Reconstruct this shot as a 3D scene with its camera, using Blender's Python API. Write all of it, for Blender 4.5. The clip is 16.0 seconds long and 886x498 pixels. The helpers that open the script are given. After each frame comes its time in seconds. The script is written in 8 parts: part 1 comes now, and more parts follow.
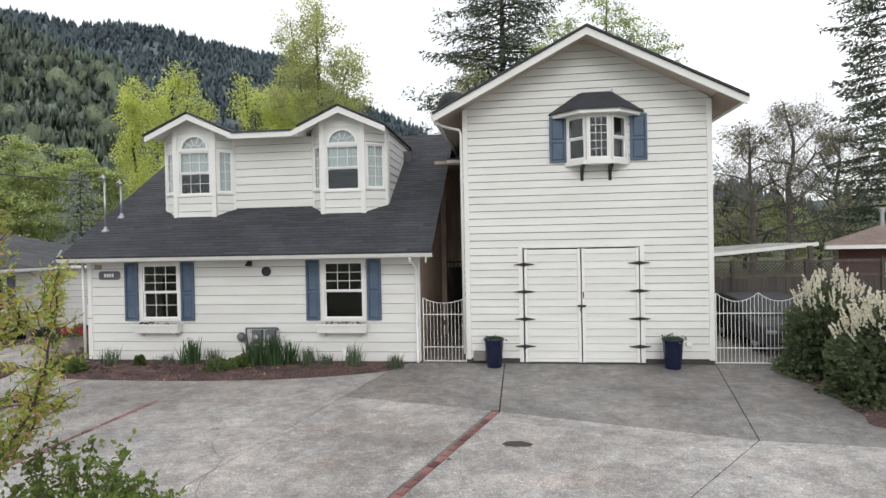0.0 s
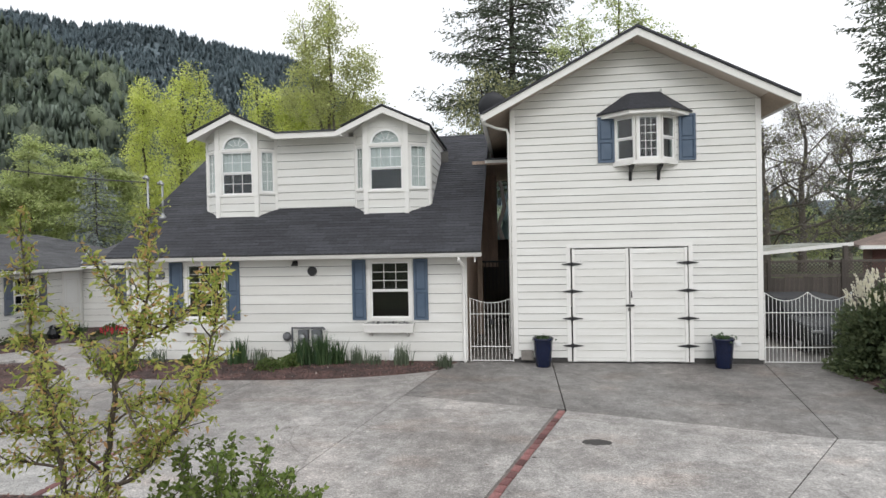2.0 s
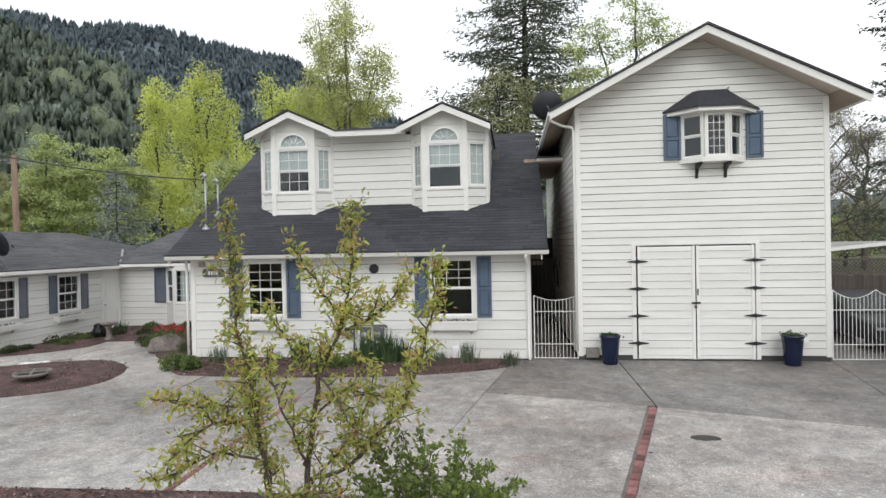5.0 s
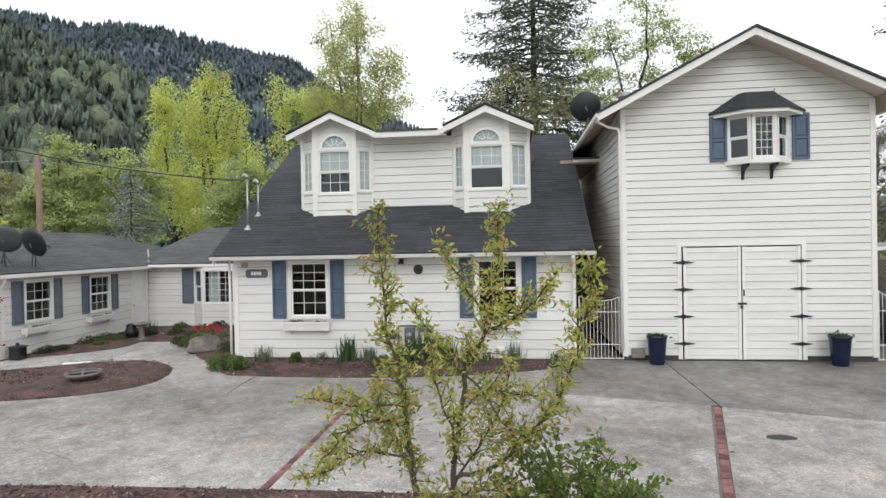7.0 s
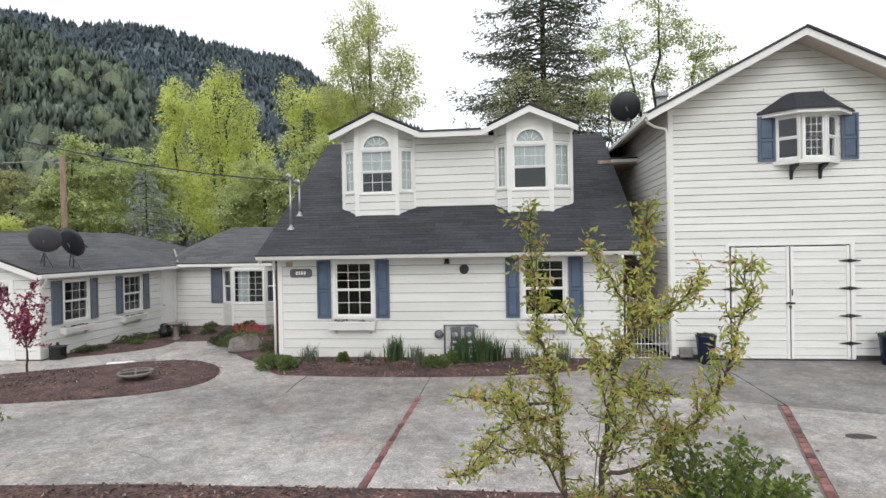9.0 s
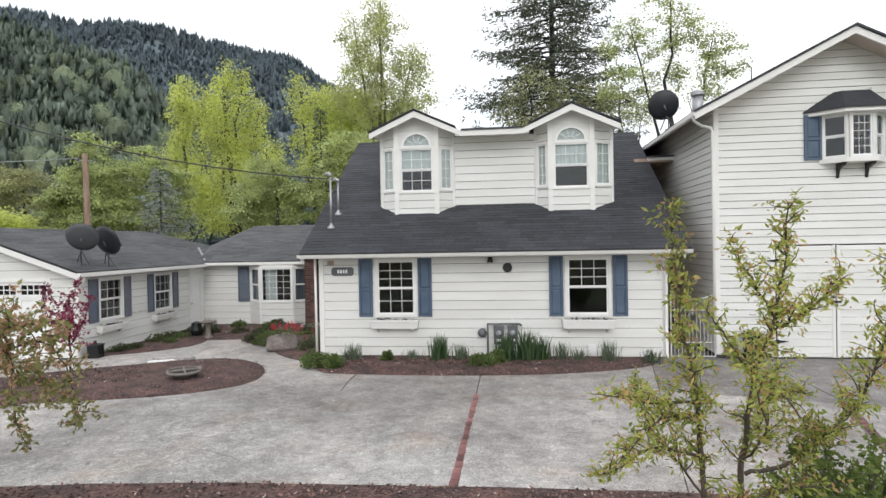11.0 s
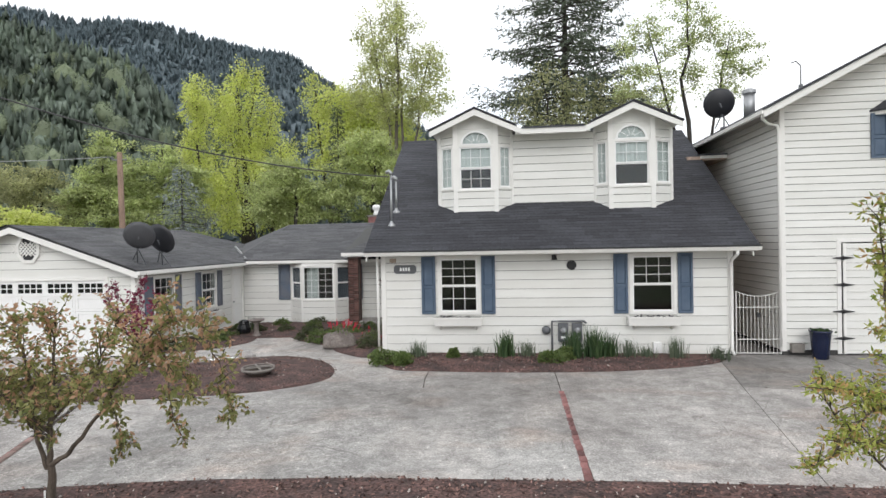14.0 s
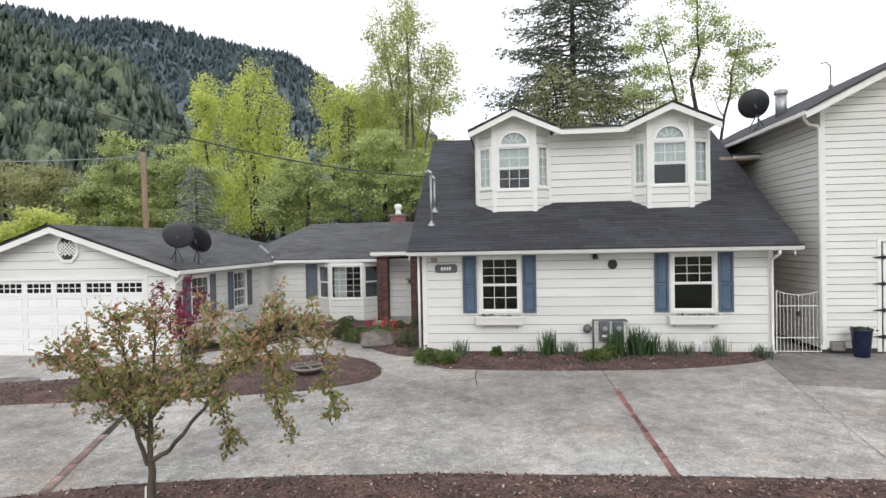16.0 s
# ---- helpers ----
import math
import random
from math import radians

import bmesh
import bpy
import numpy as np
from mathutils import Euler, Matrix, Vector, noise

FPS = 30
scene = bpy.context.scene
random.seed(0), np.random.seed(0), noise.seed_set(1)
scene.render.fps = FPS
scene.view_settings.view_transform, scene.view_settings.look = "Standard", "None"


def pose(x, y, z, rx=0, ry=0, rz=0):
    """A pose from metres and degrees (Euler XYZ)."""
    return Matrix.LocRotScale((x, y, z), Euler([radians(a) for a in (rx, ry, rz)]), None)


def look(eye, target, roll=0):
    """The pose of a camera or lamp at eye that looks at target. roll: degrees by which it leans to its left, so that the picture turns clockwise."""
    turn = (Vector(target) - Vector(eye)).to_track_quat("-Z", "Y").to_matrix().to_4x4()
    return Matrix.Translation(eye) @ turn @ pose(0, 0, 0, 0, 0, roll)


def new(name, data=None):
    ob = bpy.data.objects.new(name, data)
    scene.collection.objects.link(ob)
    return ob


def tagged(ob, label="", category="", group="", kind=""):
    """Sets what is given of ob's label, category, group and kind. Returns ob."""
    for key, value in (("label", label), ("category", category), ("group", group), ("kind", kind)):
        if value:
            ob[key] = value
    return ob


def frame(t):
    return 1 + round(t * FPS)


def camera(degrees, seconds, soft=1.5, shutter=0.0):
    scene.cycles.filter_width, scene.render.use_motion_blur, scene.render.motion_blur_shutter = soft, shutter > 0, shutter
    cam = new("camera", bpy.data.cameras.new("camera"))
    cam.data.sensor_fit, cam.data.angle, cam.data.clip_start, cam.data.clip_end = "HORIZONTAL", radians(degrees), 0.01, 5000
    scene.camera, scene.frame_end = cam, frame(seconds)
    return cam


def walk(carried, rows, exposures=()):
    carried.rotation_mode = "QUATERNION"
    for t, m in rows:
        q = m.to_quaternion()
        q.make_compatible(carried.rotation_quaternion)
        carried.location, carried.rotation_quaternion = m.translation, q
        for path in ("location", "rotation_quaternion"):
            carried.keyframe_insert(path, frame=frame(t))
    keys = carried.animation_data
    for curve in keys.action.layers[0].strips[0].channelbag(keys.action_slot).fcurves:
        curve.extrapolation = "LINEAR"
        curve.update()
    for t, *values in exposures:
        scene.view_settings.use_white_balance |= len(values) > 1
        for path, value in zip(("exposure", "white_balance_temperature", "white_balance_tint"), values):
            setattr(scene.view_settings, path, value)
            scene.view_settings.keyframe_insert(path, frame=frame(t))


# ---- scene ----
cam = camera(76.4, 16.0)
METRES, EYE, TILT, LEAN, TURN = 9.3, 3.05, 0.0, 0.0, 7.2
ROWS = [
    (0.0, 0.0, 0.0, 0.0, -0.01, -0.54, 1.12),
    (0.5, -0.0322, 0.0001, 0.0002, -0.01, -0.51, 1.13),
    (1.0, -0.0647, -0.0012, 0.0004, -0.01, -0.49, 1.13),
    (1.5, -0.0955, -0.0029, 0.0005, -0.02, -0.49, 1.13),
    (2.0, -0.1279, -0.0047, 0.0004, -0.03, -0.48, 1.13),
    (2.5, -0.1595, -0.0065, 0.0006, -0.03, -0.49, 1.11),
    (3.0, -0.1916, -0.0074, -0.0002, -0.04, -0.49, 1.15),
    (3.5, -0.2231, -0.0063, -0.0013, -0.06, -0.5, 1.18),
    (4.0, -0.2508, -0.0043, -0.0029, -0.08, -0.51, 1.16),
    (6.5, -0.3965, -0.0094, -0.0018, -0.22, -0.42, 1.08),
    (7.0, -0.4322, -0.0102, -0.0005, -0.26, -0.41, 1.07),
    (7.5, -0.4643, -0.0105, 0.0005, -0.27, -0.4, 1.08),
    (8.0, -0.4969, -0.0123, 0.0021, -0.29, -0.4, 1.08),
    (8.5, -0.5303, -0.015, 0.0026, -0.31, -0.42, 1.05),
    (9.0, -0.5634, -0.0119, 0.0017, -0.33, -0.43, 1.07),
    (11.5, -0.7165, -0.0126, 0.0046, -0.4, -0.62, 1.04),
    (12.0, -0.7461, -0.0147, 0.0052, -0.41, -0.64, 1.04),
    (12.5, -0.7756, -0.016, 0.0059, -0.42, -0.67, 1.06),
    (13.0, -0.808, -0.0173, 0.0058, -0.44, -0.68, 1.08),
    (13.5, -0.8388, -0.0144, 0.0051, -0.47, -0.69, 1.09),
    (14.0, -0.8726, -0.0142, 0.0041, -0.52, -0.7, 1.11),
    (14.5, -0.9024, -0.0174, 0.0039, -0.55, -0.74, 1.14),
    (15.0, -0.933, -0.0213, 0.0044, -0.59, -0.76, 1.14),
    (15.5, -0.9651, -0.0256, 0.0063, -0.63, -0.79, 1.14),
    (16.0, -0.9977, -0.0268, 0.0079, -0.68, -0.8, 1.13),
]
walk(cam, [(t, pose(0, 0, EYE, TILT, LEAN, TURN) @ pose(METRES * x, METRES * y, METRES * z, 90 + pitch, roll, yaw)) for t, x, y, z, yaw, pitch, roll in ROWS],
     exposures=((0.0, -0.12), (4.0, -0.06), (8.0, 0.0), (16.0, 0.06)))

# ---- light: bright overcast sky, wide soft sun ----
world = bpy.data.worlds.new("sky")
scene.world = world
world.use_nodes = True
wn = world.node_tree.nodes
wl = world.node_tree.links
wn.clear()
w_out = wn.new("ShaderNodeOutputWorld")
w_sky = wn.new("ShaderNodeTexSky")
w_sky.sky_type = "NISHITA"
w_sky.sun_disc = False
w_sky.sun_elevation = radians(48)
w_sky.sun_rotation = radians(158)
w_clear = wn.new("ShaderNodeBackground")
w_clear.inputs["Strength"].default_value = 0.12
wl.new(w_sky.outputs[0], w_clear.inputs["Color"])
w_tc = wn.new("ShaderNodeTexCoord")
w_noise = wn.new("ShaderNodeTexNoise")
w_noise.inputs["Scale"].default_value = 2.2
w_noise.inputs["Detail"].default_value = 5
w_ramp = wn.new("ShaderNodeValToRGB")
w_ramp.color_ramp.elements[0].position, w_ramp.color_ramp.elements[0].color = 0.35, (0.86, 0.90, 0.96, 1)
w_ramp.color_ramp.elements[1].position, w_ramp.color_ramp.elements[1].color = 0.62, (1.0, 0.998, 0.995, 1)
w_cloud = wn.new("ShaderNodeBackground")
w_cloud.inputs["Strength"].default_value = 1.42
w_mix = wn.new("ShaderNodeMixShader")
w_mix.inputs[0].default_value = 0.88
wl.new(w_tc.outputs["Generated"], w_noise.inputs["Vector"])
wl.new(w_noise.outputs["Fac"], w_ramp.inputs[0])
wl.new(w_ramp.outputs[0], w_cloud.inputs["Color"])
wl.new(w_clear.outputs[0], w_mix.inputs[1])
wl.new(w_cloud.outputs[0], w_mix.inputs[2])
wl.new(w_mix.outputs[0], w_out.inputs[0])

sun = new("sun", bpy.data.lights.new("sun", "SUN"))
sun.data.energy, sun.data.angle, sun.data.color = 0.8, radians(25), (1.0, 0.98, 0.955)
sun.matrix_world = look((0.5, -20, 19), (-4, 10, 0))


# ---- materials ----
def material(name, base, rough=0.6, var=0.12, scale=3.0, fine=40.0, bump=0.15, metal=0.0, second=None, stretch=(1, 1, 1), per_object=0.0, mix_at=(0.4, 0.65), spec=None, island=0.0):
    """Two-scale noise paint: a broad blotch of a second colour, a fine grain, a fine bump."""
    m = bpy.data.materials.new(name)
    m.use_nodes = True
    n, l = m.node_tree.nodes, m.node_tree.links
    b = n["Principled BSDF"]
    b.inputs["Roughness"].default_value, b.inputs["Metallic"].default_value = rough, metal
    if spec is not None:
        b.inputs["Specular IOR Level"].default_value = spec
    tc, mp = n.new("ShaderNodeTexCoord"), n.new("ShaderNodeMapping")
    mp.inputs["Scale"].default_value = stretch
    l.new(tc.outputs["Object"], mp.inputs["Vector"])
    big, small = n.new("ShaderNodeTexNoise"), n.new("ShaderNodeTexNoise")
    big.inputs["Scale"].default_value, big.inputs["Detail"].default_value = scale, 6
    small.inputs["Scale"].default_value, small.inputs["Detail"].default_value = fine, 4
    l.new(mp.outputs[0], big.inputs["Vector"]), l.new(mp.outputs[0], small.inputs["Vector"])
    ramp = n.new("ShaderNodeValToRGB")
    two = second or tuple(c * (1 - var) for c in base)
    ramp.color_ramp.elements[0].position, ramp.color_ramp.elements[0].color = mix_at[0], (*two, 1)
    ramp.color_ramp.elements[1].position, ramp.color_ramp.elements[1].color = mix_at[1], (*base, 1)
    l.new(big.outputs["Fac"], ramp.inputs[0])
    hsv = n.new("ShaderNodeHueSaturation")
    l.new(ramp.outputs[0], hsv.inputs["Color"])
    mr = n.new("ShaderNodeMapRange")
    mr.inputs["From Min"].default_value, mr.inputs["From Max"].default_value = 0.3, 0.7
    mr.inputs["To Min"].default_value, mr.inputs["To Max"].default_value = 1 - var, 1 + var
    l.new(small.outputs["Fac"], mr.inputs["Value"])
    value = mr.outputs[0]
    if per_object or island:
        if island:
            info = n.new("ShaderNodeNewGeometry").outputs["Random Per Island"]
        else:
            info = n.new("ShaderNodeObjectInfo").outputs["Random"]
        m2, mu = n.new("ShaderNodeMapRange"), n.new("ShaderNodeMath")
        amount = per_object or island
        m2.inputs["To Min"].default_value, m2.inputs["To Max"].default_value = 1 - amount, 1 + amount
        mu.operation = "MULTIPLY"
        l.new(info, m2.inputs["Value"]), l.new(m2.outputs[0], mu.inputs[0]), l.new(value, mu.inputs[1])
        value = mu.outputs[0]
    l.new(value, hsv.inputs["Value"])
    l.new(hsv.outputs[0], b.inputs["Base Color"])
    if bump:
        bp = n.new("ShaderNodeBump")
        bp.inputs["Strength"].default_value, bp.inputs["Distance"].default_value = bump, 0.01
        l.new(small.outputs["Fac"], bp.inputs["Height"]), l.new(bp.outputs[0], b.inputs["Normal"])
    return m


def leaf_material(name, base, second, through_light=0.35, spread=0.3, patch=0.5):
    """Leaves: diffuse with light passing through, varied leaf by leaf."""
    m = bpy.data.materials.new(name)
    m.use_nodes = True
    n, l = m.node_tree.nodes, m.node_tree.links
    b, out = n["Principled BSDF"], n["Material Output"]
    b.inputs["Roughness"].default_value = 0.55
    b.inputs["Specular IOR Level"].default_value = 0.3
    geo = n.new("ShaderNodeNewGeometry")
    ramp = n.new("ShaderNodeValToRGB")
    ramp.color_ramp.elements[0].color, ramp.color_ramp.elements[1].color = (*base, 1), (*second, 1)
    l.new(geo.outputs["Random Per Island"], ramp.inputs[0])
    tc, no, mr, hsv = n.new("ShaderNodeTexCoord"), n.new("ShaderNodeTexNoise"), n.new("ShaderNodeMapRange"), n.new("ShaderNodeHueSaturation")
    no.inputs["Scale"].default_value = patch
    mr.inputs["From Min"].default_value, mr.inputs["From Max"].default_value = 0.3, 0.7
    mr.inputs["To Min"].default_value, mr.inputs["To Max"].default_value = 1 - spread, 1 + spread
    l.new(tc.outputs["Object"], no.inputs["Vector"]), l.new(no.outputs["Fac"], mr.inputs["Value"])
    l.new(mr.outputs[0], hsv.inputs["Value"]), l.new(ramp.outputs[0], hsv.inputs["Color"])
    l.new(hsv.outputs[0], b.inputs["Base Color"])
    tr, mix = n.new("ShaderNodeBsdfTranslucent"), n.new("ShaderNodeMixShader")
    mix.inputs[0].default_value = through_light
    l.new(hsv.outputs[0], tr.inputs["Color"])
    l.new(b.outputs[0], mix.inputs[1]), l.new(tr.outputs[0], mix.inputs[2]), l.new(mix.outputs[0], out.inputs["Surface"])
    return m


def glass_material(name):
    m = bpy.data.materials.new(name)
    m.use_nodes = True
    n, l = m.node_tree.nodes, m.node_tree.links
    out = n["Material Output"]
    n.remove(n["Principled BSDF"])
    tr, gl, fr, mix = n.new("ShaderNodeBsdfTransparent"), n.new("ShaderNodeBsdfGlossy"), n.new("ShaderNodeLayerWeight"), n.new("ShaderNodeMixShader")
    steep, scale = n.new("ShaderNodeMath"), n.new("ShaderNodeMath")
    steep.operation, scale.operation = "POWER", "MULTIPLY_ADD"
    steep.inputs[1].default_value, scale.inputs[1].default_value, scale.inputs[2].default_value = 4.0, 0.80, 0.048
    l.new(fr.outputs["Facing"], steep.inputs[0]), l.new(steep.outputs[0], scale.inputs[0])
    tr.inputs["Color"].default_value = (0.82, 0.86, 0.86, 1)
    gl.inputs["Roughness"].default_value = 0.02
    l.new(scale.outputs[0], mix.inputs[0]), l.new(tr.outputs[0], mix.inputs[1]), l.new(gl.outputs[0], mix.inputs[2])
    l.new(mix.outputs[0], out.inputs["Surface"])
    return m


SIDING = material("cream_lap_siding", (0.762, 0.76, 0.73), 0.55, 0.05, 1.2, 60, 0.08, second=(0.705, 0.70, 0.665), stretch=(0.5, 0.5, 4), per_object=0.03)
TRIM = material("white_trim_paint", (0.82, 0.81, 0.78), 0.45, 0.05, 2.0, 50, 0.05)
SASH = material("white_vinyl_sash", (0.86, 0.86, 0.85), 0.35, 0.03, 2.0, 40, 0.03)
# sheathing coloured dark so that the gaps between boards read as butt shadows
BACK = material("lap_shadow_backing", (0.10, 0.095, 0.09), 0.9, 0.1)
# unseen rooms behind the glass: the dark of an unlit interior is in this colour
ROOM = material("unlit_room_dark", (0.11, 0.105, 0.10), 0.8, 0.1)
BLUE = material("slate_blue_shutter_paint", (0.064, 0.100, 0.155), 0.5, 0.10, 2.5, 60, 0.12, second=(0.085, 0.124, 0.182))
BLUEGREY = material("weathered_grey_shutter_paint", (0.17, 0.18, 0.205), 0.6, 0.12, 2.5, 60, 0.12, second=(0.13, 0.14, 0.17))
ROOF = material("charcoal_asphalt_shingle", (0.048, 0.050, 0.058), 0.85, 0.20, 0.8, 14, 0.5, second=(0.036, 0.037, 0.044), stretch=(1, 1, 1), island=0.25)
ROOF2 = material("grey_asphalt_shingle", (0.10, 0.10, 0.105), 0.85, 0.20, 0.8, 14, 0.5, second=(0.075, 0.076, 0.082), island=0.25)
EDGE = material("black_drip_edge", (0.02, 0.02, 0.022), 0.5, 0.1)
PALESOFFIT = material("pale_painted_soffit", (0.58, 0.50, 0.44), 0.6, 0.06, 2, 30, 0.1)
SOFFIT = material("tan_soffit_board", (0.42, 0.34, 0.27), 0.7, 0.12, 2, 30)
BROWN = material("brown_stained_wood", (0.45, 0.34, 0.27), 0.7, 0.25, 2.0, 20, 0.2, stretch=(4, 4, 0.6))
OLDWOOD = material("weathered_fence_board", (0.090, 0.076, 0.066), 0.85, 0.25, 2.0, 25, 0.3, stretch=(6, 6, 0.5), per_object=0.2)
IRON = material("black_iron", (0.025, 0.025, 0.027), 0.5, 0.15, 5, 60, 0.1)
GALV = material("galvanised_steel", (0.42, 0.43, 0.44), 0.4, 0.1, 4, 60, 0.05, metal=0.7)
METER = material("grey_meter_enamel", (0.12, 0.125, 0.135), 0.5, 0.15, 4, 60)
GATEW = material("white_gate_enamel", (0.80, 0.80, 0.77), 0.4, 0.06, 6, 60)
POT = material("cobalt_glazed_ceramic", (0.008, 0.014, 0.045), 0.12, 0.2, 4, 40, 0.03)
DISH = material("dark_grey_dish_enamel", (0.022, 0.023, 0.028), 0.45, 0.1, 4, 60, 0.05)
GLASS = glass_material("window_glass")
GLOSSBLACK = material("dark_tinted_glass", (0.012, 0.013, 0.015), 0.06, 0.1, 3, 30, 0.0)
CURTAIN = material("pale_curtain_cloth", (0.82, 0.82, 0.80), 0.9, 0.08, 2, 30, 0.2, stretch=(12, 12, 0.4))
SOIL = material("dark_planter_soil", (0.05, 0.035, 0.028), 0.95, 0.3, 8, 50, 0.6)
BRICKPALE = material("worn_pale_brick", (0.34, 0.20, 0.185), 0.9, 0.2, 6, 40, 0.4, second=(0.20, 0.15, 0.13), per_object=0.5)
BRICK = material("red_clay_brick", (0.25, 0.118, 0.112), 0.85, 0.22, 6, 40, 0.4, second=(0.19, 0.085, 0.08), per_object=0.5)
POSTBRICK = material("mottled_porch_brick", (0.13, 0.066, 0.055), 0.85, 0.3, 5, 40, 0.4, second=(0.085, 0.045, 0.04), per_object=0.55)
FOOTING = material("dark_footing_paint", (0.07, 0.068, 0.066), 0.9, 0.2, 4, 30, 0.3)
BLUEOLD = material("faded_blue_shutter_paint", (0.105, 0.135, 0.185), 0.6, 0.12, 2.5, 60, 0.12, second=(0.13, 0.145, 0.175))
MORTAR = material("grey_mortar", (0.25, 0.23, 0.21), 0.9, 0.15, 10, 60, 0.4)
MULCH = material("red_brown_bark_mulch", (0.125, 0.070, 0.061), 0.95, 0.8, 2.4, 24, 1.0, second=(0.058, 0.037, 0.034))
CHIP = material("bark_chip", (0.18, 0.105, 0.088), 0.95, 0.3, 8, 40, 0.3, island=0.8)
PALECHIP = material("bleached_bark_chip", (0.48, 0.43, 0.39), 0.9, 0.2, 8, 40, 0.2, island=0.4)
GRASS = material("rough_field_grass", (0.075, 0.105, 0.035), 0.9, 0.3, 0.15, 3, 0.6, second=(0.10, 0.095, 0.05))
STONE = material("grey_boulder", (0.25, 0.22, 0.20), 0.85, 0.3, 4, 30, 0.6, second=(0.15, 0.125, 0.115))
BARK = material("grey_brown_bark", (0.115, 0.09, 0.07), 0.9, 0.35, 3, 25, 0.8, stretch=(3, 3, 0.7))
DARKBARK = material("dark_bark", (0.05, 0.042, 0.038), 0.9, 0.3, 3, 15, 0.6)
POLE = material("weathered_pole_wood", (0.28, 0.19, 0.14), 0.85, 0.25, 2, 20, 0.4, stretch=(4, 4, 0.5))


def concrete(name="weathered_concrete", low=(0.30, 0.287, 0.278), high=(0.455, 0.440, 0.428)):
    """Weathered drive: dark damp blotches, pale wear, fine aggregate specks and hair cracks."""
    m = bpy.data.materials.new(name)
    m.use_nodes = True
    n, l = m.node_tree.nodes, m.node_tree.links
    b = n["Principled BSDF"]
    tc = n.new("ShaderNodeTexCoord")

    def noise_at(scale, detail, rough=0.6, stretch=(1, 1, 1)):
        mp, t = n.new("ShaderNodeMapping"), n.new("ShaderNodeTexNoise")
        mp.inputs["Scale"].default_value = stretch
        l.new(tc.outputs["Object"], mp.inputs[0]), l.new(mp.outputs[0], t.inputs["Vector"])
        t.inputs["Scale"].default_value, t.inputs["Detail"].default_value, t.inputs["Roughness"].default_value = scale, detail, rough
        return t.outputs["Fac"]

    def ramp(fac, p0, c0, p1, c1):
        r = n.new("ShaderNodeValToRGB")
        r.color_ramp.elements[0].position, r.color_ramp.elements[0].color = p0, (*c0, 1)
        r.color_ramp.elements[1].position, r.color_ramp.elements[1].color = p1, (*c1, 1)
        l.new(fac, r.inputs[0])
        return r.outputs[0]

    def mul(a, c, kind="MULTIPLY", f=1.0):
        x = n.new("ShaderNodeMix")
        x.data_type, x.blend_type = "RGBA", kind
        x.inputs[0].default_value = f
        l.new(a, x.inputs[6]), l.new(c, x.inputs[7])
        return x.outputs[2]
    base = ramp(noise_at(0.55, 12, 0.72), 0.38, low, 0.60, high)
    pale = ramp(noise_at(2.6, 9, 0.82), 0.40, (0.78, 0.775, 0.77), 0.60, (1.16, 1.16, 1.15))
    speck = ramp(noise_at(34, 4, 0.9), 0.38, (0.58, 0.575, 0.57), 0.62, (1.38, 1.375, 1.37))
    chips = ramp(noise_at(17, 2, 0.6, (0.7, 1, 1)), 0.62, (1, 1, 1), 0.68, (1.55, 1.54, 1.52))
    pits = ramp(noise_at(11, 3, 0.7), 0.28, (0.72, 0.71, 0.70), 0.36, (1, 1, 1))
    rust = ramp(noise_at(0.55, 4, 0.5, (1, 2, 1)), 0.55, (1, 1, 1), 0.78, (1.05, 0.93, 0.86))
    stain = ramp(noise_at(0.13, 3, 0.5), 0.40, (0.76, 0.74, 0.73), 0.58, (1.08, 1.08, 1.08))
    grit = ramp(noise_at(8, 7, 0.8), 0.38, (0.80, 0.80, 0.79), 0.62, (1.15, 1.15, 1.15))
    streak = ramp(noise_at(1.3, 7, 0.7, (0.7, 1.5, 1)), 0.36, (0.93, 0.93, 0.93), 0.64, (1.05, 1.05, 1.05))
    wash = ramp(noise_at(0.35, 5, 0.6, (1.6, 0.7, 1)), 0.50, (0.97, 0.97, 0.97), 0.66, (1.20, 1.17, 1.155))
    col = mul(mul(mul(mul(mul(mul(mul(mul(mul(base, pale), speck), chips), pits), rust), stain), grit), streak), wash)
    bend, edge = n.new("ShaderNodeMix"), n.new("ShaderNodeTexVoronoi")
    bend.data_type, bend.blend_type = "RGBA", "ADD"
    bend.inputs[0].default_value = 0.35
    warp = n.new("ShaderNodeTexNoise")
    warp.inputs["Scale"].default_value, warp.inputs["Detail"].default_value = 1.6, 6
    l.new(tc.outputs["Object"], warp.inputs["Vector"])
    l.new(tc.outputs["Object"], bend.inputs[6]), l.new(warp.outputs["Color"], bend.inputs[7])
    edge.feature = "DISTANCE_TO_EDGE"
    edge.inputs["Scale"].default_value = 0.42
    l.new(bend.outputs[2], edge.inputs["Vector"])
    crack = ramp(edge.outputs["Distance"], 0.0018, (0.60, 0.59, 0.58), 0.0050, (1, 1, 1))
    seen = n.new("ShaderNodeMix")
    seen.data_type, seen.blend_type = "RGBA", "MULTIPLY"
    l.new(ramp(noise_at(0.4, 3), 0.47, (0, 0, 0), 0.56, (1, 1, 1)), seen.inputs[0]), l.new(col, seen.inputs[6]), l.new(crack, seen.inputs[7])
    col = seen.outputs[2]
    tone, info, fit = n.new("ShaderNodeHueSaturation"), n.new("ShaderNodeObjectInfo"), n.new("ShaderNodeMapRange")
    fit.inputs["To Min"].default_value, fit.inputs["To Max"].default_value = 0.97, 1.06
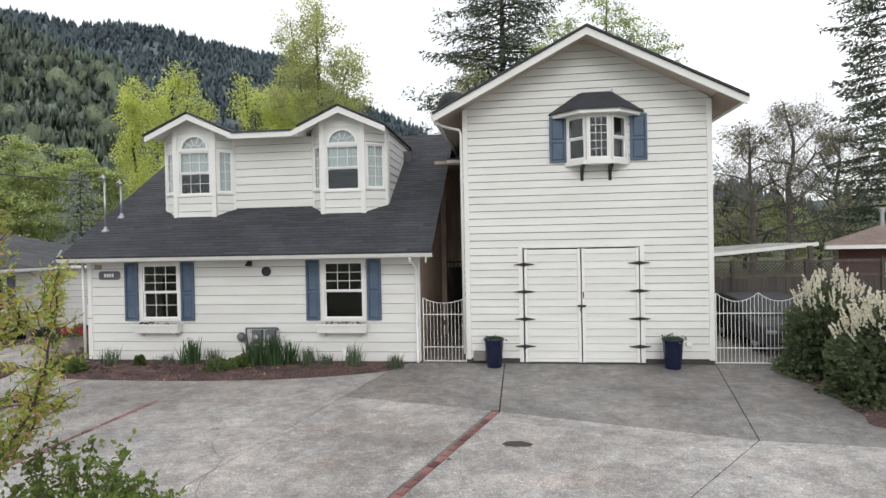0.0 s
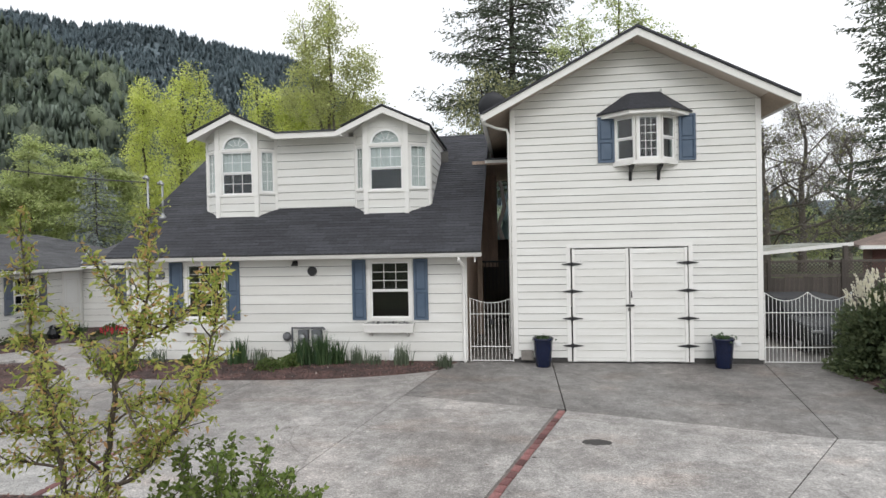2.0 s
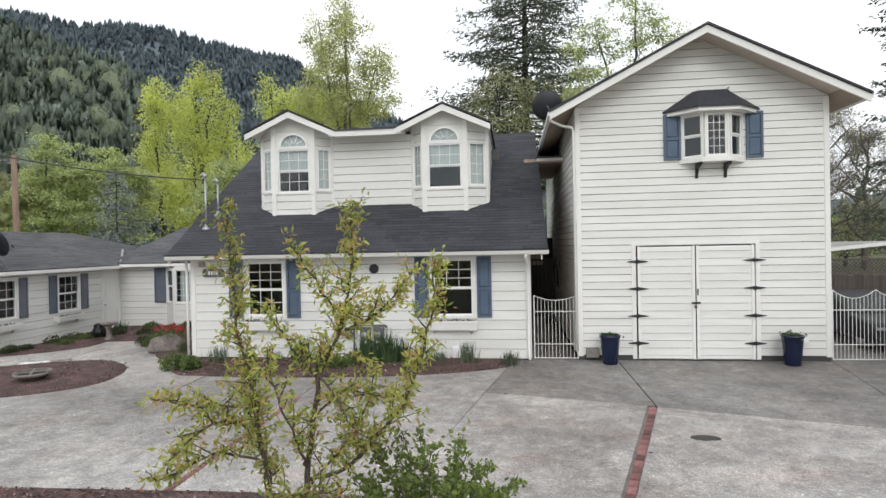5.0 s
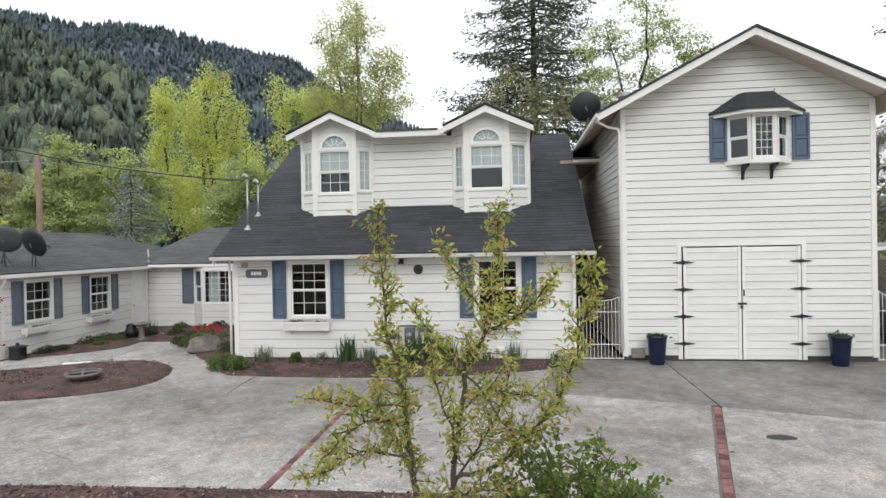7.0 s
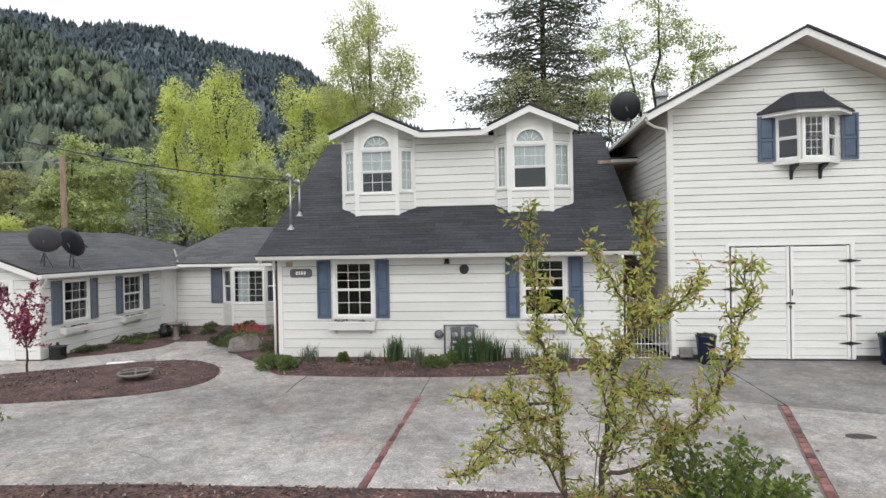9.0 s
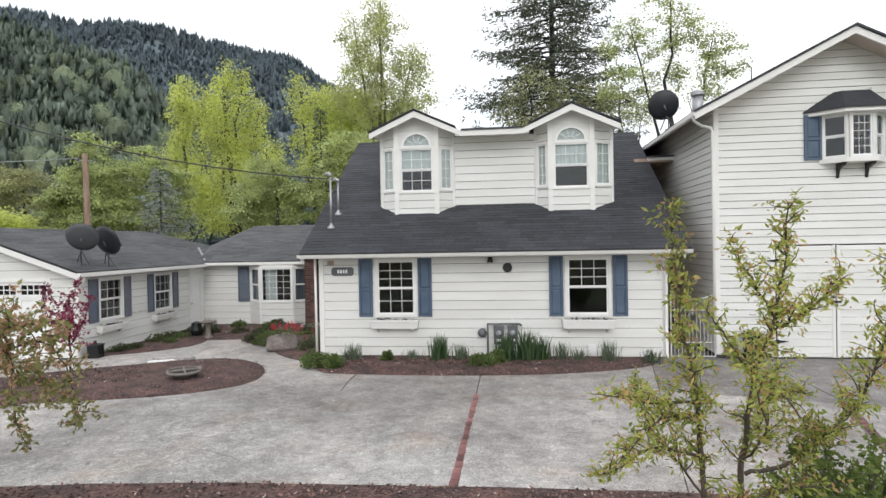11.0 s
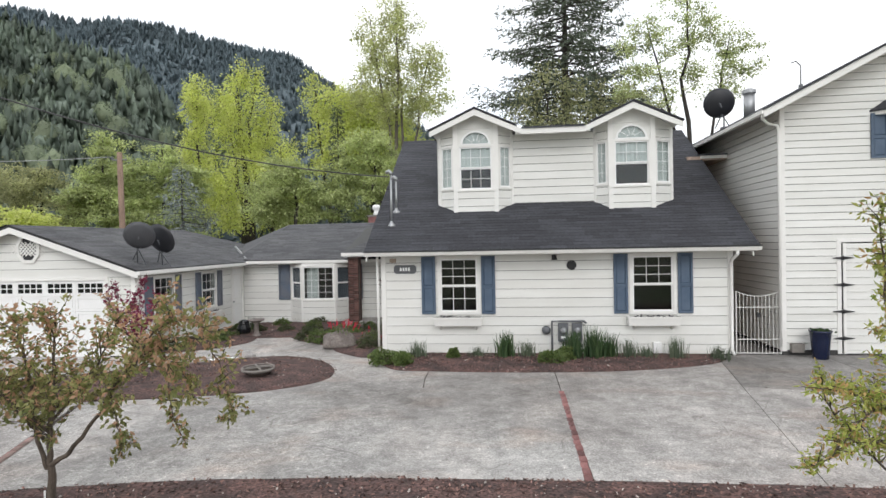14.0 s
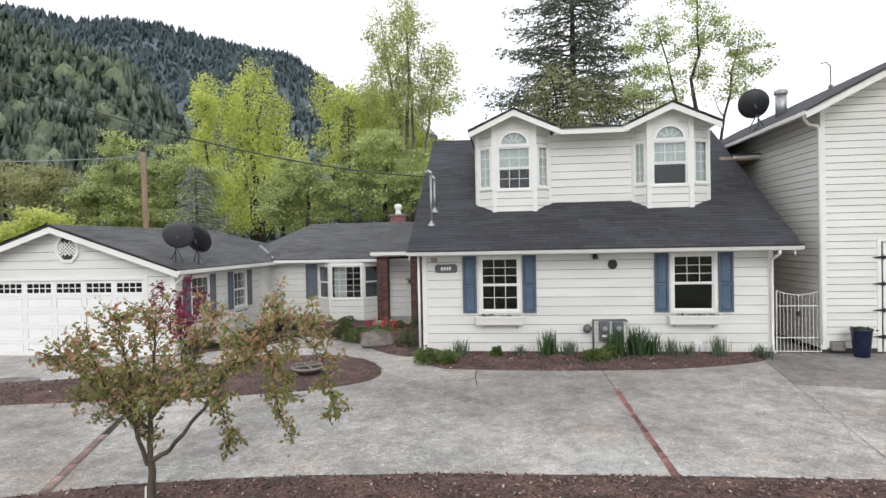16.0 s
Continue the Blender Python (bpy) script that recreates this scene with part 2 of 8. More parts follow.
    l.new(info.outputs["Random"], fit.inputs["Value"]), l.new(fit.outputs[0], tone.inputs["Value"]), l.new(col, tone.inputs["Color"])
    col = tone.outputs[0]
    l.new(col, b.inputs["Base Color"])
    rr = n.new("ShaderNodeMapRange")
    rr.inputs["To Min"].default_value, rr.inputs["To Max"].default_value = 0.55, 0.95
    l.new(noise_at(0.8, 5), rr.inputs["Value"]), l.new(rr.outputs[0], b.inputs["Roughness"])
    bp = n.new("ShaderNodeBump")
    bp.inputs["Strength"].default_value, bp.inputs["Distance"].default_value = 0.35, 0.006
    l.new(noise_at(45, 4, 0.8), bp.inputs["Height"]), l.new(bp.outputs[0], b.inputs["Normal"])
    return m


CONCRETE = concrete()
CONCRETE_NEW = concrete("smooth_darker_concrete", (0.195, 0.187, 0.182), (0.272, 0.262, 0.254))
CONCRETE_AGG = concrete("exposed_aggregate_concrete", (0.266, 0.258, 0.251), (0.400, 0.391, 0.381))
STAIN = material("dark_oil_stain", (0.055, 0.05, 0.047), 0.6, 0.3, 6, 40, 0.3)


# ---- building helpers ----
class Geo:
    """Collects vertices and faces; m places what is added."""

    def __init__(self, m=None):
        self.v, self.f, self.m = [], [], m or Matrix()

    def add(self, verts, faces):
        k = len(self.v)
        self.v += [tuple(self.m @ Vector(p)) for p in verts]
        self.f += [tuple(i + k for i in q) for q in faces]
        return self

    def box(self, x0, x1, y0, y1, z0, z1):
        return self.add([(x0, y0, z0), (x1, y0, z0), (x1, y1, z0), (x0, y1, z0), (x0, y0, z1), (x1, y0, z1), (x1, y1, z1), (x0, y1, z1)],
                        [(3, 2, 1, 0), (4, 5, 6, 7), (0, 1, 5, 4), (1, 2, 6, 5), (2, 3, 7, 6), (3, 0, 4, 7)])

    def prism_y(self, poly, y0, y1):
        """poly of (x, z), counter-clockwise as seen from -y."""
        n = len(poly)
        return self.add([(x, y0, z) for x, z in poly] + [(x, y1, z) for x, z in poly],
                        [tuple(range(n)), tuple(range(2 * n - 1, n - 1, -1))] + [((i + 1) % n, i, i + n, (i + 1) % n + n) for i in range(n)])

    def prism_x(self, poly, x0, x1):
        """poly of (y, z)."""
        n = len(poly)
        return self.add([(x0, y, z) for y, z in poly] + [(x1, y, z) for y, z in poly],
                        [tuple(range(n - 1, -1, -1)), tuple(range(n, 2 * n))] + [(i, (i + 1) % n, (i + 1) % n + n, i + n) for i in range(n)])

    def prism_z(self, poly, z0, z1):
        """poly of (x, y); z0, z1 numbers or functions of x, y."""
        n = len(poly)
        a = z0 if callable(z0) else (lambda x, y: z0)
        b = z1 if callable(z1) else (lambda x, y: z1)
        return self.add([(x, y, a(x, y)) for x, y in poly] + [(x, y, b(x, y)) for x, y in poly],
                        [tuple(range(n - 1, -1, -1)), tuple(range(n, 2 * n))] + [(i, (i + 1) % n, (i + 1) % n + n, i + n) for i in range(n)])

    def tube(self, pts, radii, sides=8, caps=True):
        pts = [Vector(p) for p in pts]
        if not hasattr(radii, "__len__"):
            radii = [radii] * len(pts)
        radii = [float(q) for q in radii]
        vs, fs = [], []
        ref = None
        for i, p in enumerate(pts):
            d = (pts[min(i + 1, len(pts) - 1)] - pts[max(i - 1, 0)]).normalized()
            if ref is None:
                ref = d.orthogonal().normalized()
            ref = (ref - d * ref.dot(d))
            ref = ref.normalized() if ref.length > 1e-5 else d.orthogonal().normalized()
            w = d.cross(ref)
            for s in range(sides):
                a = 2 * math.pi * s / sides
                vs.append(p + radii[i] * (ref * math.cos(a) + w * math.sin(a)))
        for i in range(len(pts) - 1):
            for s in range(sides):
                t = (s + 1) % sides
                fs.append((i * sides + s, i * sides + t, (i + 1) * sides + t, (i + 1) * sides + s))
        if caps:
            fs.append(tuple(range(sides - 1, -1, -1)))
            fs.append(tuple(range((len(pts) - 1) * sides, len(pts) * sides)))
        return self.add(vs, fs)

    def lathe(self, profile, centre=(0, 0, 0), sides=20):
        """profile of (radius, z), bottom to top."""
        cx, cy, cz = centre
        vs, fs = [], []
        for r, z in profile:
            for s in range(sides):
                a = 2 * math.pi * s / sides
                vs.append((cx + r * math.cos(a), cy + r * math.sin(a), cz + z))
        for i in range(len(profile) - 1):
            for s in range(sides):
                t = (s + 1) % sides
                fs.append((i * sides + s, i * sides + t, (i + 1) * sides + t, (i + 1) * sides + s))
        fs.append(tuple(range(sides - 1, -1, -1)))
        fs.append(tuple(range((len(profile) - 1) * sides, len(profile) * sides)))
        return self.add(vs, fs)

    def mesh(self, name, mat, smooth=False):
        me = bpy.data.meshes.new(name)
        me.from_pydata(self.v, [], self.f)
        me.materials.append(mat)
        if smooth:
            me.polygons.foreach_set("use_smooth", [True] * len(me.polygons))
        me.update()
        return me


def thing(name, at, label, category, group="", kind=""):
    """An Empty at the base of a thing, which parents its parts."""
    ob = new(name)
    ob.empty_display_size = 0.2
    ob.matrix_basis = Matrix.Translation(at)
    ob["base"] = 1
    return tagged(ob, label, category, group, kind)


def world_of(ob):
    m = ob.matrix_basis.copy()
    while ob.parent:
        m = ob.parent.matrix_basis @ (ob.matrix_parent_inverse @ m)
        ob = ob.parent
    return m


def part(name, geo, mat, parent, label="", smooth=False, bevel=0.0, kind=""):
    """One mesh object, written in world places, under a thing or a part (or at top level)."""
    me = geo if isinstance(geo, bpy.types.Mesh) else geo.mesh(name, mat, smooth)
    ob = new(name, me)
    if parent is not None:
        ob.parent = parent
        ob.matrix_parent_inverse = world_of(parent).inverted()
    if bevel:
        bv = ob.modifiers.new("edge", "BEVEL")
        bv.width, bv.segments, bv.limit_method = bevel, 2, "ANGLE"
    return tagged(ob, label, "", "", kind)


def wall_panels(holes, u0, u1, z0, z1):
    """Rectangles that fill a wall around its openings."""
    us = sorted({u0, u1, *[min(max(h[i], u0), u1) for h in holes for i in (0, 1)]})
    out = []
    for a, b in zip(us, us[1:]):
        if b - a < 1e-4:
            continue
        cuts = sorted((h[2], h[3]) for h in holes if h[0] < (a + b) / 2 < h[1])
        z = z0
        for c, d in cuts:
            if c > z:
                out.append((a, b, z, min(c, z1)))
            z = max(z, d)
        if z < z1:
            out.append((a, b, z, z1))
    return out


def clad(house, name, m, u0, u1, z0, z1, lap, holes=(), ends=None, thick=0.12, mat=None, gable=None, label=""):
    """A wall that faces local -y, with its sheathing and one lap board per course and stretch. ends(z): how far a board reaches at height z under a gable."""
    mat = mat or SIDING
    g = Geo(m)
    if gable:
        lo, peak = gable[0], gable[1]
        for a, b, c, d in wall_panels([h for h in holes if h[2] < lo], u0, u1, z0, lo):
            g.box(a, b, 0, thick, c, d)
        g.prism_y([(u0, lo), (u1, lo), peak], 0, thick)
    else:
        for a, b, c, d in wall_panels(holes, u0, u1, z0, z1):
            g.box(a, b, 0, thick, c, d)
    apart = [h for h in holes if h[0] <= u0 and h[1] >= u1]
    if apart:
        loose = []
        for a, b, c, d in wall_panels(holes, u0, u1, z0, gable[0] if gable else z1)[1:]:
            loose.append(Geo(m).box(a, b, 0, thick, c, d))
        if gable:
            loose.append(Geo(m).prism_y([(u0, gable[0]), (u1, gable[0]), gable[1]], 0, thick))
        a, b, c, d = wall_panels(holes, u0, u1, z0, gable[0] if gable else z1)[0]
        g = Geo(m).box(a, b, 0, thick, c, d)
    wall = part(name, g, BACK, house, label)
    for q in loose if apart else ():
        part("sheathing", q, BACK, wall)
    z = z0
    while z < z1 - 0.02:
        zt = min(z + lap, z1)
        a, b = ends(z) if ends else (u0, u1)
        a2, b2 = ends(zt) if ends else (u0, u1)
        spans = [(a, b)]
        zm = (z + zt) / 2
        for h in holes:
            if h[2] < zm < h[3]:
                nxt = []
                for s, e in spans:
                    if h[1] <= s or h[0] >= e:
                        nxt.append((s, e))
                    else:
                        if h[0] > s + 0.02:
                            nxt.append((s, h[0]))
                        if h[1] < e - 0.02:
                            nxt.append((h[1], e))
                spans = nxt
        fill = []
        for h in holes:
            if h[2] < zm < h[3]:
                if h[2] > z + 0.02:
                    fill.append((h[0], h[1], z, h[2] + 0.012))
                if h[3] < zt - 0.02:
                    fill.append((h[0], h[1], h[3], zt))
        for s, e, lo, hi in fill:
            part("siding_board", Geo(m).box(s, e, -0.030, -0.001, lo, hi - 0.013), mat, wall)
        for s, e in spans:
            s2 = a2 if s == a else s
            e2 = b2 if e == b else e
            if e2 - s2 < 0.03 or e - s < 0.03:
                e2, s2 = max(e2, s2 + 0.01), s2
            # gap above each board: the dark backing draws the next board's shadow line
            zo = zt - 0.013
            t0, t1 = 0.036, 0.020
            bd = Geo(m).add([(s, -t0, z), (e, -t0, z), (e, -0.001, z), (s, -0.001, z), (s2, -t1, zo), (e2, -t1, zo), (e2, -0.001, zo), (s2, -0.001, zo)],
                            [(3, 2, 1, 0), (4, 5, 6, 7), (0, 1, 5, 4), (1, 2, 6, 5), (2, 3, 7, 6), (3, 0, 4, 7)])
            part("siding_board", bd, mat, wall)
        z += lap
    return wall


def ring(g, x0, x1, z0, z1, w, y0, y1, wb=None):
    """A rectangular frame of width w."""
    wb = wb or w
    g.box(x0, x0 + w, y0, y1, z0, z1), g.box(x1 - w, x1, y0, y1, z0, z1)
    g.box(x0 + w, x1 - w, y0, y1, z1 - w, z1), g.box(x0 + w, x1 - w, y0, y1, z0, z0 + wb)
    return g


def window(house, m, x0, x1, z0, z1, upper=(3, 3), lower=(3, 2), split=0.5, casing=0.06, curtain=0.0, label="", bar=0.0075, cloth=None):
    """A hung window in local x, z with its casing proud of the wall (local -y)."""
    w = part("window", ring(Geo(m), x0, x1, z0, z1, casing, -0.055, 0.10), TRIM, house, label or "white vinyl hung window with dark panes", bevel=0.006)
    a, b, c, d = x0 + casing, x1 - casing, z0 + casing, z1 - casing
    zs = c + (d - c) * split
    for lo, hi, grid, yy in ((zs, d, upper, -0.012), (c, zs, lower, 0.012)):
        if hi - lo < 0.05:
            continue
        s = 0.035
        part("sash", ring(Geo(m), a, b, lo, hi, s, yy - 0.018, yy + 0.018), SASH, w)
        pane = part("pane", Geo(m).box(a + s, b - s, yy - 0.002, yy + 0.002, lo + s, hi - s), GLASS, w)
        pane.visible_shadow = False
        g = Geo(m)
        nx, nz = grid
        for i in range(1, nx):
            x = a + s + (b - a - 2 * s) * i / nx
            g.box(x - bar, x + bar, yy - 0.011, yy - 0.004, lo + s, hi - s)
        for j in range(1, nz):
            z = lo + s + (hi - lo - 2 * s) * j / nz
            g.box(a + s, b - s, yy - 0.012, yy - 0.003, z - bar, z + bar)
        if g.v:
            part("muntin", g, SASH, w)
    if curtain:
        g = Geo(m)
        n = 24
        top, low = d, d - (d - c) * curtain
        for i in range(n):
            xa, xb = a + (b - a) * i / n, a + (b - a) * (i + 1) / n
            ya, yb = 0.05 + 0.012 * math.sin(i * 1.9), 0.05 + 0.012 * math.sin((i + 1) * 1.9)
            g.add([(xa, ya, low), (xb, yb, low), (xb, yb, top), (xa, ya, top), (xa, ya + 0.006, low), (xb, yb + 0.006, low), (xb, yb + 0.006, top), (xa, ya + 0.006, top)],
                  [(0, 1, 2, 3), (7, 6, 5, 4)])
        part("curtain", g, cloth or CURTAIN, w)
    return w


def shutter(house, m, x0, x1, z0, z1, mat, label):
    """A two-panel board shutter."""
    zm = z0 + (z1 - z0) * 0.47
    frame_w = 0.055
    g = ring(Geo(m), x0, x1, z0, z1, frame_w, -0.078, -0.034)
    g.box(x0 + frame_w, x1 - frame_w, -0.078, -0.034, zm - 0.035, zm + 0.035)
    s = part("shutter", g, mat, house, label, bevel=0.004)
    for lo, hi in ((z0 + frame_w, zm - 0.035), (zm + 0.035, z1 - frame_w)):
        a, b = x0 + frame_w, x1 - frame_w
        k = 0.035
        part("panel", Geo(m).add([(a, -0.052, lo), (b, -0.052, lo), (b, -0.052, hi), (a, -0.052, hi), (a + k, -0.070, lo + k), (b - k, -0.070, lo + k), (b - k, -0.070, hi - k), (a + k, -0.070, hi - k)],
                                 [(4, 5, 6, 7), (0, 1, 5, 4), (1, 2, 6, 5), (2, 3, 7, 6), (3, 0, 4, 7)]), mat, s)
    return s


def flower_box(house, m, x0, x1, z0, z1, seed):
    """A painted trough on two brackets, with soil and a few small dark flowers."""
    r = random.Random(seed)
    g = Geo(m)
    y0, y1 = -0.27, -0.035
    g.add([(x0 + 0.02, y0 + 0.03, z0), (x1 - 0.02, y0 + 0.03, z0), (x1 - 0.02, y1, z0), (x0 + 0.02, y1, z0), (x0, y0, z1), (x1, y0, z1), (x1, y1, z1), (x0, y1, z1)],
          [(3, 2, 1, 0), (0, 1, 5, 4), (1, 2, 6, 5), (2, 3, 7, 6), (3, 0, 4, 7)])
    ring_y = 0.02
    g.box(x0 - 0.01, x1 + 0.01, y0 - 0.012, y0 + ring_y, z1 - 0.035, z1 + 0.012)
    g.box(x0 - 0.01, x0 + ring_y, y0 + ring_y, y1, z1 - 0.035, z1 + 0.012)
    g.box(x1 - ring_y, x1 + 0.01, y0 + ring_y, y1, z1 - 0.035, z1 + 0.012)
    b = part("flower_box", g, TRIM, house, "white painted wooden flower box on brackets")
    part("soil", Geo(m).box(x0 + 0.022, x1 - 0.022, y0 + 0.022, y1 - 0.002, z1 - 0.06, z1 - 0.012), SOIL, b)
    for x in (x0 + 0.17, x1 - 0.17):
        part("bracket", Geo(m).prism_x([(y1, z0 - 0.13), (y1, z0 - 0.001), (y1 - 0.16, z0 - 0.001)], x - 0.02, x + 0.02), TRIM, b)
    g = Geo(m)
    for _ in range(26):
        x, y = r.uniform(x0 + 0.15, x1 - 0.15), r.uniform(y0 + 0.04, y1 - 0.03)
        z = z1 + r.uniform(-0.01, 0.05)
        for k in range(5):
            a = r.uniform(0, 6.28)
            q = 0.03
            g.add([(x, y, z - 0.03), (x + q * math.cos(a), y + q * math.sin(a), z), (x + q * math.cos(a + 0.9), y + q * math.sin(a + 0.9), z + 0.012)], [(0, 1, 2)])
    part("pansies", g, PANSY, b, "small dark purple pansies", kind="stuff")
    return b


PANSY = leaf_material("dark_pansy_petal", (0.02, 0.03, 0.015), (0.03, 0.015, 0.045), 0.15)


def courses(m, x0, x1, depth, rise, exposure=0.145, trim=None, seed=1):
    """Shingle courses on a slope that climbs along local +y from (0, 0): thin overlapping tabs of uneven width and butt.
    trim(s): the x-limits at a distance s up the plan depth."""
    r = random.Random(seed)
    g = Geo(m)
    length = math.hypot(depth, rise)
    n = max(1, round(length / exposure))
    cy, cz = depth / length, rise / length
    for i in range(n):
        s0, s1 = length * i / n, length * (i + 1) / n
        a, b = (trim(s0 * cy) if trim else (x0, x1))
        a2, b2 = (trim(s1 * cy) if trim else (x0, x1))
        x = a
        while x < b - 1e-6:
            w = r.uniform(0.25, 0.9)
            xe = b if b - x - w < 0.2 else x + w
            t = r.uniform(0.006, 0.011)
            xl, xr = max(x, a2) if x == a else x, min(xe, b2) if xe == b else xe
            if xr < xl:
                xr = xl
            if x == a:
                xl = a2
            if xe == b:
                xr = b2
            p = lambda xx, s, h: (xx, s * cy - h * cz, s * cz + h * cy)
            g.add([p(x, s0, 0.0), p(xe, s0, 0.0), p(x, s0, t), p(xe, s0, t), p(xr, s1, 0.003), p(xl, s1, 0.003)], [(0, 1, 3, 2), (2, 3, 4, 5)])
            x = xe
    return g


# ---- ground and paving ----
def gz(x, y):
    """Height of the paving: level by the houses, falling gently towards the garage."""
    return 0.06 if x > -10 else 0.06 + 0.024 * (x + 10) if x > -20 else -0.18


def T(x, y, z=0.0, rz=0.0):
    return pose(x, y, z, 0, 0, rz)


g = Geo()
xs = [-3000, -600, -120, -40, -20, -10, 12, 40, 120, 600, 3000]
ys = [-2000, -300, -60, -10, 4, 30, 60, 120, 400, 3000]
g.add([(x, y, gz(x, y) - 0.12) for y in ys for x in xs],
      [(j * len(xs) + i, j * len(xs) + i + 1, (j + 1) * len(xs) + i + 1, (j + 1) * len(xs) + i) for j in range(len(ys) - 1) for i in range(len(xs) - 1)])
ground = part("ground", g, GRASS, None, "rough grass field reaching to the hills", kind="structure")
ground["category"] = "ground"

SLABS = [
    [(-34, 2.5), (-14.28, 2.5), (-16.22, 7.55), (-17.5, 11), (-19.1, 14.4), (-34, 14.4)],
    [(-14.10, 2.5), (-10.0, 2.5), (-10.0, 11.0), (-17.49, 11.0), (-16.05, 7.57)],
    [(-10.0, 11.004), (-10.0, 21.3), (-19.1, 21.3), (-19.1, 14.41), (-17.49, 11.004)],
    [(-10.0, 2.5), (-7.19, 2.5), (-7.06, 10.4), (-7.05, 14.0), (-10.0, 14.0)],
    [(-7.0, 2.5), (-4.92, 2.5), (-2.83, 13.99), (-7.035, 13.99), (-7.04, 10.4)],
    [(-4.90, 2.5), (-2.78, 2.5), (-0.46, 10.05), (-3.40, 10.80)],
    [(-2.62, 2.5), (-1.36, 2.5), (3.52, 8.78), (-0.30, 9.955)],
    [(-1.34, 2.5), (14, 2.5), (14, 7.6), (3.54, 8.78)],
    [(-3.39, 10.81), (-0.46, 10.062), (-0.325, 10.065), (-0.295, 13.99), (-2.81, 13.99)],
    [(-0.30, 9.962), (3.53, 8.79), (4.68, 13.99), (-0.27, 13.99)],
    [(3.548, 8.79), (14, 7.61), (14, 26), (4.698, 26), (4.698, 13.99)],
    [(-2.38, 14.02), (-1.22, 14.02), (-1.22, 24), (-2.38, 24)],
]
drive = tagged(new("driveway"), "weathered grey concrete driveway with cracked joints and brick strips", "driveway", "", "structure")
for k, poly in enumerate(SLABS):
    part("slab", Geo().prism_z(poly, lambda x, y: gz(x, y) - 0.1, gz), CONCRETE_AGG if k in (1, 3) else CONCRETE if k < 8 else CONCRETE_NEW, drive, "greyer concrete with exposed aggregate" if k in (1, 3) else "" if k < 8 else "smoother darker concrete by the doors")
part("crack", Geo().prism_z([(-9.96, 11.9), (-9.955, 11.2), (-9.87, 10.4), (-9.85, 10.4), (-9.935, 11.2), (-9.94, 11.9)], 0.0, 0.0635), SOIL, drive)
# dark joint filler under the gaps
part("joint_filler", Geo().prism_z([(-10, 3), (14, 3), (14, 13.9), (-10, 13.9)], -0.05, 0.03), SOIL, drive)
part("joint_filler", Geo().prism_z([(-20, 3), (-10, 3), (-10, 13.9), (-20, 13.9)], lambda x, y: gz(x, y) - 0.11, lambda x, y: gz(x, y) - 0.03), SOIL, drive)

r = random.Random(5)


def brick_piece(x=0.094, y=0.056, k=0.010):
    """A paving brick with worn, chamfered top edges."""
    return Geo().add([(-x, -y, -0.05), (x, -y, -0.05), (x, y, -0.05), (-x, y, -0.05), (-x, -y, -k), (x, -y, -k), (x, y, -k), (-x, y, -k),
                      (k - x, k - y, 0), (x - k, k - y, 0), (x - k, y - k, 0), (k - x, y - k, 0)],
                     [(0, 1, 5, 4), (1, 2, 6, 5), (2, 3, 7, 6), (3, 0, 4, 7), (4, 5, 9, 8), (5, 6, 10, 9), (6, 7, 11, 10), (7, 4, 8, 11), (8, 9, 10, 11)])


STRIPBED = material("sandy_strip_bed", (0.20, 0.175, 0.16), 0.95, 0.25, 8, 50, 0.5)
brick_me = brick_piece().mesh("brick", BRICK)


def brick_strip(a, b, mesh=brick_me):
    a, b = Vector(a), Vector(b)
    n = int((b - a).length / 0.215)
    turn = math.atan2(b.y - a.y, b.x - a.x)
    side = Vector((a.y - b.y, b.x - a.x)).normalized() * 0.105
    part("mortar_bed", Geo().prism_z([tuple(a.xy + side), tuple(b.xy + side), tuple(b.xy - side), tuple(a.xy - side)], lambda x, y: gz(x, y) - 0.06, lambda x, y: gz(x, y) - 0.012), STRIPBED, drive)
    for i in range(n):
        p = a + (b - a) * ((i + 0.5) / n)
        ob = part("brick", mesh, None, drive)
        ob.matrix_basis = Matrix.Translation((p.x + r.uniform(-.006, .006), p.y, gz(p.x, p.y) + r.uniform(0.002, 0.010))) @ Euler((r.uniform(-.02, .02), r.uniform(-.02, .02), turn + r.uniform(-.03, .03))).to_matrix().to_4x4()


brick_strip((-0.38, 9.95), (-2.47, 3.2))
brick_strip((-7.045, 10.3), (-7.11, 3.2))
pale_me = brick_piece().mesh("brick", BRICKPALE)
brick_strip((-16.13, 7.5), (-14.9, 4.3), pale_me)

# oil stain, leaves on the concrete
r = random.Random(9)
pts = [(0.0 + (0.2 + 0.05 * r.random()) * math.cos(a * 0.35), 8.38 + (0.10 + 0.05 * r.random()) * math.sin(a * 0.35)) for a in range(18)]
tagged(part("oil_stain", Geo().prism_z(pts, 0.0, 0.0645), STAIN, None, "dark oil stain on the concrete"), category="stain")["kind"] = "structure"


# ---- planting beds ----
def smooth_loop(points, n=6):
    """A rounded closed outline through a few corners."""
    out, m = [], len(points)
    for i in range(m):
        p0, p1, p2, p3 = [Vector(points[(i + k) % m]) for k in (-1, 0, 1, 2)]
        for s in range(n):
            t = s / n
            q = 0.5 * (2 * p1 + (p2 - p0) * t + (2 * p0 - 5 * p1 + 4 * p2 - p3) * t * t + (3 * p1 - p0 - 3 * p2 + p3) * t ** 3)
            out.append((q.x, q.y))
    return out


